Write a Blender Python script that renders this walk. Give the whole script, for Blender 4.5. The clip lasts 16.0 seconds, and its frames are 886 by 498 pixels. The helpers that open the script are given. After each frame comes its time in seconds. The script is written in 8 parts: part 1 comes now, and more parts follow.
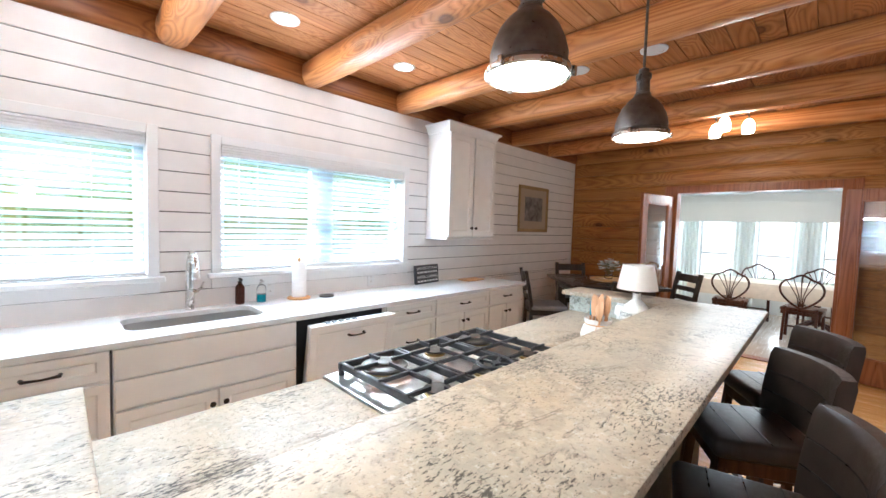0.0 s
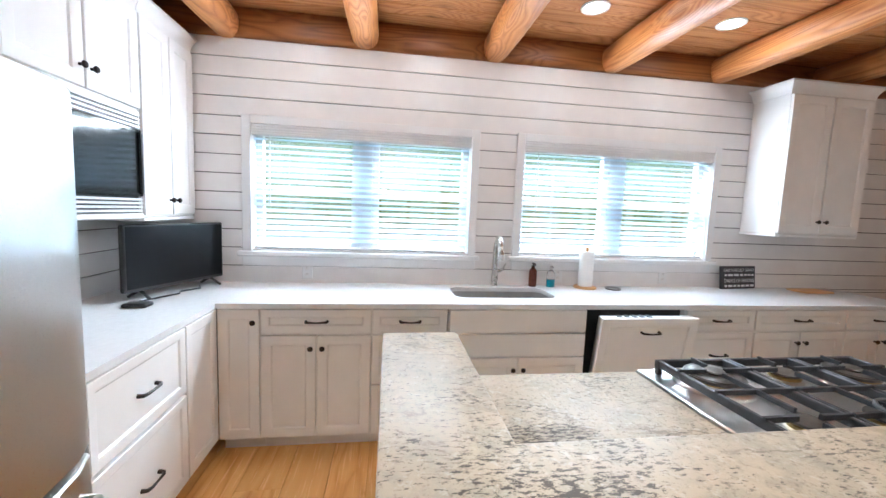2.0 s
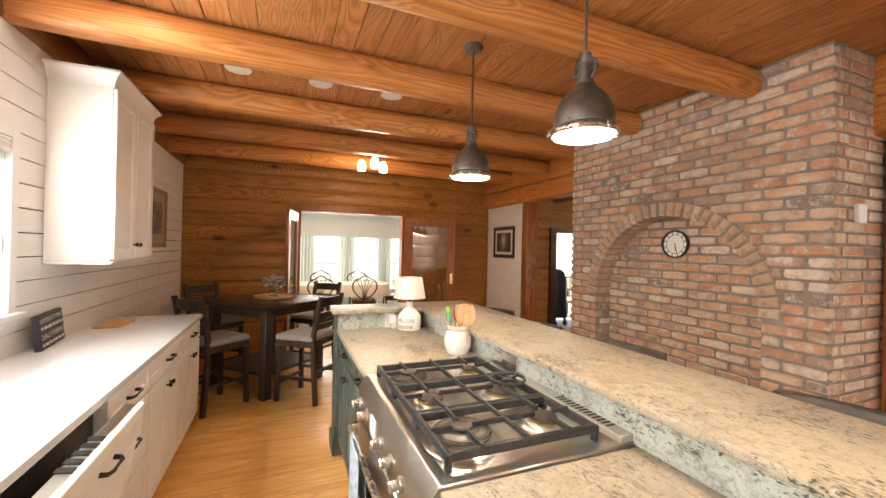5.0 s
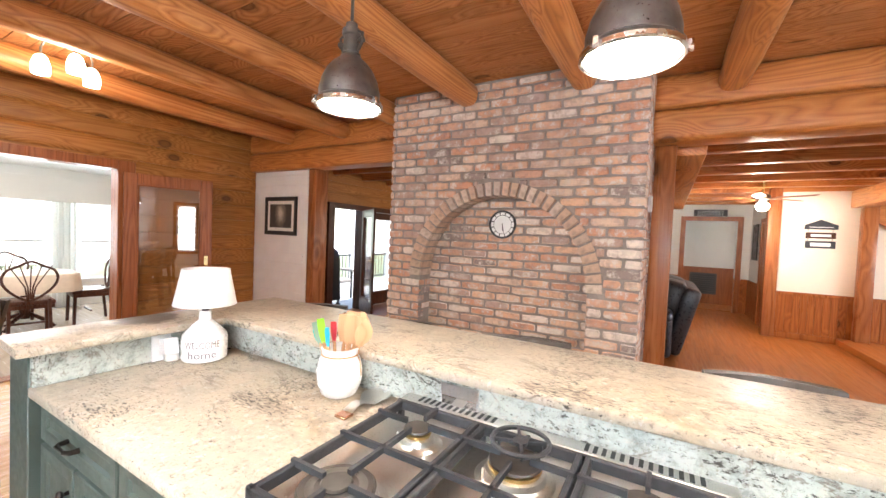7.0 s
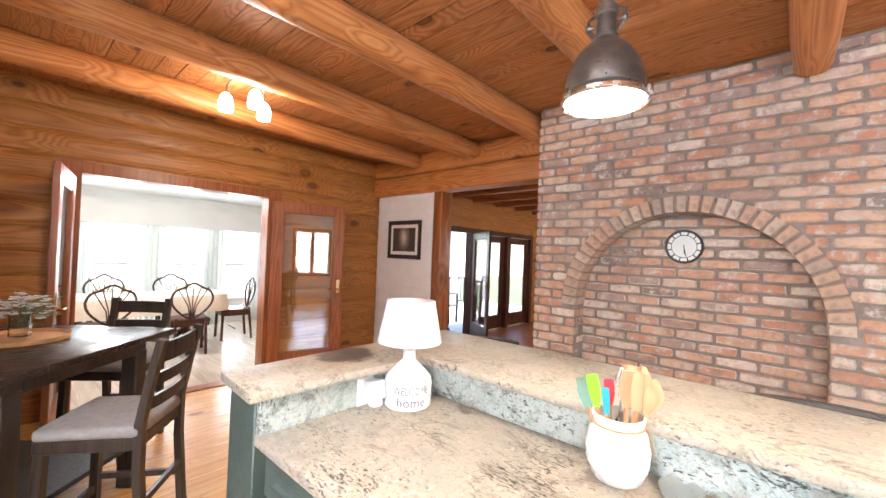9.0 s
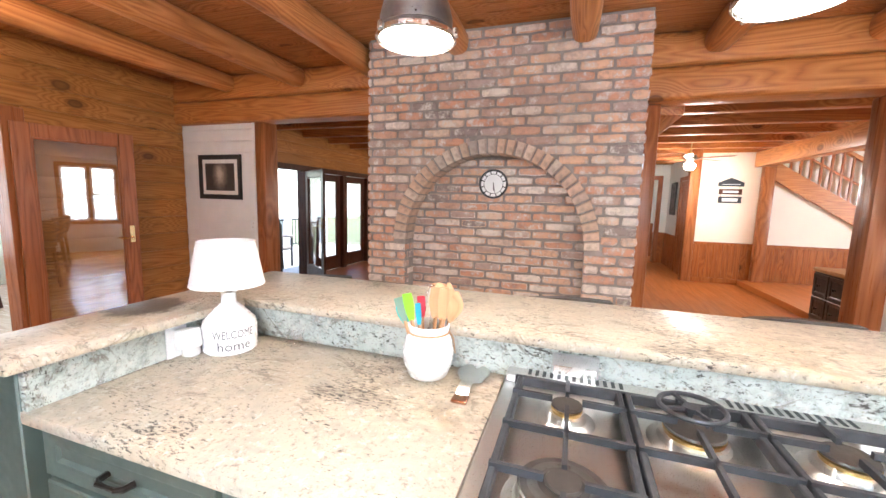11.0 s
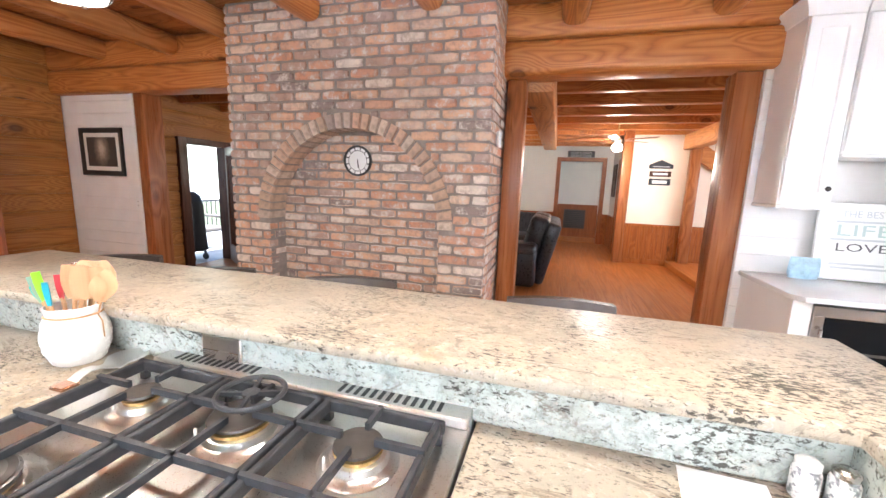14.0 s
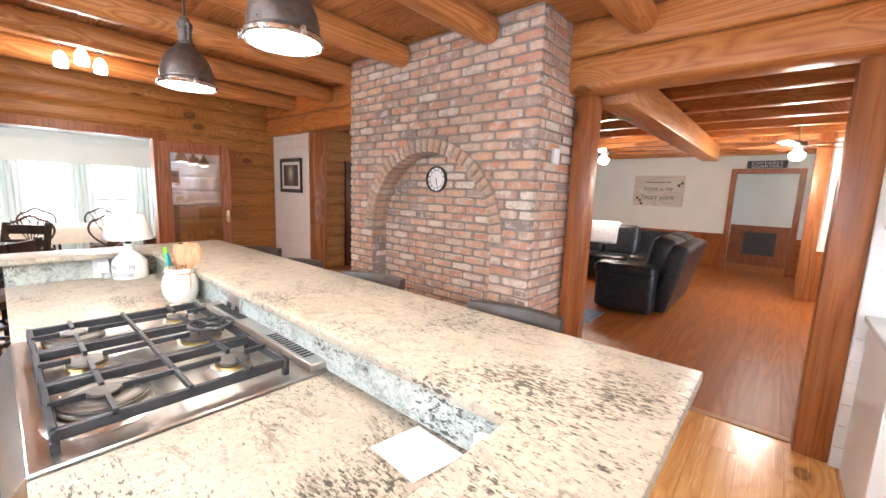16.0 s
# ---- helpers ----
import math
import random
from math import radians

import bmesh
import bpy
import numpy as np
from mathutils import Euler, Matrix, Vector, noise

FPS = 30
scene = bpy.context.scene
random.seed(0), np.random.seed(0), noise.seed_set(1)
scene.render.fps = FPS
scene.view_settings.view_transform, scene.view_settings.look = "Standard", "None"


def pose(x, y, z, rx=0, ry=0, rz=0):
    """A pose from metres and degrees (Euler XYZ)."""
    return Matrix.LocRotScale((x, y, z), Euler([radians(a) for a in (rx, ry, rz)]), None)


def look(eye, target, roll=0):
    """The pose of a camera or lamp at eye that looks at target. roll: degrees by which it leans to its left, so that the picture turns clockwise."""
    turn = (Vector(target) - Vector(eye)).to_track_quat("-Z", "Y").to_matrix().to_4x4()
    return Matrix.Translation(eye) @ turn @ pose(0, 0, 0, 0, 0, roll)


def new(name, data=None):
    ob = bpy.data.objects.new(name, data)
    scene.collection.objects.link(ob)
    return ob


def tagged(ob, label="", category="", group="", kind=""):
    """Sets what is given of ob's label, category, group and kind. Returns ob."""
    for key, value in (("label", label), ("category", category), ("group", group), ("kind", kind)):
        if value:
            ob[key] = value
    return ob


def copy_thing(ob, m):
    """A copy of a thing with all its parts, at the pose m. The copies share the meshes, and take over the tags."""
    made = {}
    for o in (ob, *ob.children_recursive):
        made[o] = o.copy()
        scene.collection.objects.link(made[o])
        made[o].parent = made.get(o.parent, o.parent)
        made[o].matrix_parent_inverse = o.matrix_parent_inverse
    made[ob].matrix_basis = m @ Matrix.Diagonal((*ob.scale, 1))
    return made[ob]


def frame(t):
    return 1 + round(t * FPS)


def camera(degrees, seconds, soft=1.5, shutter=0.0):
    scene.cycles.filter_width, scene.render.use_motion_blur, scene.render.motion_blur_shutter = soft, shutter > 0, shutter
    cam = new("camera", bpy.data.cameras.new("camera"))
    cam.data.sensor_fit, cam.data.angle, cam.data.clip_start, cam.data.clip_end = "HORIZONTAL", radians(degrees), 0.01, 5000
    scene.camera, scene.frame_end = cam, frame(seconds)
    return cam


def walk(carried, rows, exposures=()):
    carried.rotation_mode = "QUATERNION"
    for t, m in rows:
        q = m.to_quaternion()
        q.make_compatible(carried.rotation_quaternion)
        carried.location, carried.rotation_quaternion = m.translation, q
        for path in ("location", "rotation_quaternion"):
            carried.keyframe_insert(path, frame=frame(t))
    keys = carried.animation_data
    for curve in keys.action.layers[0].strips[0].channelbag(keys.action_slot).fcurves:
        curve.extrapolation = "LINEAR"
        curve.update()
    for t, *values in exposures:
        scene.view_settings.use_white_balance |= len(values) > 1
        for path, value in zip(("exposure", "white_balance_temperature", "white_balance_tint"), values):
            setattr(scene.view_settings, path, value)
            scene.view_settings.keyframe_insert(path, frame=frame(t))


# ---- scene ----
cam = camera(97.6, 16.0)
PATH = [
    (0, (0.007, 0.017, 1.506), (-1.398, 1.435, 1.39), 1.7),
    (0.5, (-0.033, 0.057, 1.499), (-1.818, 0.953, 1.399), 2.0),
    (1, (-0.02, 0.076, 1.468), (-1.978, 0.469, 1.352), 2.2),
    (1.5, (0.008, 0.007, 1.473), (-1.981, 0.16, 1.332), 2.2),
    (2, (-0.076, -0.176, 1.473), (-2.046, 0.107, 1.277), 2.2),
    (2.5, (-0.269, -0.36, 1.486), (-2.15, 0.298, 1.315), 2.3),
    (3, (-0.584, -0.408, 1.477), (-2.282, 0.644, 1.372), 2.2),
    (3.5, (-0.947, -0.401, 1.488), (-2.313, 1.058, 1.412), 1.9),
    (4, (-1.291, -0.332, 1.474), (-2.098, 1.498, 1.425), 2.3),
    (4.5, (-1.488, -0.244, 1.496), (-1.522, 1.756, 1.545), 2.2),
    (5, (-1.704, -0.148, 1.508), (-0.945, 1.702, 1.513), 1.3),
    (5.2, (-1.766, -0.096, 1.504), (-0.748, 1.624, 1.439), 1.3),
    (7.3, (-1.758, 1.108, 1.483), (-0.019, 2.095, 1.431), 2.3),
    (7.5, (-1.753, 1.229, 1.492), (-0.032, 2.248, 1.468), 2.4),
    (8, (-1.79, 1.437, 1.481), (-0.222, 2.679, 1.508), 2.1),
    (8.2, (-1.813, 1.474, 1.474), (-0.327, 2.811, 1.532), 2.0),
    (10.3, (-1.847, 1.579, 1.483), (-0.307, 2.854, 1.408), 1.6),
    (10.5, (-1.835, 1.559, 1.478), (-0.185, 2.684, 1.362), 1.5),
    (11, (-1.853, 1.48, 1.459), (0.028, 2.112, 1.208), 1.5),
    (11.5, (-1.852, 1.423, 1.453), (0.101, 1.717, 1.139), 1.9),
    (12, (-1.793, 1.369, 1.46), (0.174, 1.55, 1.143), 2.1),
    (12.5, (-1.729, 1.269, 1.457), (0.223, 1.581, 1.16), 2.0),
    (13, (-1.634, 1.099, 1.443), (0.302, 1.51, 1.155), 2.0),
    (13.5, (-1.526, 0.84, 1.453), (0.397, 1.3, 1.151), 2.0),
    (14, (-1.489, 0.597, 1.456), (0.407, 1.137, 1.117), 2.0),
    (14.5, (-1.55, 0.384, 1.465), (0.276, 1.118, 1.111), 1.9),
    (15, (-1.478, 0.154, 1.464), (0.297, 0.998, 1.094), 1.9),
    (15.5, (-1.379, -0.092, 1.488), (0.342, 0.865, 1.142), 1.9),
    (16, (-1.327, -0.286, 1.486), (0.17, 1.009, 1.196), 2.0),
]
walk(cam, [(t, look(eye, target, roll)) for t, eye, target, roll in PATH], exposures=[(0.0, 2.15, 5550, 5), (0.5, 1.85, 5500, 5), (1.5, 1.75, 5500, 5), (3.0, 1.82, 6000, 8), (4.5, 1.98, 6400, 10), (5.0, 2.12, 7600, 11), (5.2, 2.17, 7400, 11), (7.3, 2.65, 6200, 11), (8.2, 2.65, 6100, 11), (10.3, 2.98, 5950, 11), (10.5, 2.95, 5950, 11), (11.0, 2.66, 5950, 11), (12.0, 2.6, 5900, 11), (16.0, 2.65, 5950, 11)])

# ---- world and light ----
world = bpy.data.worlds.new("sky")
scene.world = world
world.use_nodes = True
wn = world.node_tree
sky = wn.nodes.new("ShaderNodeTexSky")
sky.sky_type, sky.sun_disc, sky.sun_elevation, sky.sun_rotation = "NISHITA", False, radians(52), radians(200)
wn.links.new(sky.outputs[0], wn.nodes["Background"].inputs[0])
wn.nodes["Background"].inputs[1].default_value = 0.15
sun = new("sun", bpy.data.lights.new("sun", "SUN"))
sun.data.energy, sun.data.angle, sun.data.color = 3.0, radians(0.5), (1.0, 0.95, 0.88)
sun.matrix_basis = look((0, 0, 30), (-4, 10, 0))
GLOW_WEST, GLOW_NORTH = 0.21, 0.7    # daylight beyond the openings
PEND_W, CAN_W, FLUSH_W, FAN_W = 0.62, 1.0, 4.3, 16.0
WEST_W, SLAT_W, SUNROOM_W, SUNLAMP_W, STAIR_W, SOUTH_W = 8.3, 110.0, 4.6, 9.0, 24.0, 8.5      # added daylight lamps; STAIR_W serves an unseen opening, SUNLAMP_W the sunroom ceiling lamp
GLOW_LAMP = 9.0     # frosted lamp glass


def lamp(name, kind, place, energy, colour, size=0.1, aim=None):
    ob = new(name, bpy.data.lights.new(name, kind))
    ob.data.energy, ob.data.color = energy, colour
    if kind == "AREA":
        ob.data.shape, ob.data.size = "DISK", size
        ob.matrix_basis = look(place, aim or (place[0], place[1] + 1e-4, place[2] - 1))
    else:
        ob.data.shadow_soft_size = size
        ob.location = place
    return ob


WARM, SOFTWHITE, DAY = (1.0, 0.88, 0.72), (1.0, 0.96, 0.91), (0.92, 0.97, 1.0)


def daylight_lamp(name, centre, aim, w, h, energy):
    """An added area lamp for sky light, in or near an opening."""
    ob = lamp(name, "AREA", centre, energy, DAY, w, aim)
    ob.data.shape, ob.data.size, ob.data.size_y = "RECTANGLE", w, h
    return ob

# ---- materials ----


class Nodes:
    """A short hand for node trees."""

    def __init__(self, name, rough=0.5, metal=0.0):
        self.m = bpy.data.materials.new(name)
        self.m.use_nodes = True
        self.t = self.m.node_tree
        self.b = self.t.nodes["Principled BSDF"]
        self.b.inputs["Roughness"].default_value = rough
        self.b.inputs["Metallic"].default_value = metal
        self.co = self.t.nodes.new("ShaderNodeTexCoord").outputs["Object"]

    def link(self, a, b):
        self.t.links.new(a, b)

    def mapped(self, scale, shift=None, co=None):
        n = self.t.nodes.new("ShaderNodeMapping")
        self.link(co or self.co, n.inputs["Vector"])
        n.inputs["Scale"].default_value = scale
        if shift is not None:
            self.link(shift, n.inputs["Location"])
        return n.outputs[0]

    def noise(self, scale, detail=4.0, co=None, rough=0.55, distort=0.0):
        n = self.t.nodes.new("ShaderNodeTexNoise")
        n.inputs["Scale"].default_value, n.inputs["Detail"].default_value = scale, detail
        n.inputs["Roughness"].default_value, n.inputs["Distortion"].default_value = rough, distort
        self.link(co or self.co, n.inputs["Vector"])
        return n.outputs["Fac"]

    def cells(self, scale, co=None, out="Distance"):
        n = self.t.nodes.new("ShaderNodeTexVoronoi")
        n.inputs["Scale"].default_value = scale
        self.link(co or self.co, n.inputs["Vector"])
        return n.outputs[out]

    def wave(self, scale, distort, co, detail=2.0, dscale=1.0):
        n = self.t.nodes.new("ShaderNodeTexWave")
        n.wave_type = "RINGS"
        n.rings_direction = "Z"
        n.inputs["Scale"].default_value, n.inputs["Distortion"].default_value = scale, distort
        n.inputs["Detail"].default_value, n.inputs["Detail Scale"].default_value = detail, dscale
        self.link(co, n.inputs["Vector"])
        return n.outputs["Fac"]

    def ramp(self, fac, *stops):
        n = self.t.nodes.new("ShaderNodeValToRGB")
        e = n.color_ramp.elements
        while len(e) < len(stops):
            e.new(0.5)
        for k, (p, c) in zip(e, stops):
            k.position, k.color = p, (*c, 1.0) if len(c) == 3 else c
        self.link(fac, n.inputs["Fac"])
        return n.outputs["Color"]

    def grey(self, fac, a, b, lo=0.0, hi=1.0):
        n = self.t.nodes.new("ShaderNodeMapRange")
        n.inputs[1].default_value, n.inputs[2].default_value = a, b
        n.inputs[3].default_value, n.inputs[4].default_value = lo, hi
        self.link(fac, n.inputs[0])
        return n.outputs[0]

    def mix(self, fac, a, b, how="MIX"):
        n = self.t.nodes.new("ShaderNodeMix")
        n.data_type, n.blend_type = "RGBA", how
        for sock, v in ((n.inputs[0], fac), (n.inputs[6], a), (n.inputs[7], b)):
            if isinstance(v, (int, float)):
                sock.default_value = v
            elif isinstance(v, tuple):
                sock.default_value = (*v, 1.0)
            else:
                self.link(v, sock)
        return n.outputs[2]

    def random(self):
        return self.t.nodes.new("ShaderNodeObjectInfo").outputs["Random"]

    def island(self):
        return self.t.nodes.new("ShaderNodeNewGeometry").outputs["Random Per Island"]

    def bump(self, height, strength=0.3, dist=0.01):
        n = self.t.nodes.new("ShaderNodeBump")
        n.inputs["Strength"].default_value, n.inputs["Distance"].default_value = strength, dist
        self.link(height, n.inputs["Height"])
        self.link(n.outputs[0], self.b.inputs["Normal"])

    def colour(self, c):
        if isinstance(c, tuple):
            self.b.inputs["Base Color"].default_value = (*c, 1.0)
        else:
            self.link(c, self.b.inputs["Base Color"])
        return self

    def gloss(self, c):
        self.link(c, self.b.inputs["Roughness"])


def plain(name, c, rough=0.5, metal=0.0, vary=0.08, scale=6.0, bump=0.05):
    """Paint or plastic with faint uneven tone and sheen."""
    n = Nodes(name, rough, metal)
    f = n.noise(scale, 5.0)
    dark = tuple(v * (1 - vary) for v in c)
    light = tuple(min(1.0, v * (1 + vary * 0.5)) for v in c)
    n.colour(n.ramp(f, (0.3, dark), (0.7, light)))
    n.gloss(n.grey(n.noise(scale * 4, 3.0), 0.3, 0.7, max(0.03, rough - 0.06), min(1.0, rough + 0.08)))
    if bump:
        n.bump(n.noise(scale * 30, 3.0), bump, 0.002)
    return n.m


def wood(name, light, mid, dark, axis, rough=0.35, ring=9.0, knots=True, per="object", vary=0.25, knot_scale=2.6, spec=0.32):
    """Softwood with long grain along an axis, growth rings, knots, and a tone of its own for each piece."""
    n = Nodes(name, rough)
    n.b.inputs["Specular IOR Level"].default_value = spec
    light, mid, dark = (tuple(v * k for v, k in zip(c, (1.0, 0.9, 0.78))) for c in (light, mid, dark))
    rnd = n.random() if per == "object" else n.island()
    sh = n.t.nodes.new("ShaderNodeCombineXYZ")
    for i in range(3):
        m = n.t.nodes.new("ShaderNodeMath")
        m.operation = "MULTIPLY"
        m.inputs[1].default_value = (7.3, 13.1, 5.7)[i]
        n.link(rnd, m.inputs[0])
        n.link(m.outputs[0], sh.inputs[i])
    s = [1.0, 1.0, 1.0]
    s["xyz".index(axis)] = 0.07
    along = n.mapped(tuple(s), sh.outputs[0])
    s2 = [1.0, 1.0, 1.0]
    s2["xyz".index(axis)] = 0.03
    fine = n.mapped(tuple(s2), sh.outputs[0])
    big = n.noise(4.4, 2.0, along, 0.5, 0.6)
    if knots:
        s3 = [1.0, 1.0, 1.0]
        s3["xyz".index(axis)] = 0.6
        kn = n.cells(knot_scale, n.mapped(tuple(s3), sh.outputs[0]))
        bend = n.t.nodes.new("ShaderNodeMath")
        bend.operation = "ADD"
        n.link(big, bend.inputs[0])
        n.link(n.grey(kn, 0.05, 0.42, 0.22, 0.0), bend.inputs[1])
        big = bend.outputs[0]
    rings = n.t.nodes.new("ShaderNodeMath")
    rings.operation = "MULTIPLY"
    rings.inputs[1].default_value = ring * 3.0
    n.link(big, rings.inputs[0])
    fr = n.t.nodes.new("ShaderNodeMath")
    fr.operation = "PINGPONG"
    fr.inputs[1].default_value = 1.0
    n.link(rings.outputs[0], fr.inputs[0])
    grain = n.noise(90.0, 4.0, fine, 0.65)
    tone = n.mix(0.5, fr.outputs[0], grain)
    c = n.ramp(tone, (0.08, dark), (0.38, mid), (0.88, light))
    if knots:
        k = n.ramp(kn, (0.0, (0.6, 0.6, 0.6)), (0.06, (0.75, 0.75, 0.75)), (0.085, (0.95, 0.95, 0.95)), (0.11, (0.35, 0.35, 0.35)), (0.17, (0.0, 0.0, 0.0)))
        c = n.mix(k, c, tuple(v * 0.4 for v in dark))
    c = n.mix(n.grey(rnd, 0.0, 1.0, 0.0, vary), c, tuple(v * 0.55 for v in mid))
    c = n.mix(n.grey(n.noise(1.3, 3.0), 0.4, 0.75, 0.0, 0.3), c, dark)
    n.colour(c)
    n.gloss(n.grey(grain, 0.3, 0.7, max(0.05, rough - 0.07), rough + 0.12))
    n.bump(tone, 0.2, 0.004)
    return n.m


def granite(name, day_tint=0.0, mottle=0.30, dark=0.665, stain=None, pepper=None):
    """Cream granite with tan clouds, grey-green mottling, hair veins and clustered dark flecks."""
    n = Nodes(name, 0.25)
    n.b.inputs["Specular IOR Level"].default_value = 0.13
    patch = n.noise(2.0, 5.0, None, 0.6, 0.6)
    c = n.ramp(patch, (0.28, (0.34, 0.315, 0.26)), (0.42, (0.44, 0.38, 0.30)), (0.58, (0.48, 0.405, 0.31)), (0.74, (0.39, 0.285, 0.17)))
    # bluish window daylight mixed into the stone's own colour
    c = n.mix(day_tint, c, (0.47, 0.545, 0.53))
    mott = n.noise(19.0, 8.0, None, 0.76, 0.4)
    c = n.mix(n.ramp(mott, (0.48, (0, 0, 0)), (0.62, (mottle, mottle, mottle))), c, (0.20, 0.225, 0.205))
    fine = n.noise(75.0, 5.0, None, 0.7)
    c = n.mix(n.ramp(fine, (0.55, (0, 0, 0)), (0.68, (0.8, 0.8, 0.8))), c, (0.20, 0.165, 0.13))
    c = n.mix(n.ramp(n.noise(40.0, 5.0, None, 0.7), (0.56, (0, 0, 0)), (0.66, (0.7, 0.7, 0.7))), c, (0.55, 0.52, 0.46))
    wide = n.noise(1.1, 3.0, None, 0.6)
    vein = n.noise(3.4, 6.0, n.mapped((1.6, 0.7, 1.2)), 0.62, 0.9)
    hair = n.ramp(vein, (0.484, (0, 0, 0)), (0.497, (0.7, 0.7, 0.7)), (0.503, (0.7, 0.7, 0.7)), (0.516, (0, 0, 0)))
    c = n.mix(n.mix(1.0, hair, n.ramp(n.noise(5.0, 3.0), (0.46, (0, 0, 0)), (0.58, (1, 1, 1))), "MULTIPLY"), c, (0.15, 0.12, 0.09))
    blot = n.ramp(n.noise(15.0, 5.0, n.mapped((1.5, 0.9, 1.2)), 0.65, 0.5), (0.47, (0, 0, 0)), (0.58, (0.7, 0.7, 0.7)))
    c = n.mix(n.mix(1.0, blot, n.ramp(wide, (0.52, (0.0, 0.0, 0.0)), (0.70, (0.8, 0.8, 0.8))), "MULTIPLY"), c, (0.20, 0.17, 0.135))
    where = n.noise(3.2, 5.0)
    cut = n.mix(n.grey(where, 0.36, 0.68), (0.0, 0.0, 0.0), (0.165, 0.165, 0.165))
    if pepper:
        d = n.t.nodes.new("ShaderNodeVectorMath")
        d.operation = "DISTANCE"
        d.inputs[1].default_value = pepper
        n.link(n.co, d.inputs[0])
        cut = n.mix(1.0, cut, n.ramp(n.mix(0.3, n.grey(d.outputs["Value"], 0.0, 0.9), n.noise(6.0, 4.0)), (0.15, (0.055, 0.055, 0.055)), (0.75, (0, 0, 0))), "ADD")
    flecks = n.noise(78.0, 6.0, n.mapped((1.8, 0.6, 1.3)), 0.7, 0.4)
    c = n.mix(n.ramp(n.mix(1.0, flecks, cut, "ADD"), (dark, (0, 0, 0)), (dark + 0.05, (0.9, 0.9, 0.9))), c, (0.048, 0.043, 0.037))
    if stain:
        d = n.t.nodes.new("ShaderNodeVectorMath")
        d.operation = "DISTANCE"
        d.inputs[1].default_value = stain
        n.link(n.co, d.inputs[0])
        ragged = n.mix(0.24, n.grey(d.outputs["Value"], 0.0, 0.5), n.noise(16.0, 6.0, None, 0.7))
        c = n.mix(n.ramp(ragged, (0.26, (0.85, 0.85, 0.85)), (0.31, (0, 0, 0))), c, (0.07, 0.055, 0.045))
    n.colour(c)
    n.gloss(n.grey(mott, 0.3, 0.7, 0.28, 0.40))
    n.bump(mott, 0.04, 0.001)
    return n.m


def brick_mat(name, per):
    n = Nodes(name, 0.9)
    r = n.random() if per == "object" else n.island()
    base = n.ramp(r, (0.0, (0.56, 0.27, 0.165)), (0.16, (0.64, 0.37, 0.235)), (0.32, (0.44, 0.28, 0.215)), (0.44, (0.64, 0.44, 0.32)), (0.58, (0.42, 0.29, 0.24)), (0.66, (0.59, 0.32, 0.205)), (0.80, (0.70, 0.58, 0.49)), (0.95, (0.27, 0.205, 0.18)))
    for e in n.t.nodes:
        if e.type == "VALTORGB":
            e.color_ramp.interpolation = "CONSTANT"
    sh = n.t.nodes.new("ShaderNodeCombineXYZ")
    m = n.t.nodes.new("ShaderNodeMath")
    m.operation, m.inputs[1].default_value = "MULTIPLY", 37.0
    n.link(r, m.inputs[0])
    for i in range(3):
        n.link(m.outputs[0], sh.inputs[i])
    co = n.mapped((1, 1, 1), sh.outputs[0])
    c = n.mix(n.ramp(n.noise(22.0, 5.0, co, 0.65), (0.45, (0, 0, 0)), (0.68, (0.75, 0.75, 0.75))), base, (0.22, 0.15, 0.125))
    c = n.mix(n.ramp(n.noise(11.0, 6.0, co, 0.75), (0.51, (0, 0, 0)), (0.62, (0.85, 0.85, 0.85))), c, (0.66, 0.57, 0.49))
    place = n.t.nodes.new("ShaderNodeNewGeometry").outputs["Position"]
    c = n.mix(n.grey(n.noise(1.6, 5.0, place, 0.65), 0.48, 0.70, 0.0, 0.45), c, (0.29, 0.20, 0.155))
    c = n.mix(n.grey(n.noise(9.0, 6.0, place, 0.7), 0.54, 0.72, 0.0, 0.55), c, (0.60, 0.49, 0.40))
    n.colour(c)
    n.bump(n.noise(70.0, 5.0, co, 0.7), 0.7, 0.008)
    return n.m


def glow(name, c, strength):
    m = bpy.data.materials.new(name)
    m.use_nodes = True
    t = m.node_tree
    t.nodes.remove(t.nodes["Principled BSDF"])
    e = t.nodes.new("ShaderNodeEmission")
    e.inputs[0].default_value, e.inputs[1].default_value = (*c, 1.0), strength
    t.links.new(e.outputs[0], t.nodes["Material Output"].inputs[0])
    return m


def glass(name, tint=(1, 1, 1), rough=0.0):
    n = Nodes(name, rough)
    n.colour(tint)
    n.b.inputs["Transmission Weight"].default_value = 1.0
    n.b.inputs["IOR"].default_value = 1.45
    return n.m


def thin_glass(name):
    """A window pane: clear, with a faint mirror."""
    m = bpy.data.materials.new(name)
    m.use_nodes = True
    t = m.node_tree
    t.nodes.remove(t.nodes["Principled BSDF"])
    a, b, x = (t.nodes.new("ShaderNode" + k) for k in ("BsdfTransparent", "BsdfGlossy", "MixShader"))
    b.inputs["Roughness"].default_value = 0.02
    x.inputs[0].default_value = 0.2
    t.links.new(a.outputs[0], x.inputs[1])
    t.links.new(b.outputs[0], x.inputs[2])
    t.links.new(x.outputs[0], t.nodes["Material Output"].inputs[0])
    return m


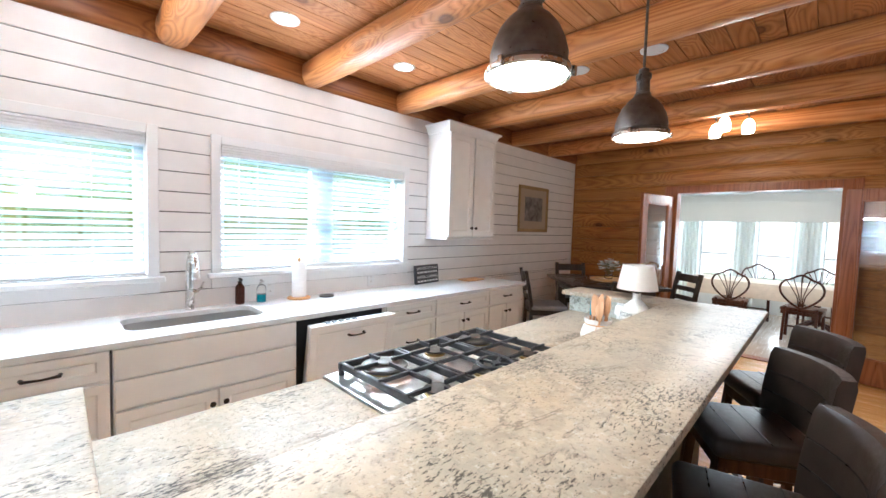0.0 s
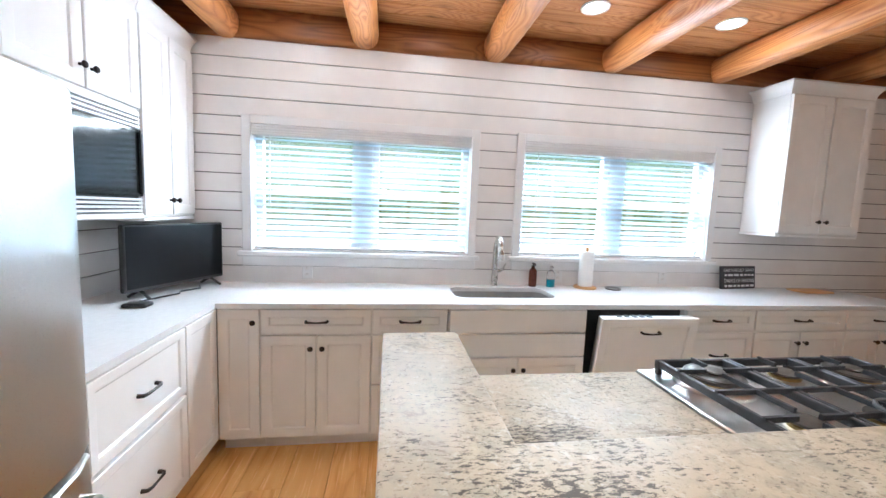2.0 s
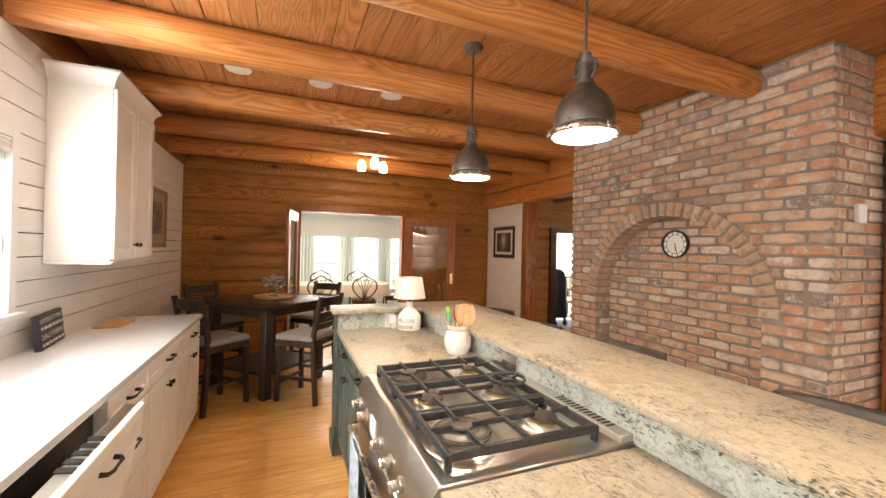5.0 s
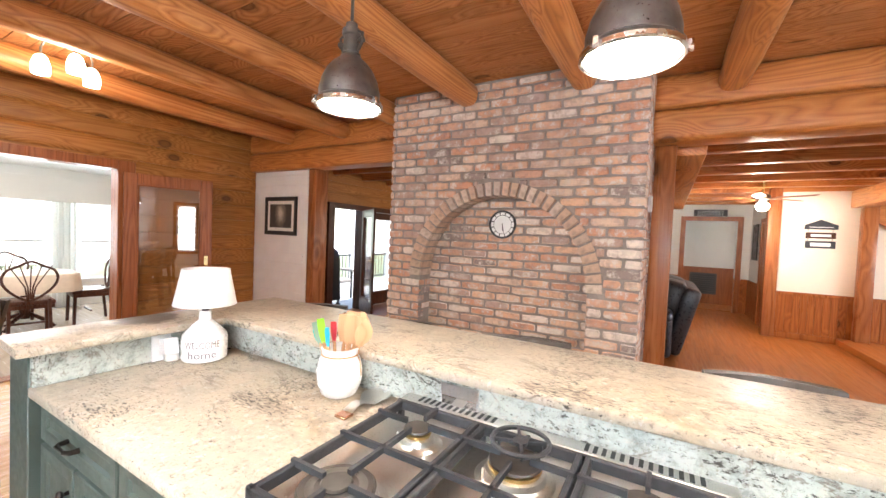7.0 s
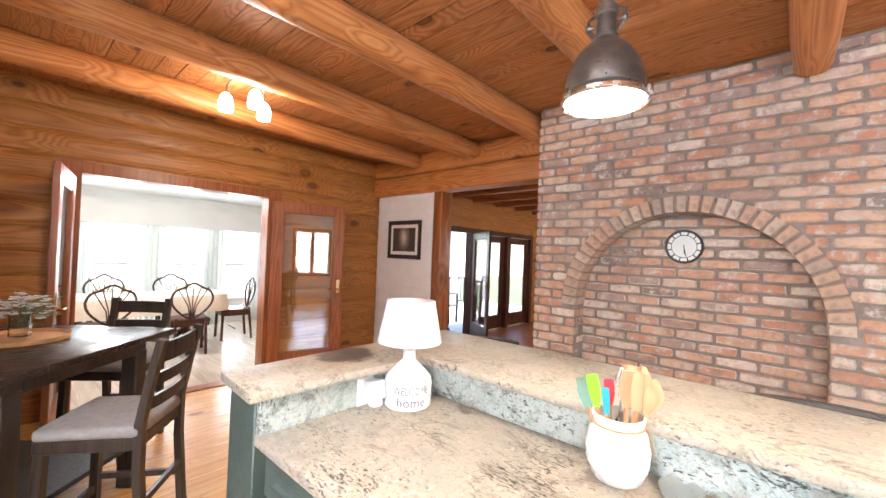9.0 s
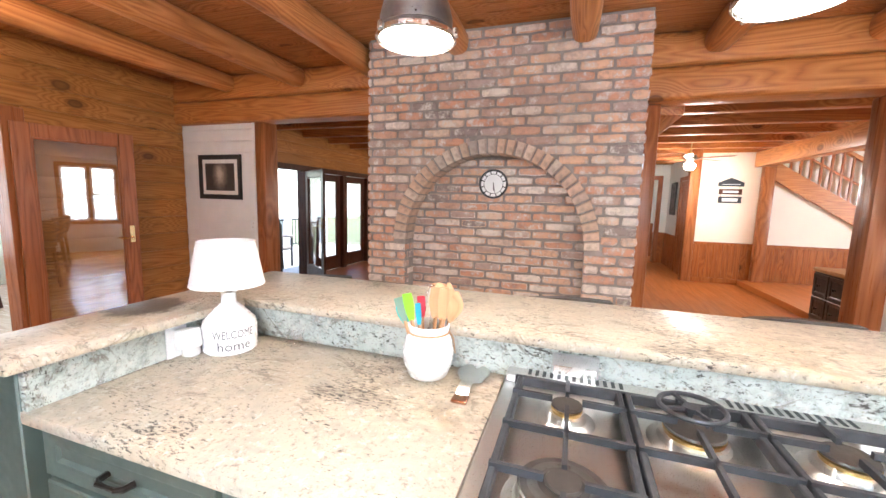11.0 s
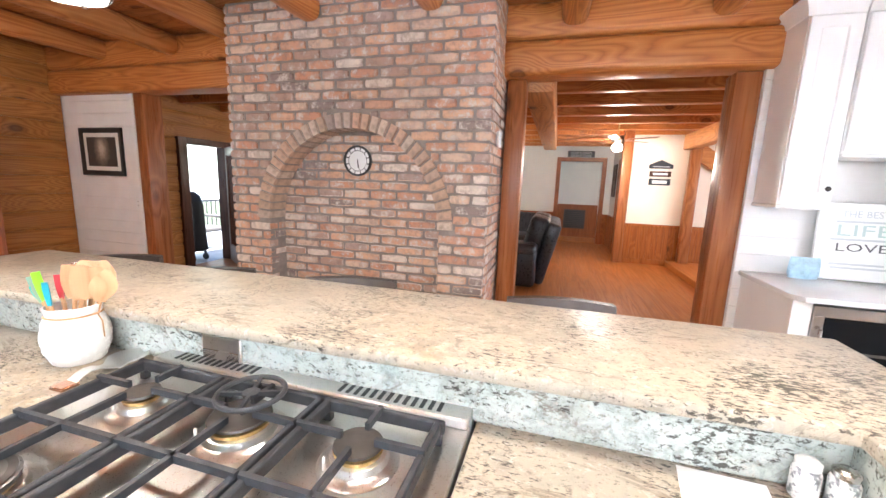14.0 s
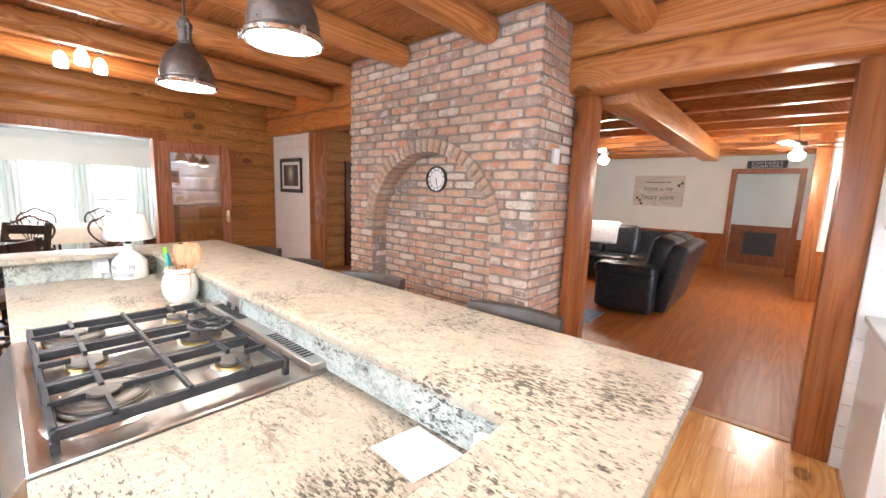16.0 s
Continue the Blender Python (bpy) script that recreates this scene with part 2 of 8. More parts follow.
def cloth_lit(name, c, through_c, share):
    """Thin white stuff that lets light through: blind slats, lamp shades, curtains."""
    n = Nodes(name, 0.6)
    n.colour(n.ramp(n.noise(40.0, 3.0), (0.3, tuple(v * 0.94 for v in c)), (0.7, c)))
    tr = n.t.nodes.new("ShaderNodeBsdfTranslucent")
    tr.inputs[0].default_value = (*through_c, 1)
    x = n.t.nodes.new("ShaderNodeMixShader")
    x.inputs[0].default_value = share
    n.link(n.b.outputs[0], x.inputs[1])
    n.link(tr.outputs[0], x.inputs[2])
    n.link(x.outputs[0], n.t.nodes["Material Output"].inputs[0])
    return n.m


def outdoors(name, strength, haze=0.0):
    """Distant sunlit trees, lawn and hazy sky, out of focus."""
    n = Nodes(name)
    t = n.t
    e = t.nodes.new("ShaderNodeEmission")
    sep = t.nodes.new("ShaderNodeSeparateXYZ")
    n.link(n.co, sep.inputs[0])
    leaf = n.noise(0.9, 6.0, None, 0.7)
    c = n.ramp(leaf, (0.34, (0.24, 0.40, 0.10)), (0.46, (0.56, 0.78, 0.26)), (0.56, (0.80, 0.95, 0.55)), (0.66, (1.0, 1.0, 0.95)))
    low = n.grey(sep.outputs[2], 0.2, 1.3, 1.0, 0.0)
    c = n.mix(low, c, (0.92, 0.95, 0.86))
    c = n.mix(haze, c, (0.97, 1.0, 0.97))
    n.link(c, e.inputs[0])
    e.inputs[1].default_value = strength
    t.nodes.remove(n.b)
    n.link(e.outputs[0], t.nodes["Material Output"].inputs[0])
    return n.m


M = {}
M["white_paint"] = plain("white_paint", (0.79, 0.765, 0.75), 0.42, vary=0.05)
# near-black colour stands in for the shade inside the shiplap joints
M["sheathing"] = plain("dark_joint_backing_shade", (0.075, 0.068, 0.065), 0.9, vary=0.2)
M["trim_white"] = plain("trim_white", (0.78, 0.78, 0.78), 0.35, vary=0.03)
M["cabinet"] = plain("cabinet_paint", (0.81, 0.79, 0.77), 0.38, vary=0.04)
M["quartz"] = plain("white_quartz", (0.74, 0.74, 0.745), 0.12, vary=0.04, scale=30.0, bump=0)
M["green_paint"] = plain("sage_green_paint", (0.072, 0.093, 0.080), 0.45, vary=0.2, scale=9.0)
M["black_iron"] = plain("black_iron", (0.042, 0.044, 0.05), 0.45, 0.2, vary=0.3, scale=40, bump=0.2)
M["bronze"] = plain("oil_rubbed_bronze", (0.035, 0.028, 0.024), 0.35, 0.7, vary=0.3, scale=30)
ns = Nodes("brushed_steel", 0.26, 1.0)
ns.colour((0.62, 0.605, 0.585))
ns.gloss(ns.grey(ns.noise(400.0, 2.0), 0.3, 0.7, 0.27, 0.31))
M["steel"] = ns.m
M["sink_steel"] = plain("satin_sink_steel", (0.42, 0.405, 0.39), 0.46, 1.0, vary=0.1, bump=0)
M["chrome"] = plain("brushed_nickel", (0.60, 0.58, 0.55), 0.26, 1.0, vary=0.05, bump=0)
M["brass"] = plain("brass", (0.50, 0.36, 0.16), 0.32, 1.0, vary=0.12, scale=60, bump=0)
M["bright_brass"] = plain("polished_brass", (0.80, 0.62, 0.32), 0.2, 1.0, vary=0.05, bump=0)
M["burner_cap"] = plain("burner_cap_metal", (0.085, 0.075, 0.066), 0.38, 0.5, vary=0.2, scale=40)
M["pewter"] = plain("aged_pewter", (0.17, 0.16, 0.15), 0.33, 0.8, vary=0.35, scale=25, bump=0.1)
M["leather"] = plain("dark_leather", (0.05, 0.037, 0.031), 0.38, vary=0.35, scale=14, bump=0.35)
M["black_leather"] = plain("black_leather", (0.020, 0.021, 0.026), 0.3, vary=0.4, scale=9, bump=0.3)
M["dark_wood"] = wood("dark_stained_wood", (0.075, 0.060, 0.055), (0.050, 0.040, 0.037), (0.026, 0.021, 0.020), "z", 0.32, knots=False)
M["dark_top"] = wood("dark_table_wood", (0.060, 0.044, 0.040), (0.040, 0.029, 0.027), (0.022, 0.016, 0.015), "x", 0.22, knots=False)
M["mahogany"] = wood("mahogany", (0.11, 0.045, 0.03), (0.07, 0.028, 0.02), (0.035, 0.015, 0.012), "z", 0.28, knots=False)
M["log_x"] = wood("varnished_log_x", (0.54, 0.265, 0.085), (0.38, 0.165, 0.045), (0.18, 0.066, 0.018), "x", 0.4, ring=14, knot_scale=2.4)
# darker wood than log_x, with the shade at the wall top in its colours too
M["log_y"] = wood("varnished_log_y_shaded", (0.38, 0.165, 0.055), (0.26, 0.098, 0.030), (0.12, 0.040, 0.012), "y", 0.4, ring=14, knot_scale=2.4)
M["beam_x"] = wood("beam_pine_x", (0.66, 0.33, 0.13), (0.47, 0.195, 0.065), (0.22, 0.076, 0.023), "x", 0.36, ring=13, knot_scale=2.7, vary=0.12)
M["beam_y"] = wood("beam_pine_y", (0.60, 0.27, 0.09), (0.44, 0.165, 0.045), (0.23, 0.08, 0.02), "y", 0.38, ring=13, knot_scale=2.7, vary=0.15)
M["plank_y"] = wood("ceiling_pine", (0.60, 0.31, 0.14), (0.44, 0.195, 0.076), (0.20, 0.074, 0.024), "y", 0.55, ring=16, per="island", vary=0.3, spec=0.18)
M["post"] = wood("post_pine", (0.42, 0.17, 0.07), (0.28, 0.10, 0.036), (0.18, 0.055, 0.016), "z", 0.3, ring=5, vary=0.1)
M["door_wood"] = wood("door_cherry", (0.40, 0.155, 0.065), (0.28, 0.10, 0.04), (0.16, 0.052, 0.02), "z", 0.3, knots=False, vary=0.1)
M["dark_door"] = wood("dark_door_wood", (0.12, 0.045, 0.025), (0.07, 0.027, 0.016), (0.035, 0.014, 0.009), "z", 0.3, knots=False, vary=0.1)
M["wainscot"] = wood("wainscot_pine", (0.44, 0.16, 0.045), (0.32, 0.10, 0.026), (0.19, 0.055, 0.014), "z", 0.3, ring=7, vary=0.2)
M["floor_pine"] = wood("kitchen_floor_pine", (0.88, 0.57, 0.25), (0.81, 0.48, 0.185), (0.60, 0.31, 0.095), "x", 0.2, ring=5, vary=0.16, spec=0.6)
M["floor_red"] = wood("living_floor_wood", (0.47, 0.185, 0.052), (0.37, 0.130, 0.033), (0.25, 0.080, 0.019), "x", 0.38, ring=5, knots=False, vary=0.12)
M["stool_wood"] = wood("stool_leg_wood", (0.16, 0.075, 0.035), (0.10, 0.045, 0.02), (0.05, 0.022, 0.011), "z", 0.35, knots=False)
M["spoon_wood"] = wood("utensil_beech", (0.70, 0.47, 0.30), (0.60, 0.37, 0.215), (0.44, 0.245, 0.125), "z", 0.5, knots=False)
M["board_wood"] = wood("bamboo_board", (0.66, 0.43, 0.22), (0.56, 0.33, 0.15), (0.42, 0.22, 0.09), "y", 0.45, knots=False)
M["gilt"] = plain("gilt_wood", (0.36, 0.24, 0.11), 0.4, 0.4, vary=0.3, scale=30)
M["sun_floor"] = wood("sunroom_floor", (0.66, 0.62, 0.58), (0.56, 0.51, 0.47), (0.42, 0.37, 0.33), "y", 0.18, ring=5, knots=False)
M["granite"] = granite("granite")
M["granite_bar"] = granite("granite_bar", stain=(-0.23, 1.58, 0.032), pepper=(0.2, -1.40, 0.03))
M["granite_south"] = granite("granite_south", pepper=(0.3, -0.35, 0.03))
# the upstand's cool daylight cast is in its colour; the heavier mottling is stone
M["granite_upstand"] = granite("granite_upstand", 0.72, 0.7, 0.65)
M["brick"] = brick_mat("brick_piece", "object")
M["brick_rest"] = brick_mat("brick_rest", "island")
nm = Nodes("mortar", 0.95)
nm.colour(nm.ramp(nm.noise(9.0, 7.0, None, 0.7), (0.36, (0.21, 0.175, 0.15)), (0.7, (0.32, 0.27, 0.235))))
nm.bump(nm.noise(160.0, 4.0), 0.5, 0.004)
M["mortar"] = nm.m
na_ = Nodes("arch_brick", 0.9)
ca = na_.ramp(na_.random(), (0.0, (0.46, 0.31, 0.215)), (0.3, (0.55, 0.35, 0.24)), (0.55, (0.42, 0.29, 0.22)), (0.8, (0.58, 0.45, 0.35)), (1.0, (0.33, 0.25, 0.21)))
na_.colour(na_.mix(na_.ramp(na_.noise(24.0, 5.0), (0.45, (0, 0, 0)), (0.65, (0.6, 0.6, 0.6))), ca, (0.26, 0.19, 0.15)))
na_.bump(na_.noise(80.0, 5.0), 0.5, 0.006)
M["arch_brick"] = na_.m
M["cream_wall"] = plain("cream_plaster", (0.80, 0.70, 0.58), 0.8, vary=0.05, scale=2.0)
M["white_wall"] = plain("white_plaster", (0.78, 0.79, 0.77), 0.8, vary=0.04, scale=2.0)
M["blind"] = cloth_lit("blind_slat_white", (0.86, 0.93, 1.0), (0.84, 0.94, 1.0), 0.6)
M["shade"] = cloth_lit("lamp_shade_linen", (0.88, 0.85, 0.82), (0.9, 0.85, 0.8), 0.25)
M["curtain"] = cloth_lit("sheer_curtain", (0.93, 0.95, 0.94), (0.92, 0.96, 0.94), 0.6)
M["linen"] = plain("table_linen", (0.74, 0.64, 0.52), 0.85, vary=0.08, scale=20)
M["seat_pad"] = plain("grey_seat_fabric", (0.30, 0.28, 0.27), 0.8, vary=0.15, scale=40, bump=0.3)
M["ceramic"] = plain("white_ceramic", (0.84, 0.83, 0.81), 0.25, vary=0.06, scale=14)
npr = Nodes("printed_ceramic", 0.3)
npr.colour(npr.ramp(npr.noise(70.0, 3.0), (0.54, (0.80, 0.79, 0.77)), (0.60, (0.36, 0.36, 0.37)), (0.68, (0.16, 0.16, 0.17))))
M["printed_ceramic"] = npr.m
M["ink"] = plain("grey_ink", (0.13, 0.13, 0.14), 0.8, vary=0.1, bump=0)
M["white_ink"] = plain("white_ink", (0.78, 0.78, 0.78), 0.7, vary=0.05, bump=0)
M["mint_ink"] = plain("pale_mint_ink", (0.55, 0.66, 0.64), 0.7, vary=0.1, bump=0)
M["pale_ink"] = plain("pale_grey_ink", (0.62, 0.64, 0.66), 0.7, vary=0.1, bump=0)
M["sign_black"] = plain("sign_charcoal", (0.035, 0.036, 0.045), 0.6, vary=0.25, scale=25)
M["screen"] = plain("dark_screen", (0.010, 0.011, 0.013), 0.12, vary=0.1, bump=0)
M["screen"].node_tree.nodes["Principled BSDF"].inputs["Specular IOR Level"].default_value = 0.2
M["black_plastic"] = plain("black_plastic", (0.018, 0.018, 0.019), 0.35, vary=0.15)
M["paper"] = plain("white_paper", (0.88, 0.88, 0.87), 0.85, vary=0.03, scale=20)
M["amber"] = glass("brown_bottle_glass", (0.22, 0.07, 0.045), 0.05)
M["teal"] = plain("teal_soap", (0.01, 0.20, 0.27), 0.15, vary=0.1, bump=0)
M["clear"] = glass("clear_glass")
M["pane"] = thin_glass("window_pane")
M["lamp_glow"] = glow("lamp_diffuser", (1.0, 0.90, 0.74), GLOW_LAMP)
M["bulb_glow"] = glow("bulb_glass", (1.0, 0.84, 0.60), GLOW_LAMP)
M["can_glow"] = glow("downlight_lens", (1.0, 0.95, 0.88), GLOW_LAMP)
M["outdoors"] = outdoors("garden", GLOW_WEST, 0.05)
M["outdoors_north"] = outdoors("lawn_and_trees", GLOW_NORTH, 0.7)
M["leaf"] = plain("leaf_green", (0.07, 0.13, 0.045), 0.5, vary=0.3, scale=20)
M["petal"] = plain("white_petal", (0.80, 0.80, 0.76), 0.6, vary=0.1, scale=30)
M["green_silicone"] = plain("lime_silicone", (0.30, 0.75, 0.02), 0.45, vary=0.05)
M["sage_silicone"] = plain("grey_green_silicone", (0.22, 0.34, 0.27), 0.45, vary=0.05)
M["blue_silicone"] = plain("blue_silicone", (0.03, 0.42, 0.62), 0.45, vary=0.05)
M["red_silicone"] = plain("red_silicone", (0.60, 0.03, 0.05), 0.45, vary=0.05)
M["teal_silicone"] = plain("teal_silicone", (0.03, 0.42, 0.40), 0.45, vary=0.05)
M["copper"] = plain("copper", (0.55, 0.30, 0.20), 0.22, 1.0, vary=0.1, bump=0)
M["blue_bag"] = plain("pale_blue_wrap", (0.42, 0.60, 0.72), 0.3, vary=0.25, scale=25)
M["rug"] = plain("grey_blue_rug", (0.26, 0.31, 0.36), 0.95, vary=0.35, scale=14, bump=0.6)
M["grille"] = plain("dark_grille", (0.08, 0.075, 0.07), 0.6, vary=0.2)
M["towel"] = plain("blue_grey_towel", (0.33, 0.40, 0.48), 0.95, vary=0.4, scale=35, bump=0.6)
M["throw"] = plain("white_throw", (0.75, 0.75, 0.75), 0.95, vary=0.2, scale=30, bump=0.5)
M["grass"] = plain("lawn", (0.15, 0.18, 0.10), 0.9, vary=0.4, scale=3, bump=0.4)
M["concrete"] = plain("porch_boards", (0.55, 0.55, 0.54), 0.7, vary=0.15, scale=5)


def picture_mat(name, a, b, c):
    n = Nodes(name, 0.55)
    n.colour(n.ramp(n.noise(7.0, 5.0, None, 0.6, 0.5), (0.35, a), (0.5, b), (0.68, c)))
    return n.m


n = Nodes("sepia_landscape", 0.5)
d = n.t.nodes.new("ShaderNodeVectorMath")
d.operation = "DISTANCE"
d.inputs[1].default_value = (0.0, 0.0, 0.29)
n.link(n.mapped((0.0, 1.6, 1.0)), d.inputs[0])
n.colour(n.ramp(n.mix(0.35, n.grey(d.outputs["Value"], 0.0, 0.3), n.noise(14.0, 6.0, None, 0.7)), (0.26, (0.50, 0.42, 0.33)), (0.42, (0.20, 0.155, 0.12)), (0.62, (0.045, 0.035, 0.03))))
M["art_sepia"] = n.m
M["art_etching"] = picture_mat("grey_print", (0.06, 0.055, 0.055), (0.16, 0.14, 0.14), (0.30, 0.27, 0.25))
M["mat_tan"] = plain("tan_mount", (0.42, 0.33, 0.24), 0.8)
M["mat_white"] = plain("white_mount", (0.78, 0.76, 0.72), 0.8)
M["wood_sign"] = wood("washed_board", (0.74, 0.76, 0.80), (0.62, 0.62, 0.64), (0.42, 0.40, 0.40), "y", 0.7, knots=False)

# ---- shapes ----


def box(bm, x0, x1, y0, y1, z0, z1, bev=0.0, seg=1, mat=0):
    r = bmesh.ops.create_cube(bm, size=1.0)
    vs = r["verts"]
    for v in vs:
        v.co = Vector(((x0 + x1) / 2 + v.co.x * (x1 - x0), (y0 + y1) / 2 + v.co.y * (y1 - y0), (z0 + z1) / 2 + v.co.z * (z1 - z0)))
    if bev:
        es = {e for v in vs for e in v.link_edges}
        bmesh.ops.bevel(bm, geom=list(es), offset=bev, segments=seg, affect="EDGES", profile=0.5)
    return bm


def moved(bm, m, start=0):
    bm.verts.ensure_lookup_table()
    for v in bm.verts[start:]:
        v.co = m @ v.co
    return bm


def loft(bm, loops, cap=True, closed=True):
    """Skin a row of loops that have the same number of points."""
    rings = [[bm.verts.new(p) for p in lp] for lp in loops]
    n = len(rings[0])
    for a, b in zip(rings, rings[1:]):
        for i in range(n if closed else n - 1):
            j = (i + 1) % n
            bm.faces.new((a[i], a[j], b[j], b[i]))
    if cap and closed:
        bm.faces.new(rings[0][::-1])
        bm.faces.new(rings[-1])
    return bm


def tube(bm, pts, r, seg=8, cap=True):
    """A round bar along a line of points; r is one radius or one for each point."""
    pts = [Vector(p) for p in pts]
    rs = r if isinstance(r, (list, tuple)) else [r] * len(pts)
    side = None
    loops = []
    for i, p in enumerate(pts):
        d = (pts[min(i + 1, len(pts) - 1)] - pts[max(i - 1, 0)]).normalized()
        if side is None:
            side = d.orthogonal().normalized()
        side = (side - d * side.dot(d)).normalized()
        up = d.cross(side)
        loops.append([p + rs[i] * (math.cos(k * math.tau / seg) * side + math.sin(k * math.tau / seg) * up) for k in range(seg)])
    return loft(bm, loops, cap)


def lathe(bm, prof, c=(0, 0, 0), seg=24, axis="z", cap=True):
    """Turn a profile of (radius, height) round an axis through c."""
    loops = []
    for r, h in prof:
        lp = []
        for k in range(seg):
            a = k * math.tau / seg
            u, v = r * math.cos(a), r * math.sin(a)
            p = {"z": (u, v, h), "x": (h, u, v), "y": (v, h, u)}[axis]
            lp.append(Vector(c) + Vector(p))
        loops.append(lp)
    return loft(bm, loops, cap)


def sweep_rect(bm, pts, w, h, up=(0, 0, 1)):
    """A rectangular bar along points."""
    pts = [Vector(p) for p in pts]
    loops = []
    for i, p in enumerate(pts):
        d = (pts[min(i + 1, len(pts) - 1)] - pts[max(i - 1, 0)]).normalized()
        s = d.cross(Vector(up)).normalized()
        u = s.cross(d)
        loops.append([p + s * a * w / 2 + u * b * h / 2 for a, b in ((-1, -1), (1, -1), (1, 1), (-1, 1))])
    return loft(bm, loops)


def outline_slab(bm, pts, z0, z1, hole=None, bev=0.0):
    """A slab with a given outline in plan, and at most one hole."""
    loops = [pts] + ([hole] if hole else [])
    edges = []
    for lp in loops:
        vs = [bm.verts.new((x, y, z1)) for x, y in lp]
        edges += [bm.edges.new((vs[i], vs[(i + 1) % len(vs)])) for i in range(len(vs))]
    r = bmesh.ops.triangle_fill(bm, use_beauty=True, use_dissolve=True, edges=edges)
    top = [f for f in bm.faces]
    ext = bmesh.ops.extrude_face_region(bm, geom=top)
    for v in [g for g in ext["geom"] if isinstance(g, bmesh.types.BMVert)]:
        v.co.z = z0
    bmesh.ops.recalc_face_normals(bm, faces=bm.faces)
    if bev:
        es = [e for e in bm.edges if e.calc_face_angle(0) > 1.0]
        bmesh.ops.bevel(bm, geom=es, offset=bev, segments=2, affect="EDGES", profile=0.5)
    return bm


def rounded(x0, x1, y0, y1, r, n=5):
    out = []
    for cx, cy, a0 in ((x1 - r, y1 - r, 0), (x0 + r, y1 - r, 90), (x0 + r, y0 + r, 180), (x1 - r, y0 + r, 270)):
        out += [(cx + r * math.cos(radians(a0 + 90 * k / n)), cy + r * math.sin(radians(a0 + 90 * k / n))) for k in range(n + 1)]
    return out


def finish(name, bm, mat, smooth=True):
    bmesh.ops.recalc_face_normals(bm, faces=bm.faces)
    me = bpy.data.meshes.new(name)
    bm.to_mesh(me)
    bm.free()
    for m in (mat if isinstance(mat, (list, tuple)) else [mat]):
        me.materials.append(M[m])
    if smooth:
        me.polygons.foreach_set("use_smooth", [True] * len(me.polygons))
        me.set_sharp_from_angle(angle=radians(38))
    return me


def root(ob):
    while ob.parent:
        ob = ob.parent
    return ob


def thing(name, label, category, at=(0, 0, 0), group=""):
    ob = new(name)
    ob.location = at
    ob.empty_display_size = 0.1
    return tagged(ob, label, category, group)


def solid(name, bm, mat, label="", category="", group="", kind="", at=(0, 0, 0)):
    """A thing, or a piece of the setting, that is one mesh."""
    moved(bm, Matrix.Translation(-Vector(at)))
    ob = new(name, finish(name, bm, mat))
    ob.location = at
    return tagged(ob, label, category, group, kind)


def part(name, bm, mat, parent, label="", kind=""):
    """One mesh under a thing or under a part; the shape is given in the world's metres."""
    moved(bm, Matrix.Translation(-Vector(root(parent).location)))
    ob = new(name, finish(name, bm, mat))
    ob.parent = parent
    return tagged(ob, label, kind=kind)


def B():
    return bmesh.new()


def facing(side, at):
    """Maps (along, up, out) to the world, for a front at a given place that faces a side."""
    return {
        "E": lambda u, v, n: Vector((at + n, u, v)),
        "W": lambda u, v, n: Vector((at - n, u, v)),
        "N": lambda u, v, n: Vector((u, at + n, v)),
        "S": lambda u, v, n: Vector((u, at - n, v)),
    }[side]


def rect_rings(bm, F, u0, u1, v0, v1, rings):
    loops = [[F(u0 + i, v0 + i, n), F(u1 - i, v0 + i, n), F(u1 - i, v1 - i, n), F(u0 + i, v1 - i, n)] for i, n in rings]
    return loft(bm, loops)


def shaker(bm, F, u0, u1, v0, v1, rail=0.055, t=0.02):
    """A cabinet front with a raised border, a small bead and a flat field."""
    rail = min(rail, (u1 - u0) * 0.3, (v1 - v0) * 0.3)
    return rect_rings(bm, F, u0, u1, v0, v1, [(0, 0), (0, t - 0.003), (0.003, t), (rail - 0.006, t), (rail, t - 0.003), (rail + 0.004, t - 0.003), (rail + 0.012, t - 0.010), (rail + 0.013, t - 0.010)])


def flat_front(bm, F, u0, u1, v0, v1, t=0.02):
    return rect_rings(bm, F, u0, u1, v0, v1, [(0, 0), (0, t - 0.003), (0.003, t), (0.02, t)])


def fbox(bm, F, u0, u1, v0, v1, n0, n1, bev=0.0):
    a, b = F(u0, v0, n0), F(u1, v1, n1)
    return box(bm, min(a.x, b.x), max(a.x, b.x), min(a.y, b.y), max(a.y, b.y), min(a.z, b.z), max(a.z, b.z), bev)


def pull(parent, F, u, v, w=0.12, n=0.02):
    bm = B()
    pts = [F(u - w / 2, v, n), F(u - w / 2 + 0.004, v, n + 0.022), F(u - w * 0.33, v + 0.002, n + 0.031), F(u, v - 0.002, n + 0.028), F(u + w * 0.33, v + 0.002, n + 0.031), F(u + w / 2 - 0.004, v, n + 0.022), F(u + w / 2, v, n)]
    tube(bm, pts, [0.009, 0.008, 0.0065, 0.005, 0.0065, 0.008, 0.009], 8)
    return part("handle", bm, "bronze", parent, "dark bronze bar handle")


def knob(parent, F, u, v, n=0.02, r=0.016):
    bm = B()
    loops = []
    for rr, h in ((0.007, 0), (0.006, 0.012), (r * 0.8, 0.016), (r, 0.022), (r * 0.75, 0.029), (r * 0.2, 0.031)):
        loops.append([F(u + rr * math.cos(k * math.tau / 12), v + rr * math.sin(k * math.tau / 12), n + h) for k in range(12)])
    loft(bm, loops)
    return part("knob", bm, "bronze", parent, "round dark bronze knob")


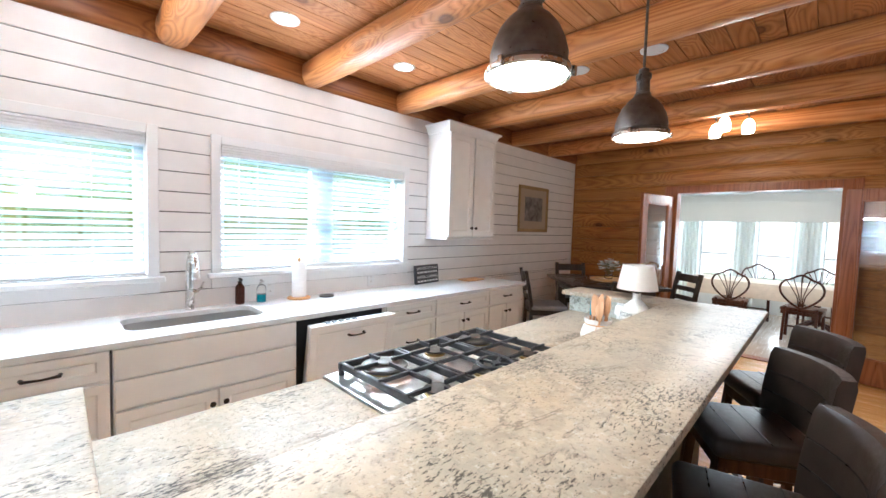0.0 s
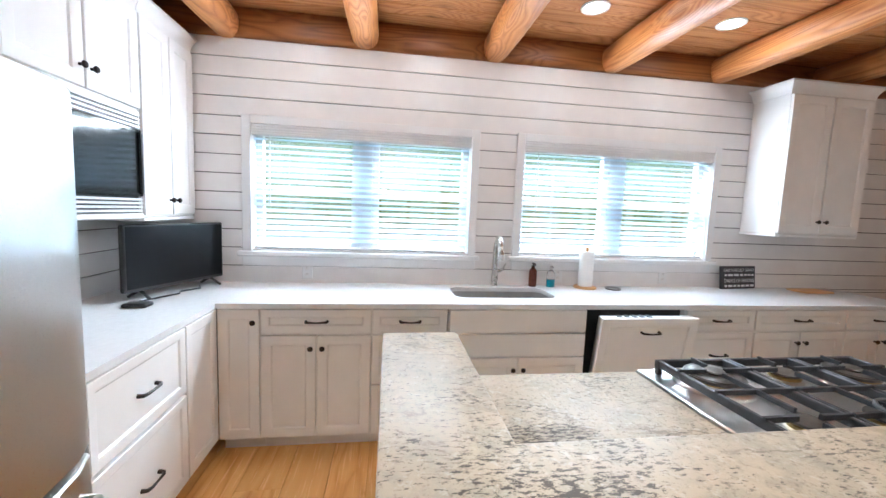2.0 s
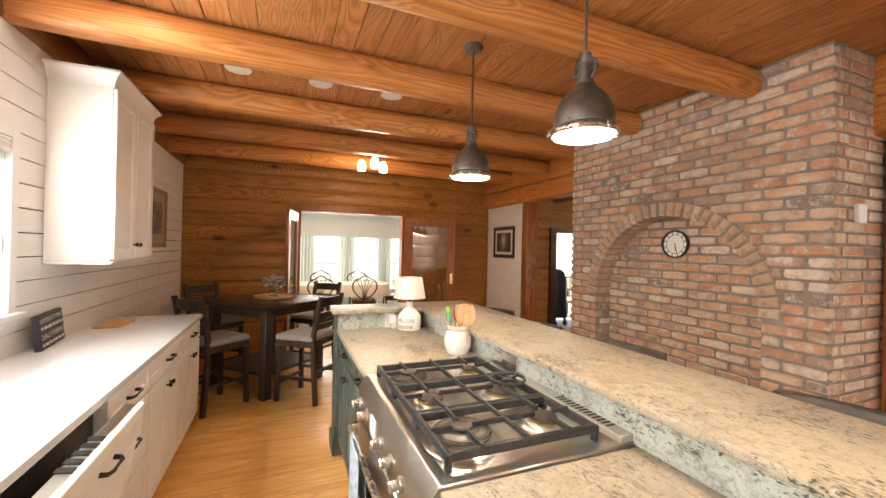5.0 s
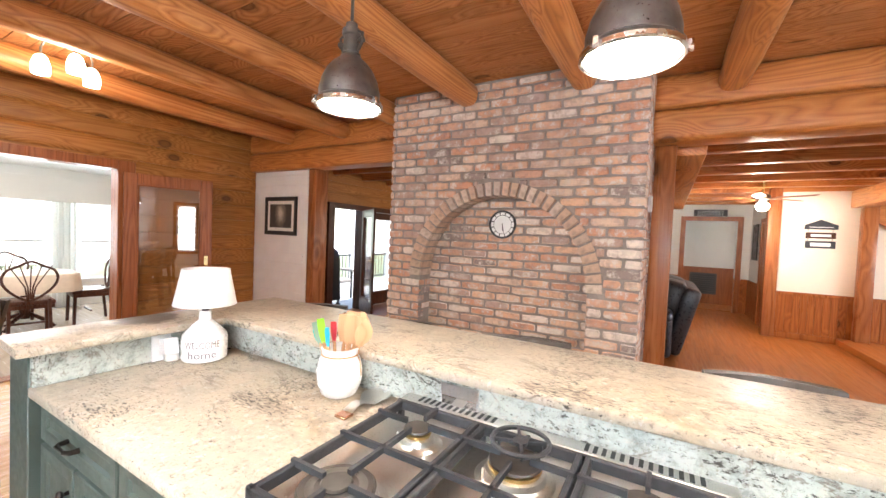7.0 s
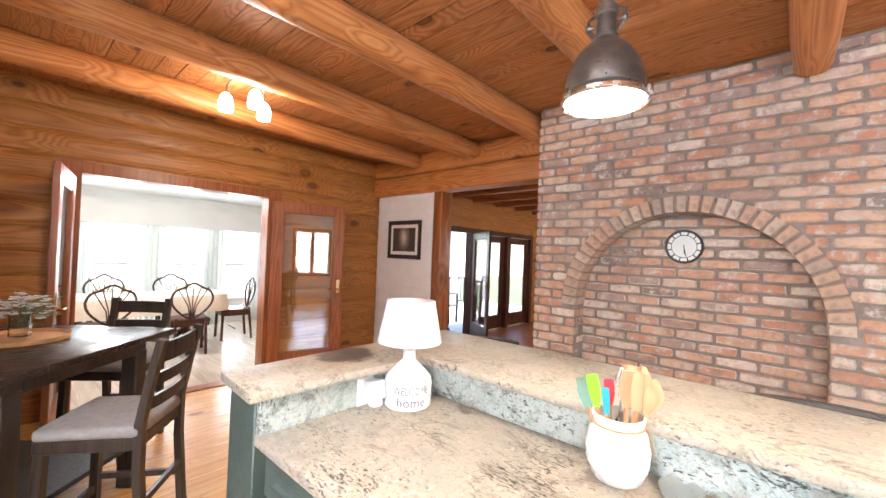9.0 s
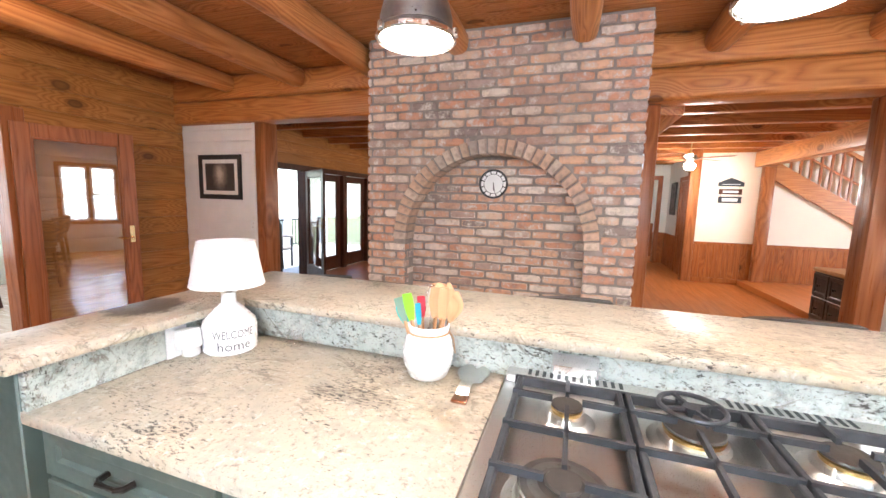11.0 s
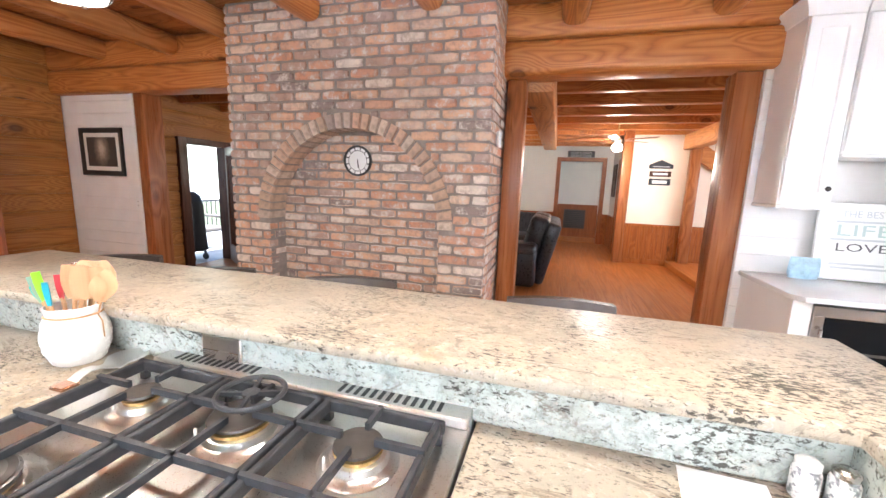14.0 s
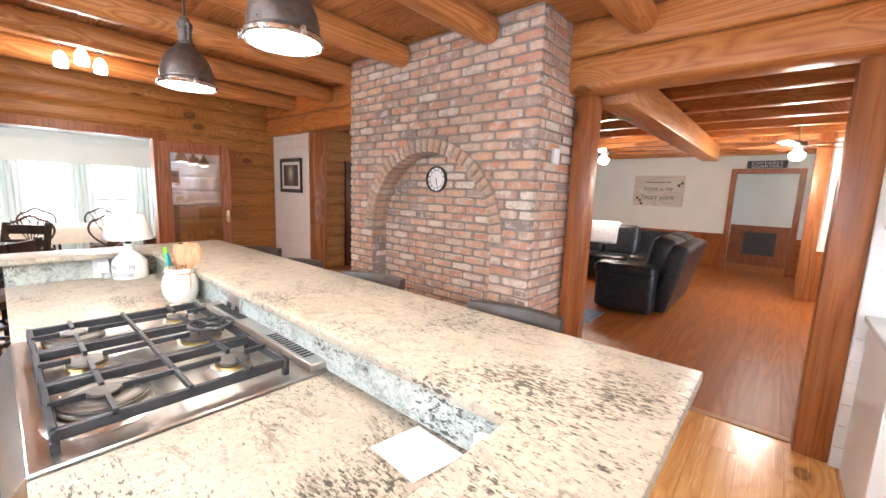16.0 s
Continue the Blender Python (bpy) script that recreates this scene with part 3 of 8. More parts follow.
def lettering(parent, text, F, u, v, n, size, mat, width=None, label="", bend=None):
    """Raised flat letters: u, v is the middle of the line's foot."""
    cu = bpy.data.curves.new("lettering", "FONT")
    cu.body, cu.size, cu.align_x, cu.extrude = text, size, "CENTER", 0.0
    cu.resolution_u = 2
    tmp = new("lettering_line", cu)
    bpy.context.view_layer.update()
    me = bpy.data.meshes.new_from_object(tmp.evaluated_get(bpy.context.evaluated_depsgraph_get()))
    bpy.data.objects.remove(tmp)
    bm = B()
    bm.from_mesh(me)
    bpy.data.meshes.remove(me)
    xs = [w.co.x for w in bm.verts] or [0, 1]
    k = (width / (max(xs) - min(xs))) if width else 1.0
    for w in bm.verts:
        w.co = bend(w.co.x * k, w.co.y) if bend else F(u + w.co.x * k, v + w.co.y, n)
    return part("lettering", bm, mat, parent, label)

# ---- structure ----
WX, NY, SY, EX, CEIL = -2.98, 6.02, -1.82, 1.70, 2.76
WIN_A, WIN_B, WIN_Z = (-1.13, 0.43), (0.84, 2.46), (1.15, 2.02)

ground = solid("ground", box(B(), -400, 400, -400, 400, -0.5, -0.35), "grass", "wide mown lawn round the house", "ground", kind="structure")
solid("backdrop", box(B(), -14.2, -14.0, -30, 60, -0.3, 9), "outdoors", "bright blurred garden trees seen through the blinds", "backdrop", kind="structure")
solid("backdrop", box(B(), -13.9, 70, 22.0, 22.2, -0.3, 9), "outdoors_north", "bright blurred lawn and trees beyond the sunroom", "backdrop", kind="structure")

floor = solid("floor", box(B(), WX - 0.2, 1.85, SY - 0.2, NY + 0.1, -0.3, -0.012), "floor_pine", "yellow pine plank kitchen floor", "floor", kind="structure")
solid("floor_living", box(B(), 1.85, 9.6, -4.2, NY + 0.1, -0.3, -0.012), "floor_red", "glossy red-brown wooden living room floor", "floor", kind="structure")
floor_l = bpy.data.objects["floor_living"]
solid("floor_sunroom", box(B(), -4.2, 3.2, NY + 0.1, 9.9, -0.3, -0.004), "sun_floor", "pale glossy sunroom floor", "floor", kind="structure")
solid("threshold", box(B(), 1.82, 1.88, -0.5, 0.9, -0.01, 0.008, 0.003), "board_wood", "thin pale wooden strip between two floors", "threshold", kind="structure")
solid("threshold", box(B(), -1.48, 0.09, NY - 0.02, NY + 0.14, -0.01, 0.012, 0.004), "door_wood", "wooden sill under the double doors", "threshold", kind="structure")


def wall_pieces(axis, at0, at1, lo, hi, z0, z1, holes):
    """Boxes of a wall with rectangular openings (along from, along to, bottom, top)."""
    bm = B()

    def put(a, b, c, d):
        if b - a < 0.005 or d - c < 0.005:
            return
        if axis == "y":
            box(bm, at0, at1, a, b, c, d)
        else:
            box(bm, a, b, at0, at1, c, d)
    edge = lo
    for a, b, c, d in sorted(holes):
        put(edge, a, z0, z1)
        put(a, b, z0, c)
        put(a, b, d, z1)
        edge = b
    put(edge, hi, z0, z1)
    return bm


wall_w = solid("wall_west", wall_pieces("y", WX - 0.2, WX - 0.016, SY - 0.2, NY + 0.1, -0.02, 2.9, [(*WIN_A, *WIN_Z), (*WIN_B, *WIN_Z)]), "white_paint", "white painted shiplap kitchen wall with two windows", "wall", kind="structure")
SOUTH_WIN = (-0.02, 0.96, 0.74, 2.02)
wall_s = solid("wall_south", wall_pieces("x", SY - 0.2, SY - 0.016, WX - 0.2, EX + 0.2, -0.02, 2.9, [SOUTH_WIN]), "white_paint", "white painted shiplap wall behind the cabinets", "wall", kind="structure")
wall_n = solid("wall_north", wall_pieces("x", NY + 0.04, NY + 0.14, WX - 0.2, 9.6, -0.02, 2.9, [(-1.48, 0.09, -0.02, 2.05), (3.2, 5.08, -0.02, 1.90), (5.2, 6.05, -0.02, 1.90)]), "log_x", "varnished brown log wall with open double doors", "wall", kind="structure")
wall_e = solid("wall_east", box(B(), EX + 0.016, EX + 0.18, SY - 0.2, -0.66, -0.02, 2.9), "white_paint", "short white shiplap wall beside the wooden post", "wall", kind="structure")
wall_e2 = solid("wall_east_2", box(B(), EX + 0.016, EX + 0.2, 4.936, NY + 0.04, -0.02, 2.28), "white_paint", "white shiplap wall panel with a framed picture", "wall", kind="structure")
solid("wall_living_east", wall_pieces("y", 9.3, 9.45, -0.72, NY + 0.1, 0.78, 2.9, [(-0.46, 0.55, 0.78, 2.1)]), "white_wall", "white living room wall above brown panelling", "wall", kind="structure")
solid("wall_living_east_panelling", wall_pieces("y", 9.28, 9.45, -0.72, NY + 0.1, -0.02, 0.78, [(-0.46, 0.55, -0.02, 0.78)]), "wainscot", "brown wooden panelling below a white wall", "wall", kind="structure")
solid("wall_hall", box(B(), 6.95, 9.3, -0.84, -0.72, 0.78, 2.9), "white_wall", "white hall wall", "wall", kind="structure")
solid("wall_hall_panelling", box(B(), 6.95, 9.28, -0.84, -0.70, -0.02, 0.78), "wainscot", "brown wooden hall panelling", "wall", kind="structure")
solid("wall_cream", box(B(), 6.85, 6.95, -4.2, -0.72, 0.78, 2.9), "cream_wall", "cream plaster wall above wooden wainscot", "wall", kind="structure")
# the opening is added out of view, to let lamp light reach the stairs
solid("wall_living_south", wall_pieces("x", -4.3, -4.2, EX + 0.18, 9.6, -0.02, 2.9, [(3.6, 5.2, 0.9, 2.1)]), "cream_wall", "cream plaster wall behind the stairs", "wall", kind="structure")
solid("wall_far_room", box(B(), 10.6, 10.7, -2, 2, -0.02, 2.9), "white_wall", "pale wall of the room beyond the far doorway", "wall", kind="structure")
solid("wall_far_room_panelling", box(B(), 10.56, 10.6, -2, 2, -0.02, 0.95), "door_wood", "brown panelling in the far room", "wall", kind="structure")
# unseen ceiling and end walls, added to shape the far room's light
solid("ceiling_far_room", box(B(), 9.45, 10.8, -2.1, 2.1, 2.5, 2.6), "white_wall", "white ceiling of the far room", "ceiling", kind="structure")
# holes in both added end walls only admit sky light
solid("wall_far_room_north", wall_pieces("x", 2.0, 2.1, 9.45, 10.6, -0.02, 2.6, [(9.52, 10.54, 0.4, 2.4)]), "white_wall", "unseen end wall of the far room, opened to let sky light in", "wall", kind="structure")
solid("wall_far_room_south", wall_pieces("x", -2.1, -2.0, 9.45, 10.6, -0.02, 2.6, [(9.52, 10.54, 0.4, 2.4)]), "white_wall", "unseen end wall of the far room, opened to let sky light in", "wall", kind="structure")
solid("floor_far_room", box(B(), 9.45, 10.6, -2, 2, -0.3, 0.0), "floor_red", "brown floor of the far room", "floor", kind="structure")
solid("wall_sunroom_west", box(B(), -4.3, -4.2, NY + 0.14, 9.9, -0.02, 2.7), "white_wall", "white sunroom wall", "wall", kind="structure")
solid("wall_sunroom_east", box(B(), 3.2, 3.3, NY + 0.14, 9.9, -0.02, 2.7), "white_wall", "white sunroom wall", "wall", kind="structure")
SUN_WIN = [(0.24 + 0.94 * k - 0.25, 0.24 + 0.94 * k + 0.25) for k in range(-4, 3)]
solid("wall_sunroom_north", wall_pieces("x", 9.8, 9.95, -4.3, 3.3, -0.02, 2.7, [(a, b, 0.46, 1.95) for a, b in SUN_WIN]), "white_wall", "white sunroom wall with tall windows", "wall", kind="structure")
solid("ceiling_sunroom", box(B(), -4.3, 3.3, NY + 0.14, 9.95, 2.32, 2.42), "white_wall", "plain white sunroom ceiling", "ceiling", kind="structure")

# plank ceiling, one mesh
bm = B()
x = WX - 0.1
while x < 9.6:
    w = 0.135
    box(bm, x + 0.003, x + w - 0.003, -4.2 if x > EX else SY - 0.1, NY + 0.1, CEIL, CEIL + 0.02)
    x += w
box(bm, WX - 0.2, 9.7, -4.3, NY + 0.2, CEIL + 0.02, CEIL + 0.14)
solid("ceiling", bm, "plank_y", "stained pine plank ceiling", "ceiling", kind="structure")


def d_log(bm, axis, a, b, c, z0, z1, out, flat=False, ends=None):
    """A log with a rounded face, lying along an axis: c is the wall's face, out the way it bulges."""
    n = 7
    h = z1 - z0
    prof = [(0.0, z0)]
    for k in range(n + 1):
        s = -1 + 2 * k / n
        prof.append((0.014 + 0.018 * math.sqrt(max(0.0, 1 - abs(s) ** 3.5)), z0 + 0.004 + (h - 0.008) * k / n))
    prof.append((0.0, z1))
    loops = []
    for p in (a, b):
        loops.append([(p, c + out * o, z) if axis == "x" else (c + out * o, p, z) for o, z in prof])
    return loft(bm, loops)


# north wall logs
z = 0.0
while z < CEIL - 0.05:
    h = min(0.197, CEIL - z)
    runs = [(WX, -1.63), (0.24, EX)] if z < 2.05 else [(WX, EX)]
    runs += [(EX + 0.2, 3.1), (6.15, 9.3)] if z < 2.05 else [(EX + 0.2, 9.3)]
    for a, b in runs:
        part("log", d_log(B(), "x", a, b, NY + 0.045, z, z + h, -1), "log_x", wall_n)
    z += h


def shiplap(wall, F, lo, hi, z0, z1, holes=(), pitch=0.129, first=2.065):
    """White boards with open joints on a wall."""
    k0 = math.floor((z0 - first) / pitch)
    z = first + k0 * pitch
    while z < z1:
        a, b = max(z, z0) + 0.0035, min(z + pitch, z1) - 0.0035
        if b - a > 0.01:
            cuts = sorted((h[0], h[1]) for h in holes if h[2] < b - 0.002 and h[3] > a + 0.002)
            e = lo
            for c, d in cuts + [(hi, hi)]:
                if c - e > 0.01:
                    bm = B()
                    rect_rings(bm, F, e, c, a, b, [(0, -0.016), (0, 0.0), (0.006, 0.0)])
                    part("plank", bm, "white_paint", wall)
                for h in holes:
                    if (h[0], h[1]) == (c, d):
                        for f, g in ((a, min(b, h[2])), (max(a, h[3]), b)):
                            if g - f > 0.012:
                                bm = B()
                                rect_rings(bm, F, c, d, f, g, [(0, -0.016), (0, 0.0), (0.005, 0.0)])
                                part("plank", bm, "white_paint", wall)
                e = d
        z += pitch


# thin dark sheets behind the boards, so the gaps read as shadowed
part("sheathing", wall_pieces("y", WX - 0.0165, WX - 0.0135, SY, NY, 0.0, 2.58, [(WIN_A[0] - 0.03, WIN_A[1] + 0.03, WIN_Z[0] - 0.03, WIN_Z[1] + 0.03), (WIN_B[0] - 0.03, WIN_B[1] + 0.03, WIN_Z[0] - 0.03, WIN_Z[1] + 0.03)]), "sheathing", wall_w, "dark backing that paints shade into the board joints")
part("sheathing", box(B(), WX, -1.38, SY - 0.0165, SY - 0.0135, 0.9, 1.4), "sheathing", wall_s, "dark backing that paints shade into the board joints")


# posts, headers and beams
def squared(bm, x0, x1, y0, y1, z0, z1):
    return box(bm, x0, x1, y0, y1, z0, z1, 0.012, 2)


solid("post", squared(B(), 1.72, 1.90, -0.66, -0.50, 0.0, 2.26), "post", "squared reddish pine post at the opening", "post", kind="structure")
solid("post", squared(B(), 1.72, 1.90, 0.885, 1.035, 0.0, 2.26), "post", "squared reddish pine post beside the chimney", "post", kind="structure")
solid("post", squared(B(), 1.69, 1.90, 4.80, 4.932, 0.0, 2.28), "post", "squared reddish pine post beside the white wall", "post", kind="structure")


def header_log(y0, y1, z0, z1, x0, x1):
    bm = B()
    loops = []
    n = 24
    cy, cz, hw, hh = (x0 + x1) / 2, (z0 + z1) / 2, (x1 - x0) / 2, (z1 - z0) / 2
    for t in range(9):
        y = y0 + (y1 - y0) * t / 8
        wob = 0.004 * math.sin(3.1 * y + z0 * 9)
        lp = []
        for k in range(n):
            a = k * math.tau / n
            c, s = math.cos(a), math.sin(a)
            lp.append((cy + (hw + wob) * math.copysign(abs(c) ** 0.3, c), y, cz + hh * math.copysign(abs(s) ** 0.36, s)))
        loops.append(lp)
    loft(bm, loops)
    return bm


for y0, y1 in ((-0.70, 1.05), (3.2, NY)):
    for z0, z1 in ((2.26, 2.51), (2.51, 2.76)):
        solid("header_log", header_log(y0, y1, z0, z1, 1.60, 1.88), "beam_y", "stacked varnished header log over the opening", "beam", "header logs", "structure")
solid("header_log", header_log(SY, NY, 2.575, 2.78, WX - 0.13, WX + 0.035), "log_y", "varnished wall-top log above the shiplap", "beam", "header logs", "structure")
solid("header_log", header_log(SY, -0.75, 2.50, 2.78, 1.62, 1.88), "beam_y", "varnished log behind the upper cabinets", "beam", "header logs", "structure")

BEAM_Y = [-1.28, -0.36, 0.565, 1.49, 2.415, 3.34, 4.265, 5.19]


def beam_mesh(x0, x1, seed):
    rnd = random.Random(seed)
    bm = B()
    n = 18
    loops = []
    ph = rnd.uniform(0, 6)
    steps = 14
    for t in range(steps + 1):
        x = x0 + (x1 - x0) * t / steps
        r = 0.102 + 0.003 * math.sin(1.7 * x + ph)
        dy, dz = 0.006 * math.sin(1.1 * x + ph), 0.004 * math.sin(1.9 * x + 2 * ph)
        e = 0.93 if 0 < t < steps else 0.86
        lp = []
        for k in range(n):
            a = k * math.tau / n
            c, s = math.cos(a), math.sin(a)
            lp.append((x, dy + e * r * math.copysign(abs(c) ** 0.72, c), dz + e * 0.105 * math.copysign(abs(s) ** 0.8, s)))
        loops.append(lp)
    return loft(bm, loops)


for i, y in enumerate(BEAM_Y):
    hit = 1.02 < y < 3.22
    bm = moved(beam_mesh(WX - 0.02, 1.16 if hit else 1.62, i), Matrix.Translation((0, y, 2.665)))
    solid("ceiling_beam", bm, "beam_x", "rounded varnished pine log ceiling beam with knots", "beam", "kitchen ceiling beams", "structure")
for i in range(10):
    x = 2.40 + i * 0.74
    solid("living_joist", box(B(), x, x + 0.12, -4.2, NY, 2.47, CEIL, 0.012, 2), "beam_y", "squared varnished pine living room joist", "beam", "living room joists", "structure")
solid("living_beam", box(B(), 1.9, 7.2, 0.68, 0.93, 2.20, 2.47, 0.02, 2), "beam_x", "large squared pine beam across the living room", "beam", kind="structure")
solid("living_beam", box(B(), 2.1, 6.85, -1.78, -1.58, 2.20, 2.47, 0.02, 2), "beam_x", "squared pine beam beside the stairs", "beam", kind="structure")


# windows on the west wall
def window_w(name, y0, y1, z0, z1):
    ob = solid(name, B(), "trim_white", "white framed double window behind lowered blinds", "window", kind="structure")
    F = facing("E", WX)
    bm = B()
    for a, b, c, d in ((y0 - 0.06, y0, z0 - 0.01, z1 + 0.06), (y1, y1 + 0.06, z0 - 0.01, z1 + 0.06), (y0, y1, z1, z1 + 0.06)):
        fbox(bm, F, a, b, c, d, -0.015, 0.014, 0.003)
    part("window_frame", bm, "trim_white", ob)
    bm = B()
    fbox(bm, F, y0 - 0.085, y1 + 0.085, z0 - 0.045, z0 - 0.01, -0.16, 0.05, 0.006)
    fbox(bm, F, y0 - 0.06, y1 + 0.06, z0 - 0.1155, z0 - 0.045, -0.015, 0.012, 0.003)
    part("window_sill", bm, "trim_white", ob)
    mid = (y0 + y1) / 2
    for a, b in ((y0, mid - 0.05), (mid + 0.05, y1)):
        bm = B()
        for c, d, e, f in ((a, a + 0.05, z0, z1), (b - 0.05, b, z0, z1), (a + 0.05, b - 0.05, z0, z0 + 0.05), (a + 0.05, b - 0.05, z1 - 0.05, z1), (a + 0.05, b - 0.05, (z0 + z1) / 2 - 0.02, (z0 + z1) / 2 + 0.02)):
            fbox(bm, F, c, d, e, f, -0.15, -0.10, 0.003)
        part("sash", bm, "trim_white", ob)
        p = part("pane", fbox(B(), F, a + 0.05, b - 0.05, z0 + 0.05, z1 - 0.05, -0.13, -0.126), "pane", ob)
        p.visible_shadow = False
    part("mullion", fbox(B(), F, mid - 0.05, mid + 0.05, z0, z1, -0.15, -0.09, 0.003), "trim_white", ob)
    return ob


def blind_w(y0, y1, z0, z1):
    t = thing("window_blind", "white horizontal slat blind lowered over a kitchen window", "blind", (WX, (y0 + y1) / 2, z1), "window blinds")
    F = facing("E", WX)
    va = part("valance", fbox(B(), F, y0 + 0.004, y1 - 0.004, z1 - 0.074, z1 - 0.0005, -0.07, 0.002, 0.003), "trim_white", t)
    for v, d, n in ((0.010, 0.014, 0.012), (0.030, 0.012, 0.008), (0.047, 0.010, 0.006), (0.063, 0.013, 0.009)):
        part("moulding", fbox(B(), F, y0 + 0.004, y1 - 0.004, z1 - v - d / 2, z1 - v + d / 2, 0.0015, n, 0.002), "trim_white", va)
    n = int((z1 - z0 - 0.09) / 0.0415)
    bm = B()
    tilt = radians(24)
    w = 0.024
    c, s = math.cos(tilt) * w, math.sin(tilt) * w
    L = (y1 - y0) / 2 - 0.012
    loft(bm, [[(-c, y, s), (0, y, 0.003), (c, y, -s), (c, y, -s - 0.002), (0, y, 0.0005), (-c, y, s - 0.002)] for y in (-L, L)])
    me = finish("slat", bm, "blind")
    for k in range(n):
        o = new("slat", me)
        o.parent = t
        o.location = (-0.042, 0, -0.092 - k * 0.0415)
    part("bottom_rail", fbox(B(), F, y0 + 0.012, y1 - 0.012, z0 + 0.004, z0 + 0.022, -0.065, -0.02, 0.004), "trim_white", t)
    for u in (y0 + 0.25, y1 - 0.25):
        part("cord", fbox(B(), F, u - 0.0015, u + 0.0015, z0 + 0.02, z1 - 0.06, -0.0165, -0.0145), "white_paint", t)
    part("wand", tube(B(), [F(y0 + 0.12, z1 - 0.07, -0.012), F(y0 + 0.12, z1 - 0.55, -0.010)], 0.004, 6), "trim_white", t)


# window on the south wall, seen only as a reflection
x0, x1, z0, z1 = SOUTH_WIN
F = facing("N", SY - 0.016)
ob = solid("window_10", B(), "door_wood", "brown framed double window with clear panes", "window", kind="structure")
bm = B()
for a, b, c, d in ((x0 - 0.08, x0, z0 - 0.08, z1 + 0.09), (x1, x1 + 0.08, z0 - 0.08, z1 + 0.09), (x0, x1, z1, z1 + 0.09), (x0, x1, z0 - 0.08, z0)):
    fbox(bm, F, a, b, c, d, 0.0, 0.02, 0.003)
part("window_frame", bm, "door_wood", ob)
mid = (x0 + x1) / 2
for a, b in ((x0, mid - 0.03), (mid + 0.03, x1)):
    bm = B()
    for c, d, e, f in ((a, a + 0.04, z0, z1), (b - 0.04, b, z0, z1), (a + 0.04, b - 0.04, z0, z0 + 0.04), (a + 0.04, b - 0.04, z1 - 0.04, z1), (a + 0.04, b - 0.04, (z0 + z1) / 2 - 0.015, (z0 + z1) / 2 + 0.015)):
        fbox(bm, F, c, d, e, f, -0.12, -0.08, 0.003)
    part("sash", bm, "trim_white", ob)
    p = part("pane", fbox(B(), F, a + 0.04, b - 0.04, z0 + 0.04, z1 - 0.04, -0.104, -0.10), "pane", ob)
    p.visible_shadow = False
part("mullion", fbox(B(), F, mid - 0.03, mid + 0.03, z0, z1, -0.12, -0.02, 0.003), "door_wood", ob)
daylight_lamp("window_daylight", (mid, SY - 0.18, (z0 + z1) / 2), (mid, SY + 1, (z0 + z1) / 2 - 0.05), x1 - x0 - 0.02, z1 - z0 - 0.02, SOUTH_W)

window_w("window_1", *WIN_A, *WIN_Z)
window_w("window_2", *WIN_B, *WIN_Z)
blind_w(*WIN_A, *WIN_Z)
blind_w(*WIN_B, *WIN_Z)
for a, b in (WIN_A, WIN_B):
    # added lamp outside each window, standing in for sky to light the slats
    daylight_lamp("eave_daylight", (WX - 1.1, (a + b) / 2, 2.75), (WX - 0.1, (a + b) / 2, 1.6), b - a + 0.8, 0.7, SLAT_W)
    # added strip lamp on the room side of the valance, to brighten the kitchen
    daylight_lamp("window_daylight", (WX + 0.0135, (a + b) / 2, 1.960), (WX + 1, (a + b) / 2, 1.89), b - a - 0.03, 0.030, WEST_W)
# added lamp in the unseen south opening, brightens the stair wall
daylight_lamp("window_daylight", (4.4, -4.25, 1.5), (4.9, -2.0, 1.5), 1.55, 1.15, STAIR_W)
for a, b in SUN_WIN:
    daylight_lamp("sunroom_daylight", ((a + b) / 2, 9.92, 1.205), ((a + b) / 2, 8.9, 1.18), b - a - 0.02, 1.46, SUNROOM_W)

for k, (a, b) in enumerate(SUN_WIN):
    F = facing("S", 9.8)
    ob = solid("window_%d" % (k + 3), B(), "trim_white", "tall white sunroom window with daylight behind", "window", kind="structure")
    bm = B()
    for c, d, e, f in ((a - 0.05, a, 0.40, 2.01), (b, b + 0.05, 0.40, 2.01), (a, b, 1.95, 2.01), (a, b, 0.40, 0.46), (a, b, 1.10, 1.14)):
        fbox(bm, F, c, d, e, f, -0.05, 0.02, 0.003)
    part("window_frame", bm, "trim_white", ob)
    p = part("pane", fbox(B(), F, a, b, 0.46, 1.95, -0.09, -0.086), "pane", ob)
    p.visible_shadow = False
    cu = thing("curtain", "sheer white curtain hanging beside a sunroom window", "curtain", (a - 0.25, 9.7, 0.0), "sunroom curtains")
    bm = B()
    pts = [(a - 0.46 + 0.015 * i, 9.70 + 0.022 * math.sin(i * 1.25)) for i in range(30)]
    loft(bm, [[(x, y, z) for x, y in pts] for z in (0.002, 1.1, 2.1)], cap=False, closed=False)
    part("cloth", bm, "curtain", cu)
solid("curtain_rail", tube(B(), [(-4.1, 9.70, 2.12), (3.1, 9.70, 2.12)], 0.012, 8), "trim_white", "slim white curtain rail across the sunroom windows", "curtain rail")
solid("roller_valance", box(B(), -4.1, 3.1, 9.66, 9.68, 1.77, 2.16, 0.003), "white_wall", "cream fabric valance above the sunroom windows", "valance")


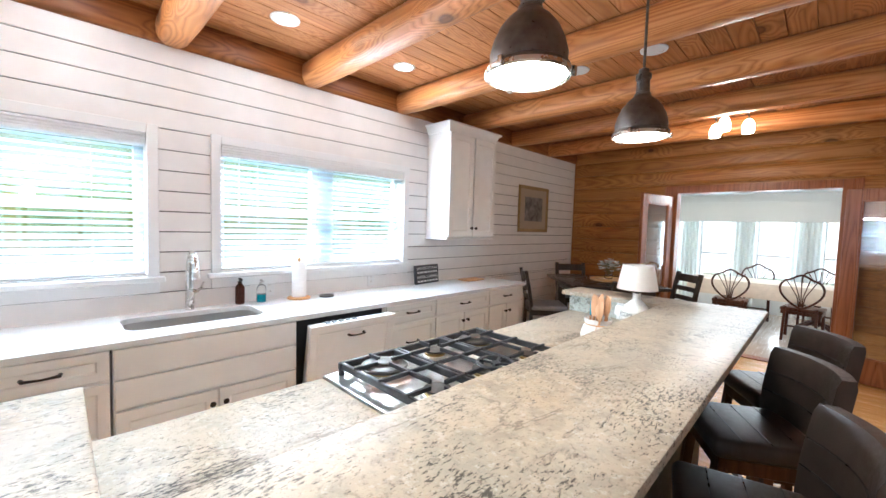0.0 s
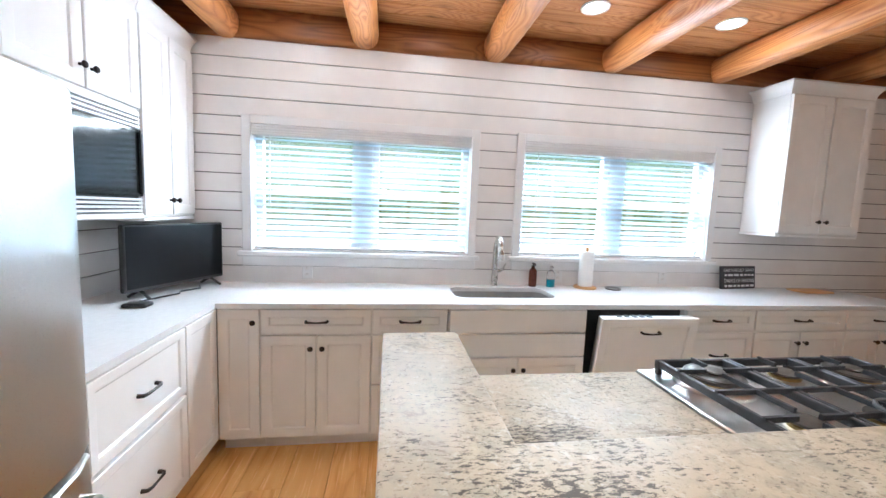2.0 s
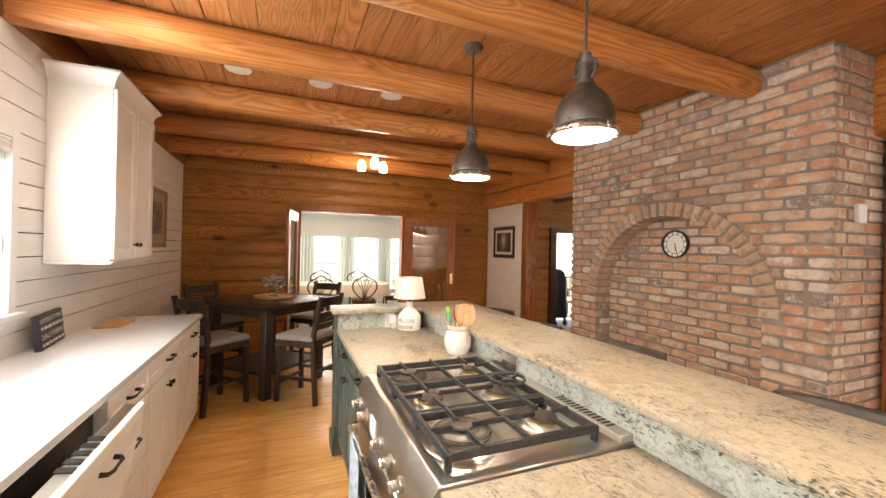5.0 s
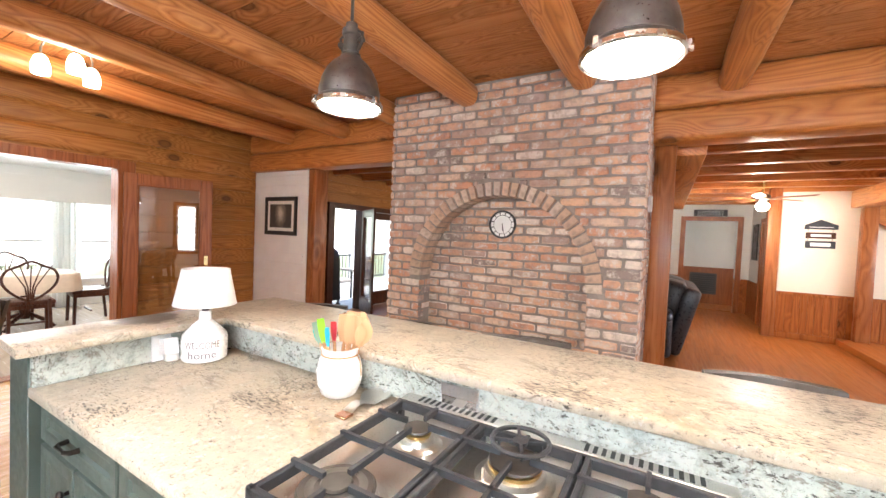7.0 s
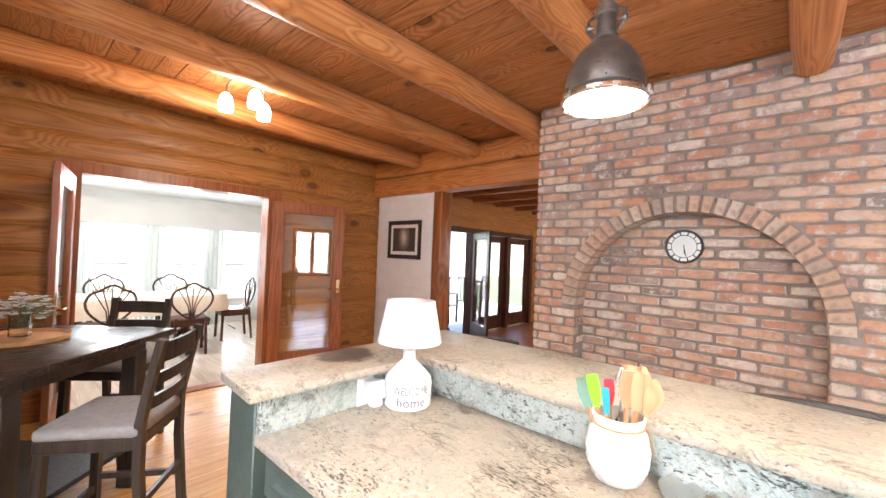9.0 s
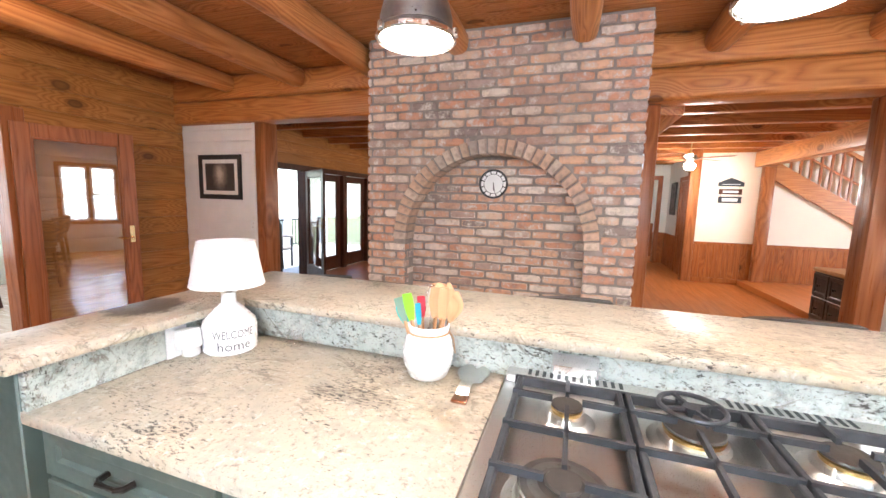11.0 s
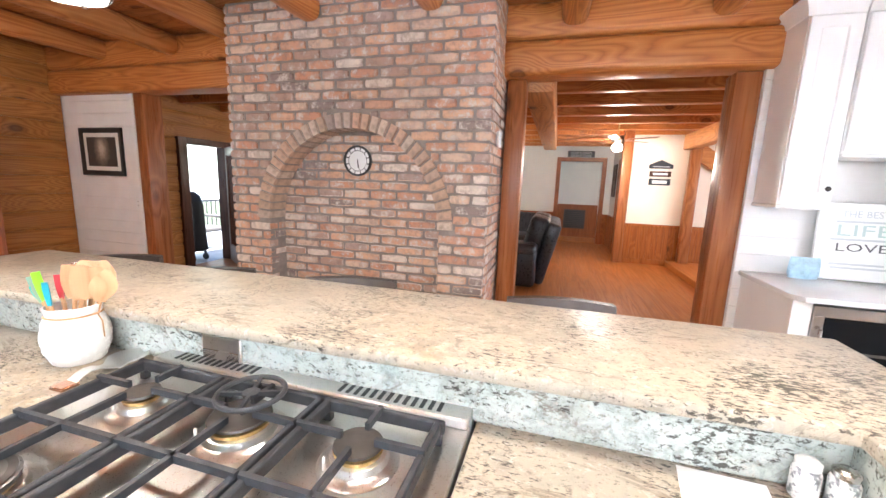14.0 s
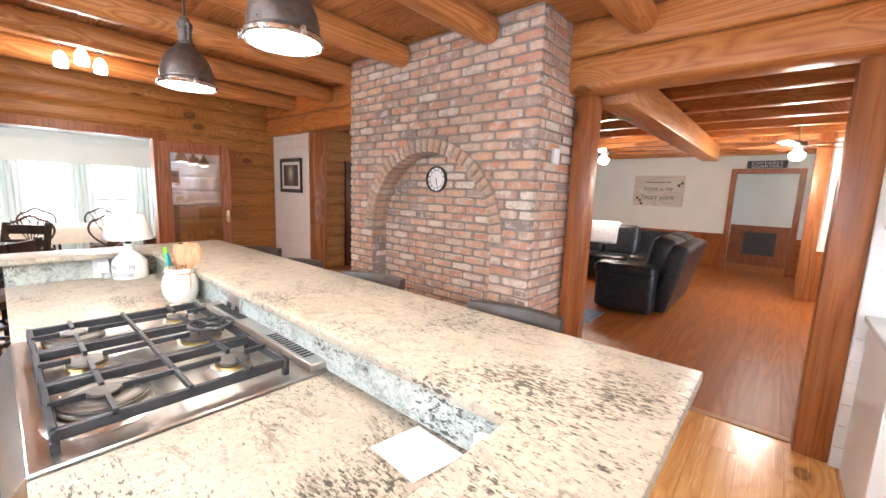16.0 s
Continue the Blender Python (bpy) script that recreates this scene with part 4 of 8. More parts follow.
# glazed doors
def door_leaf(name, w, h, mat, label, handle_side, hinge, angle, group=""):
    """A glazed leaf: hinge in plan, turned by an angle; built along +x from the hinge."""
    t = thing(name, label, "door", (0, 0, 0), group)
    st = 0.12
    bm = B()
    for a, b, c, d in ((0, st, 0.01, h), (w - st, w, 0.01, h), (st, w - st, h - st, h), (st, w - st, 0.01, 0.27)):
        box(bm, a, b, -0.02, 0.02, c, d, 0.004)
    part("door_frame", bm, mat, t)
    bm = B()
    for a, b, c, d in ((st, st + 0.015, 0.27, h - st), (w - st - 0.015, w - st, 0.27, h - st), (st + 0.015, w - st - 0.015, 0.27, 0.285), (st + 0.015, w - st - 0.015, h - st - 0.015, h - st)):
        box(bm, a, b, -0.014, 0.014, c, d, 0.003)
    part("glazing_bead", bm, mat, t)
    p = part("pane", box(B(), st, w - st, -0.003, 0.003, 0.27, h - st), "pane", t)
    p.visible_shadow = False
    bm = B()
    u = w - 0.06
    for s in (-1, 1):
        box(bm, u - 0.022, u + 0.022, min(s * 0.02, s * 0.026), max(s * 0.02, s * 0.026), 0.95, 1.12, 0.002)
        tube(bm, [(u, s * 0.026, 1.0), (u, s * 0.055, 1.0), (u - 0.03, s * 0.06, 1.0), (u - 0.11, s * 0.058, 0.995)], 0.008, 8)
    part("door_handle", bm, "bright_brass", t, "brass lever handle")
    t.matrix_basis = pose(hinge[0], hinge[1], 0.0, 0, 0, angle)
    return t


door_leaf("double_door_leaf", 0.84, 2.02, "door_wood", "cherry stained glazed door leaf standing open against the log wall", 1, (0.12, NY - 0.06), -15, "double doors to the sunroom")
door_leaf("double_door_leaf", 0.77, 2.0, "door_wood", "cherry stained glazed door leaf swung open towards the table", 1, (-1.53, NY - 0.06), -100, "double doors to the sunroom")
bm = B()
for a, b, c, d in ((-1.63, -1.475, 0, 2.14), (0.085, 0.24, 0, 2.14), (-1.475, 0.085, 2.045, 2.14)):
    box(bm, a, b, NY - 0.03, NY + 0.15, c, d, 0.004)
solid("door_1", bm, "door_wood", "cherry stained frame round the sunroom opening", "door frame", kind="structure")
bm = B()
for a, b, c, d in ((3.06, 3.205, 0, 1.99), (3.90, 4.215, 0, 1.896), (5.075, 5.205, 0, 1.99), (6.045, 6.15, 0, 1.99), (3.205, 5.075, 1.896, 1.99), (5.205, 6.045, 1.896, 1.99)):
    box(bm, a, b, NY - 0.03, NY + 0.15, c, d, 0.004)
solid("door_2", bm, "dark_door", "dark wooden frames of the porch doors", "door frame", kind="structure")
door_leaf("porch_door_leaf", 0.95, 1.895, "dark_door", "dark glazed porch door leaf swung open into the living room", 1, (3.89, NY - 0.06), 233.6, "porch doors")
door_leaf("porch_door_leaf", 0.85, 1.89, "dark_door", "dark glazed porch door leaf, closed", 1, (5.07, NY + 0.06), 180, "porch doors")
door_leaf("porch_door_leaf", 0.83, 1.89, "dark_door", "dark glazed porch door leaf, closed", 1, (5.21, NY + 0.06), 0, "porch doors")
solid("porch", box(B(), 3.35, 9, NY + 0.16, 9.5, -0.3, -0.06), "concrete", "pale boarded porch floor outside the doors", "porch", kind="structure")
rail = thing("porch_railing", "black porch railing with slim balusters and white posts", "railing", (3.35, 9.3, -0.06))
part("top_rail", box(B(), 3.35, 9, 9.27, 9.33, 0.75, 0.80, 0.01), "black_iron", rail)
part("bottom_rail", box(B(), 3.35, 9, 9.28, 9.32, 0.04, 0.08, 0.01), "black_iron", rail)
for i in range(40):
    part("baluster", box(B(), 3.43 + 0.14 * i, 3.445 + 0.14 * i, 9.29, 9.31, 0.08, 0.75), "black_iron", rail)
for x in (3.4, 7.23, 8.95):
    part("rail_post", box(B(), x - 0.11, x + 0.11, 9.20, 9.40, -0.06, 2.6, 0.01), "trim_white", rail, "square white porch post")
t = thing("covered_grill", "black covered barbecue grill on the porch", "grill", (3.8, 6.75, -0.06))
loops = []
for z, g in ((0.12, 0.0), (0.60, 0.015), (0.92, 0.02), (1.08, 0.05), (1.15, 0.11)):
    loops.append([(x, y, z) for x, y in rounded(3.62 + g, 3.98 - g, 6.52 + g, 7.05 - g, 0.07, 4)])
part("cover", loft(B(), loops), "black_plastic", t, "black fabric cover")
for x in (3.67, 3.93):
    for y in (6.58, 6.99):
        part("wheel", lathe(B(), [(0.05, -0.02), (0.06, -0.012), (0.06, 0.012), (0.05, 0.02)], (x, y, 0.0), 16, "x"), "black_iron", t)
        part("leg", box(B(), x - 0.015, x + 0.015, y - 0.015, y + 0.015, 0.05, 0.13), "black_iron", t)
t = thing("porch_chair", "grey woven porch armchair", "chair", (4.75, 7.5, -0.06))
part("seat", box(B(), 4.48, 5.02, 7.25, 7.78, 0.30, 0.40, 0.03, 2), "seat_pad", t)
part("backrest", box(B(), 4.48, 5.02, 7.78, 7.86, 0.30, 0.86, 0.03, 2), "seat_pad", t)
for x in (4.45, 4.99):
    part("arm", box(B(), x, x + 0.07, 7.22, 7.84, 0.56, 0.62, 0.02, 2), "seat_pad", t)
    for y in (7.24, 7.78):
        part("leg", box(B(), x + 0.01, x + 0.055, y, y + 0.045, -0.06, 0.57, 0.005), "black_iron", t)
solid("far_door_frame", wall_pieces("y", 9.24, 9.3, -0.56, 0.65, 0.0, 2.2, [(-0.46, 0.55, 0.0, 2.1)]), "door_wood", "brown wooden frame round the far doorway", "door frame", kind="structure")

# chimney: a mortar core with an arched recess; bricks come last in the file
CX, CY0, CY1, CBACK = 1.17, 1.05, 3.20, 2.10
AY, AZ, AR, RECESS = 2.12, 1.11, 0.725, 1.365
bm = B()
arc = [(AY + AR * math.cos(radians(a)), AZ + AR * math.sin(radians(a))) for a in range(0, 181, 9)]
inner = [(AY + AR, 0.0)] + arc + [(AY - AR, 0.0)]
outer = [(CY1 - 0.012, 0.0), (CY1 - 0.012, AZ)] + [(AY + ((CY1 - AY) if a < 90 else (AY - CY0)) * max(-1, min(1, 1.6 * math.cos(radians(a)))) * 0.985, CEIL if 0 < a < 180 else AZ) for a in range(9, 172, 9)] + [(CY0 + 0.012, AZ), (CY0 + 0.012, 0.0)]
for xx, dep in ((CX + 0.012, RECESS + 0.012),):
    a = [bm.verts.new((xx, y, z)) for y, z in inner]
    o = [bm.verts.new((xx, y, z)) for y, z in outer]
    r = [bm.verts.new((dep, y, z)) for y, z in inner]
    for i in range(len(inner) - 1):
        if (Vector(outer[i]) - Vector(outer[i + 1])).length > 1e-4:
            bm.faces.new((a[i], a[i + 1], o[i + 1], o[i]))
        else:
            bm.faces.new((a[i], a[i + 1], o[i]))
        bm.faces.new((a[i], a[i + 1], r[i + 1], r[i]))
    bm.faces.new(r)
box(bm, RECESS + 0.02, CBACK - 0.012, CY0 + 0.012, CY1 - 0.012, 0, CEIL)
box(bm, CX + 0.013, RECESS + 0.03, CY0 + 0.012, CY0 + 0.02, 0, CEIL)
box(bm, CX + 0.013, RECESS + 0.03, CY1 - 0.02, CY1 - 0.012, 0, CEIL)
chimney = solid("chimney", bm, "mortar", "wide reclaimed red brick chimney breast with an arched recess", "chimney", kind="structure")

# ---- kitchen cabinets ----
CT = 0.914


def base_unit(name, side, at, u0, u1, layout, label, mat="cabinet", group="white base cabinets", depth=0.58, low=0.10):
    """A base cabinet: layout is a list of rows (bottom, top, number of fronts, 'drawer', 'door' or 'flat', hardware)."""
    F = facing(side, at)
    p = F((u0 + u1) / 2, 0, -depth / 2)
    t = thing(name, label, "cabinet", p, group)
    bm = B()
    if name == "sink_cabinet":
        fbox(bm, F, u0 + 0.001, u1 - 0.001, low, 0.70, -depth, 0.0)
        fbox(bm, F, u0 + 0.001, u1 - 0.001, 0.70, CT - 0.031, -0.02, 0.0)
    else:
        fbox(bm, F, u0 + 0.001, u1 - 0.001, low, CT - 0.031, -depth, 0.0)
    fbox(bm, F, u0 + 0.001, u1 - 0.001, 0.0, low, -depth, -0.075)
    part("body", bm, mat, t)
    for v0, v1, n, what, hw in layout:
        w = (u1 - u0) / n
        for i in range(n):
            a, b = u0 + i * w + 0.005, u0 + (i + 1) * w - 0.005
            bm = B()
            (flat_front if what == "flat" else shaker)(bm, F, a, b, v0 + 0.003, v1 - 0.003, *(() if what == "flat" else (0.05 if what == "door" else 0.038,)))
            ob = part("drawer" if what == "drawer" else "door" if what == "door" else "panel", bm, mat, t)
            if hw == "pull":
                pull(ob, F, (a + b) / 2, (v0 + v1) / 2)
            elif hw == "knob":
                uu = (b - 0.028) if (i == 0 and n == 2) or n == 1 else (a + 0.028)
                knob(ob, F, uu, v1 - 0.075)
    return t


fx = -2.365
TWO = [(0.105, 0.725, 2, "door", "knob"), (0.735, 0.88, 1, "drawer", "pull")]
base_unit("base_cabinet", "E", fx, -1.115, -0.885, [(0.105, 0.88, 1, "door", "knob")], "narrow cream white corner base cabinet with one door")
base_unit("base_cabinet", "E", fx, -0.885, -0.258, TWO, "cream white base cabinet with one drawer over two doors")
base_unit("base_cabinet", "E", fx, -0.258, 0.197, [(0.105, 0.415, 1, "drawer", "pull"), (0.42, 0.725, 1, "drawer", "pull"), (0.735, 0.88, 1, "drawer", "pull")], "cream white base cabinet with three drawers")
base_unit("sink_cabinet", "E", fx, 0.205, 1.10, [(0.105, 0.57, 2, "door", "knob"), (0.578, 0.725, 1, "flat", ""), (0.730, 0.878, 1, "flat", "")], "cream white sink cabinet with a plain boarded front over two doors")
base_unit("base_cabinet", "E", fx, 1.80, 2.33, [(0.105, 0.405, 1, "drawer", "pull"), (0.412, 0.725, 1, "drawer", "pull"), (0.735, 0.88, 1, "drawer", "pull")], "cream white base cabinet with three drawers beside the dishwasher")
base_unit("base_cabinet", "E", fx, 2.33, 3.07, TWO, "cream white base cabinet with one drawer over two doors")
base_unit("base_cabinet", "E", fx, 3.07, 3.66, TWO, "cream white end base cabinet with one drawer over two doors")

# dishwasher with a tilted cabinet front
t = thing("dishwasher", "built-in dishwasher, its cream panel front tilted ajar", "dishwasher", (fx - 0.3, 1.45, 0))
bm = B()
box(bm, fx - 0.57, fx - 0.02, 1.115, 1.785, 0.1, 0.875)
part("tub", bm, "black_plastic", t, "black dishwasher tub")
tilt = pose(fx + 0.005, 0, 0.115, 0, 9.5, 0)
bm = B()
Fd = facing("E", 0.0)
shaker(bm, Fd, 1.13, 1.785, 0.0, 0.755, 0.05, 0.02)
ob = part("door", moved(bm, tilt), "cabinet", t, "cream panelled dishwasher front")
bm = B()
box(bm, -0.045, -0.002, 1.135, 1.78, 0.0, 0.75, 0.004)
part("door_liner", moved(bm, tilt), "steel", ob, "grey steel door liner")
bm = B()
for i in range(5):
    box(bm, -0.047, -0.0445 + 0.04, 1.25 + i * 0.05, 1.28 + i * 0.05, 0.748, 0.754)
part("control_strip", moved(bm, tilt), "black_plastic", ob)
G = lambda u, v, n: tilt @ Vector((n, u, v))
pull(ob, G, 1.46, 0.665)

# counter on the west and south sides, one slab with a sink hole
SK = (-2.865, -2.525, 0.275, 0.980)
bm = outline_slab(B(), [(WX, SY), (-1.40, SY), (-1.40, -1.115), (-2.335, -1.115), (-2.335, 3.70), (WX, 3.70)], CT - 0.03, CT, rounded(*SK, 0.075))
solid("worktop", bm, "quartz", "continuous white quartz worktop under the windows", "worktop", at=(-2.65, 1.2, CT - 0.03))
t = thing("sink", "stainless steel undermount kitchen sink", "sink", (-2.695, 0.627, 0.72))
bm = B()
loops = []
for g, z in ((-0.012, CT - 0.031), (0.0, CT - 0.031), (0.004, CT - 0.10), (0.012, 0.745), (0.05, 0.728), (0.12, 0.725)):
    loops.append([(x, y, z) for x, y in rounded(SK[0] + g, SK[1] - g, SK[2] + g, SK[3] - g, max(0.03, 0.075 - g * 0.2))])
loft(bm, loops, cap=False)
bm.faces.new([v for v in bm.verts][-len(loops[0]):])
part("basin", bm, "sink_steel", t)
part("drain", lathe(B(), [(0.045, 0.7255), (0.045, 0.729), (0.02, 0.727)], (-2.695, 0.627, 0)), "chrome", t)

t = thing("faucet", "brushed nickel gooseneck faucet with a pull-down head", "faucet", (-2.943, 0.645, CT))
part("base_ring", lathe(B(), [(0.030, CT), (0.030, CT + 0.008), (0.024, CT + 0.012)], (-2.943, 0.645, 0)), "chrome", t)
bm = B()
pts = [(-2.943, 0.645, CT + 0.01), (-2.943, 0.645, CT + 0.30)]
for a in range(0, 166, 15):
    pts.append((-2.943 + 0.075 - 0.075 * math.cos(radians(a)), 0.645, CT + 0.30 + 0.075 * math.sin(radians(a))))
tube(bm, pts, [0.027, 0.020] + [0.0165] * (len(pts) - 2), 14)
part("neck", bm, "chrome", t)
bm = B()
tube(bm, [(-2.796, 0.645, CT + 0.325), (-2.786, 0.645, CT + 0.26), (-2.780, 0.645, CT + 0.215)], [0.018, 0.021, 0.025], 14)
part("spray_head", bm, "chrome", t)
bm = B()
tube(bm, [(-2.943, 0.66, CT + 0.11), (-2.938, 0.685, CT + 0.115), (-2.918, 0.705, CT + 0.14), (-2.898, 0.715, CT + 0.18)], [0.014, 0.012, 0.009, 0.006], 10)
part("lever", bm, "chrome", t)


def crown(bm, F, u0, u1, v, depth, rise=0.09, out=0.05, left=True, right=True):
    """A cabinet cornice round the front and sides."""
    prof = [(0.0, 0.0), (0.008, 0.0), (0.012, rise * 0.3), (out * 0.6, rise * 0.7), (out, rise * 0.85), (out, rise), (0.0, rise)]
    loops = []
    for o, h in prof:
        a, b = u0 - (o if left else 0), u1 + (o if right else 0)
        loops.append([F(a, v + h, -depth), F(a, v + h, o), F(b, v + h, o), F(b, v + h, -depth)])
    loft(bm, loops, cap=False)
    top = loops[-2]
    bm.faces.new([bm.verts.new(p) for p in top])
    return bm


def wall_unit(side, at, u0, u1, v0, v1, n, label, depth=0.30, knob_right=True, crown_on=True, left=True, right=True, knob_low=True, mat="cabinet"):
    F = facing(side, at)
    t = thing("wall_cabinet", label, "cabinet", F((u0 + u1) / 2, v0, -depth / 2), "white wall cabinets")
    bm = B()
    fbox(bm, F, u0 + 0.001, u1 - 0.001, v0, v1, -depth, 0.0, 0.002)
    fbox(bm, F, u0 - (0.006 if left else -0.001), u1 + (0.006 if right else -0.001), v0 - 0.022, v0 - 0.002, -depth, 0.012, 0.004)
    part("body", bm, mat, t)
    w = (u1 - u0) / n
    for i in range(n):
        a, b = u0 + i * w + 0.006, u0 + (i + 1) * w - 0.006
        bm = B()
        shaker(bm, F, a, b, v0 + 0.012, v1 - 0.012, 0.055)
        ob = part("door", bm, mat, t)
        if n == 2:
            uu = b - 0.028 if i == 0 else a + 0.028
        else:
            uu = b - 0.03 if knob_right else a + 0.03
        knob(ob, F, uu, v0 + 0.10 if knob_low else v1 - 0.1)
    if crown_on:
        part("cornice", crown(B(), F, u0, u1, v1 - 0.005, depth, left=left, right=right), mat, t)
    return t


wall_unit("E", -2.672, 2.765, 3.50, 1.395, 2.445, 2, "white wall cabinet with two panelled doors and a cornice", depth=0.305)
SF = -1.51
wall_unit("N", SF, -2.975, -2.41, 1.375, 2.45, 2, "white corner wall cabinet with two doors above the television", depth=0.305, left=False, right=False)
wall_unit("N", SF, -2.405, -1.645, 1.935, 2.45, 2, "white wall cabinet above the microwave", depth=0.305, left=False, right=False, knob_low=True)
wall_unit("N", SF + 0.25, -1.36, -0.45, 1.83, 2.45, 2, "white deep cabinet above the fridge", depth=0.55, left=True, right=True)
F = facing("N", SF + 0.25)
t = thing("end_panel", "tall white end panel beside the fridge", "panel", (-1.50, SY + 0.3, 0))
part("board", fbox(B(), facing("N", SF), -1.645, -1.385, 1.375, 2.45, -0.305, 0.0, 0.002), "cabinet", t)

t = thing("microwave", "built-in microwave with a dark glass door and steel louvre trim", "microwave", (-2.025, SF - 0.15, 1.395))
F = facing("N", SF)
part("shell", fbox(B(), F, -2.40, -1.65, 1.40, 1.93, -0.30, -0.005), "black_plastic", t)
for v in (1.405, 1.425, 1.445, 1.465, 1.845, 1.865, 1.885, 1.905):
    part("louvre", fbox(B(), F, -2.40, -1.65, v, v + 0.012, -0.006, 0.014, 0.002), "trim_white", t)
bm = B()
rect_rings(bm, F, -2.40, -1.65, 1.487, 1.838, [(0, -0.004), (0, 0.016), (0.004, 0.02), (0.02, 0.02), (0.022, 0.017)])
part("door", bm, "screen", t, "glossy dark glass microwave door")
part("door_grip", fbox(B(), F, -2.39, -2.372, 1.50, 1.825, 0.02, 0.032, 0.003), "black_plastic", t)
part("bottom_trim", fbox(B(), F, -2.404, -1.646, 1.372, 1.398, -0.30, 0.016, 0.003), "cabinet", t)

# south base run and fridge
base_unit("base_cabinet", "N", -1.135, -2.02, -1.40, [(0.105, 0.545, 1, "drawer", "pull"), (0.555, 0.88, 1, "drawer", "pull")], "cream white base cabinet with two deep drawers beside the fridge", depth=0.62)
base_unit("base_cabinet", "N", -1.135, -2.36, -2.02, [(0.105, 0.88, 1, "door", "")], "cream white corner base cabinet with a panelled filler door", depth=0.62)
t = thing("refrigerator", "tall stainless steel refrigerator with a bottom freezer drawer", "refrigerator", (-0.905, -1.4, 0))
F = facing("N", -1.11)
part("body", box(B(), -1.345, -0.465, -1.80, -1.115, 0.02, 1.76, 0.004), "steel", t)


def bowed(bm, u0, u1, v0, v1, out, bow):
    n = 10
    loops = []
    for k in range(n + 1):
        s = -1 + 2 * k / n
        u = u0 + (u1 - u0) * k / n
        o = out + bow * (1 - s * s) - (0.02 if k in (0, n) else 0)
        loops.append([F(u, v0, 0), F(u, v0 + 0.006, o - 0.006), F(u, v0 + 0.012, o), F(u, v1 - 0.012, o), F(u, v1 - 0.006, o - 0.006), F(u, v1, 0)])
    return loft(bm, loops)


d = part("upper_door", bowed(B(), -1.355, -0.455, 0.70, 1.785, 0.05, 0.045), "steel", t, "bowed stainless steel door")
bm = B()
tube(bm, [F(-0.52, 0.85, 0.05), F(-0.53, 0.86, 0.10), F(-0.53, 1.6, 0.10), F(-0.52, 1.61, 0.05)], 0.013, 10)
part("handle", bm, "chrome", d)
bm = B()
for i, (a, w) in enumerate(((0, 0.012), (0.018, 0.022), (0.046, 0.010), (0.062, 0.014))):
    fbox(bm, F, -1.30 + a, -1.30 + a + w, 1.70, 1.712, 0.058 + 0.003 * i, 0.066 + 0.003 * i)
part("badge", bm, "chrome", d, "small unreadable metal badge")
d = part("freezer_drawer", bowed(B(), -1.355, -0.455, 0.06, 0.685, 0.05, 0.045), "steel", t, "bowed stainless steel freezer drawer")
bm = B()
tube(bm, [F(-1.26, 0.60, 0.055), F(-1.25, 0.605, 0.12), F(-0.9, 0.605, 0.145), F(-0.56, 0.605, 0.12), F(-0.55, 0.60, 0.055)], 0.013, 10)
part("handle", bm, "chrome", d)

# east run: base with a wine cooler, wall cabinets
F = facing("W", 1.04)
base_unit("base_cabinet", "W", 1.05, -1.80, -1.42, [(0.105, 0.88, 1, "door", "knob")], "white base cabinet beside the wine cooler", depth=0.62)
t = thing("end_panel", "white end panel of the short base run", "panel", (1.35, -0.75, 0))
part("board", box(B(), 1.04, 1.68, -0.80, -0.705, 0.0, CT - 0.031, 0.003), "trim_white", t)
solid("worktop", outline_slab(B(), [(0.99, SY + 0.01), (1.683, SY + 0.01), (1.683, -0.685), (1.06, -0.685), (0.99, -0.735)], CT - 0.03, CT, None, 0.003), "quartz", "short white quartz worktop above the wine cooler", "worktop", at=(1.35, -1.2, CT - 0.03))
t = thing("wine_cooler", "under-counter wine cooler with a steel framed dark glass door", "wine cooler", (1.35, -1.11, 0))
part("shell", box(B(), 1.09, 1.67, -1.41, -0.81, 0.03, 0.87), "black_plastic", t)
bm = B()
F = facing("W", 1.085)
for a, b, c, d in ((-1.41, -0.81, 0.80, 0.86), (-1.41, -0.81, 0.16, 0.21), (-1.41, -1.355, 0.21, 0.80), (-0.865, -0.81, 0.21, 0.80)):
    fbox(bm, F, a, b, c, d, 0, 0.04, 0.003)
dr = part("door_frame", bm, "steel", t)
part("pane", fbox(B(), F, -1.355, -0.865, 0.21, 0.80, 0.018, 0.026), "screen", dr, "dark tinted glass")
for v in (0.34, 0.47, 0.60):
    part("wine_shelf", fbox(B(), F, -1.35, -0.87, v, v + 0.016, 0.0262, 0.0275), "pewter", dr)
bm = B()
tube(bm, [F(-0.835, 0.30, 0.04), F(-0.835, 0.30, 0.075), F(-0.835, 0.74, 0.075), F(-0.835, 0.74, 0.04)], 0.010, 10)
part("handle", bm, "chrome", dr)
g = part("vent_grille", fbox(B(), F, -1.41, -0.81, 0.04, 0.15, 0, 0.03, 0.003), "steel", t)
for i in range(14):
    for v in (0.065, 0.083, 0.101):
        part("vent_slot", fbox(B(), F, -1.39 + i * 0.041, -1.36 + i * 0.041, v, v + 0.010, 0.0302, 0.0325), "black_plastic", g)
wall_unit("W", 1.375, -0.955, -0.695, 1.395, 2.46, 1, "narrow white wall cabinet with one panelled door", depth=0.30, knob_right=False, left=False, right=True)
wall_unit("W", 1.375, -1.75, -0.965, 1.70, 2.46, 2, "white wall cabinet with two doors above the counter", depth=0.30, left=False, right=False)
shelf = thing("wall_shelf_box", "white boxed shelf below the wall cabinet", "shelf", (1.5, -1.6, 1.4))
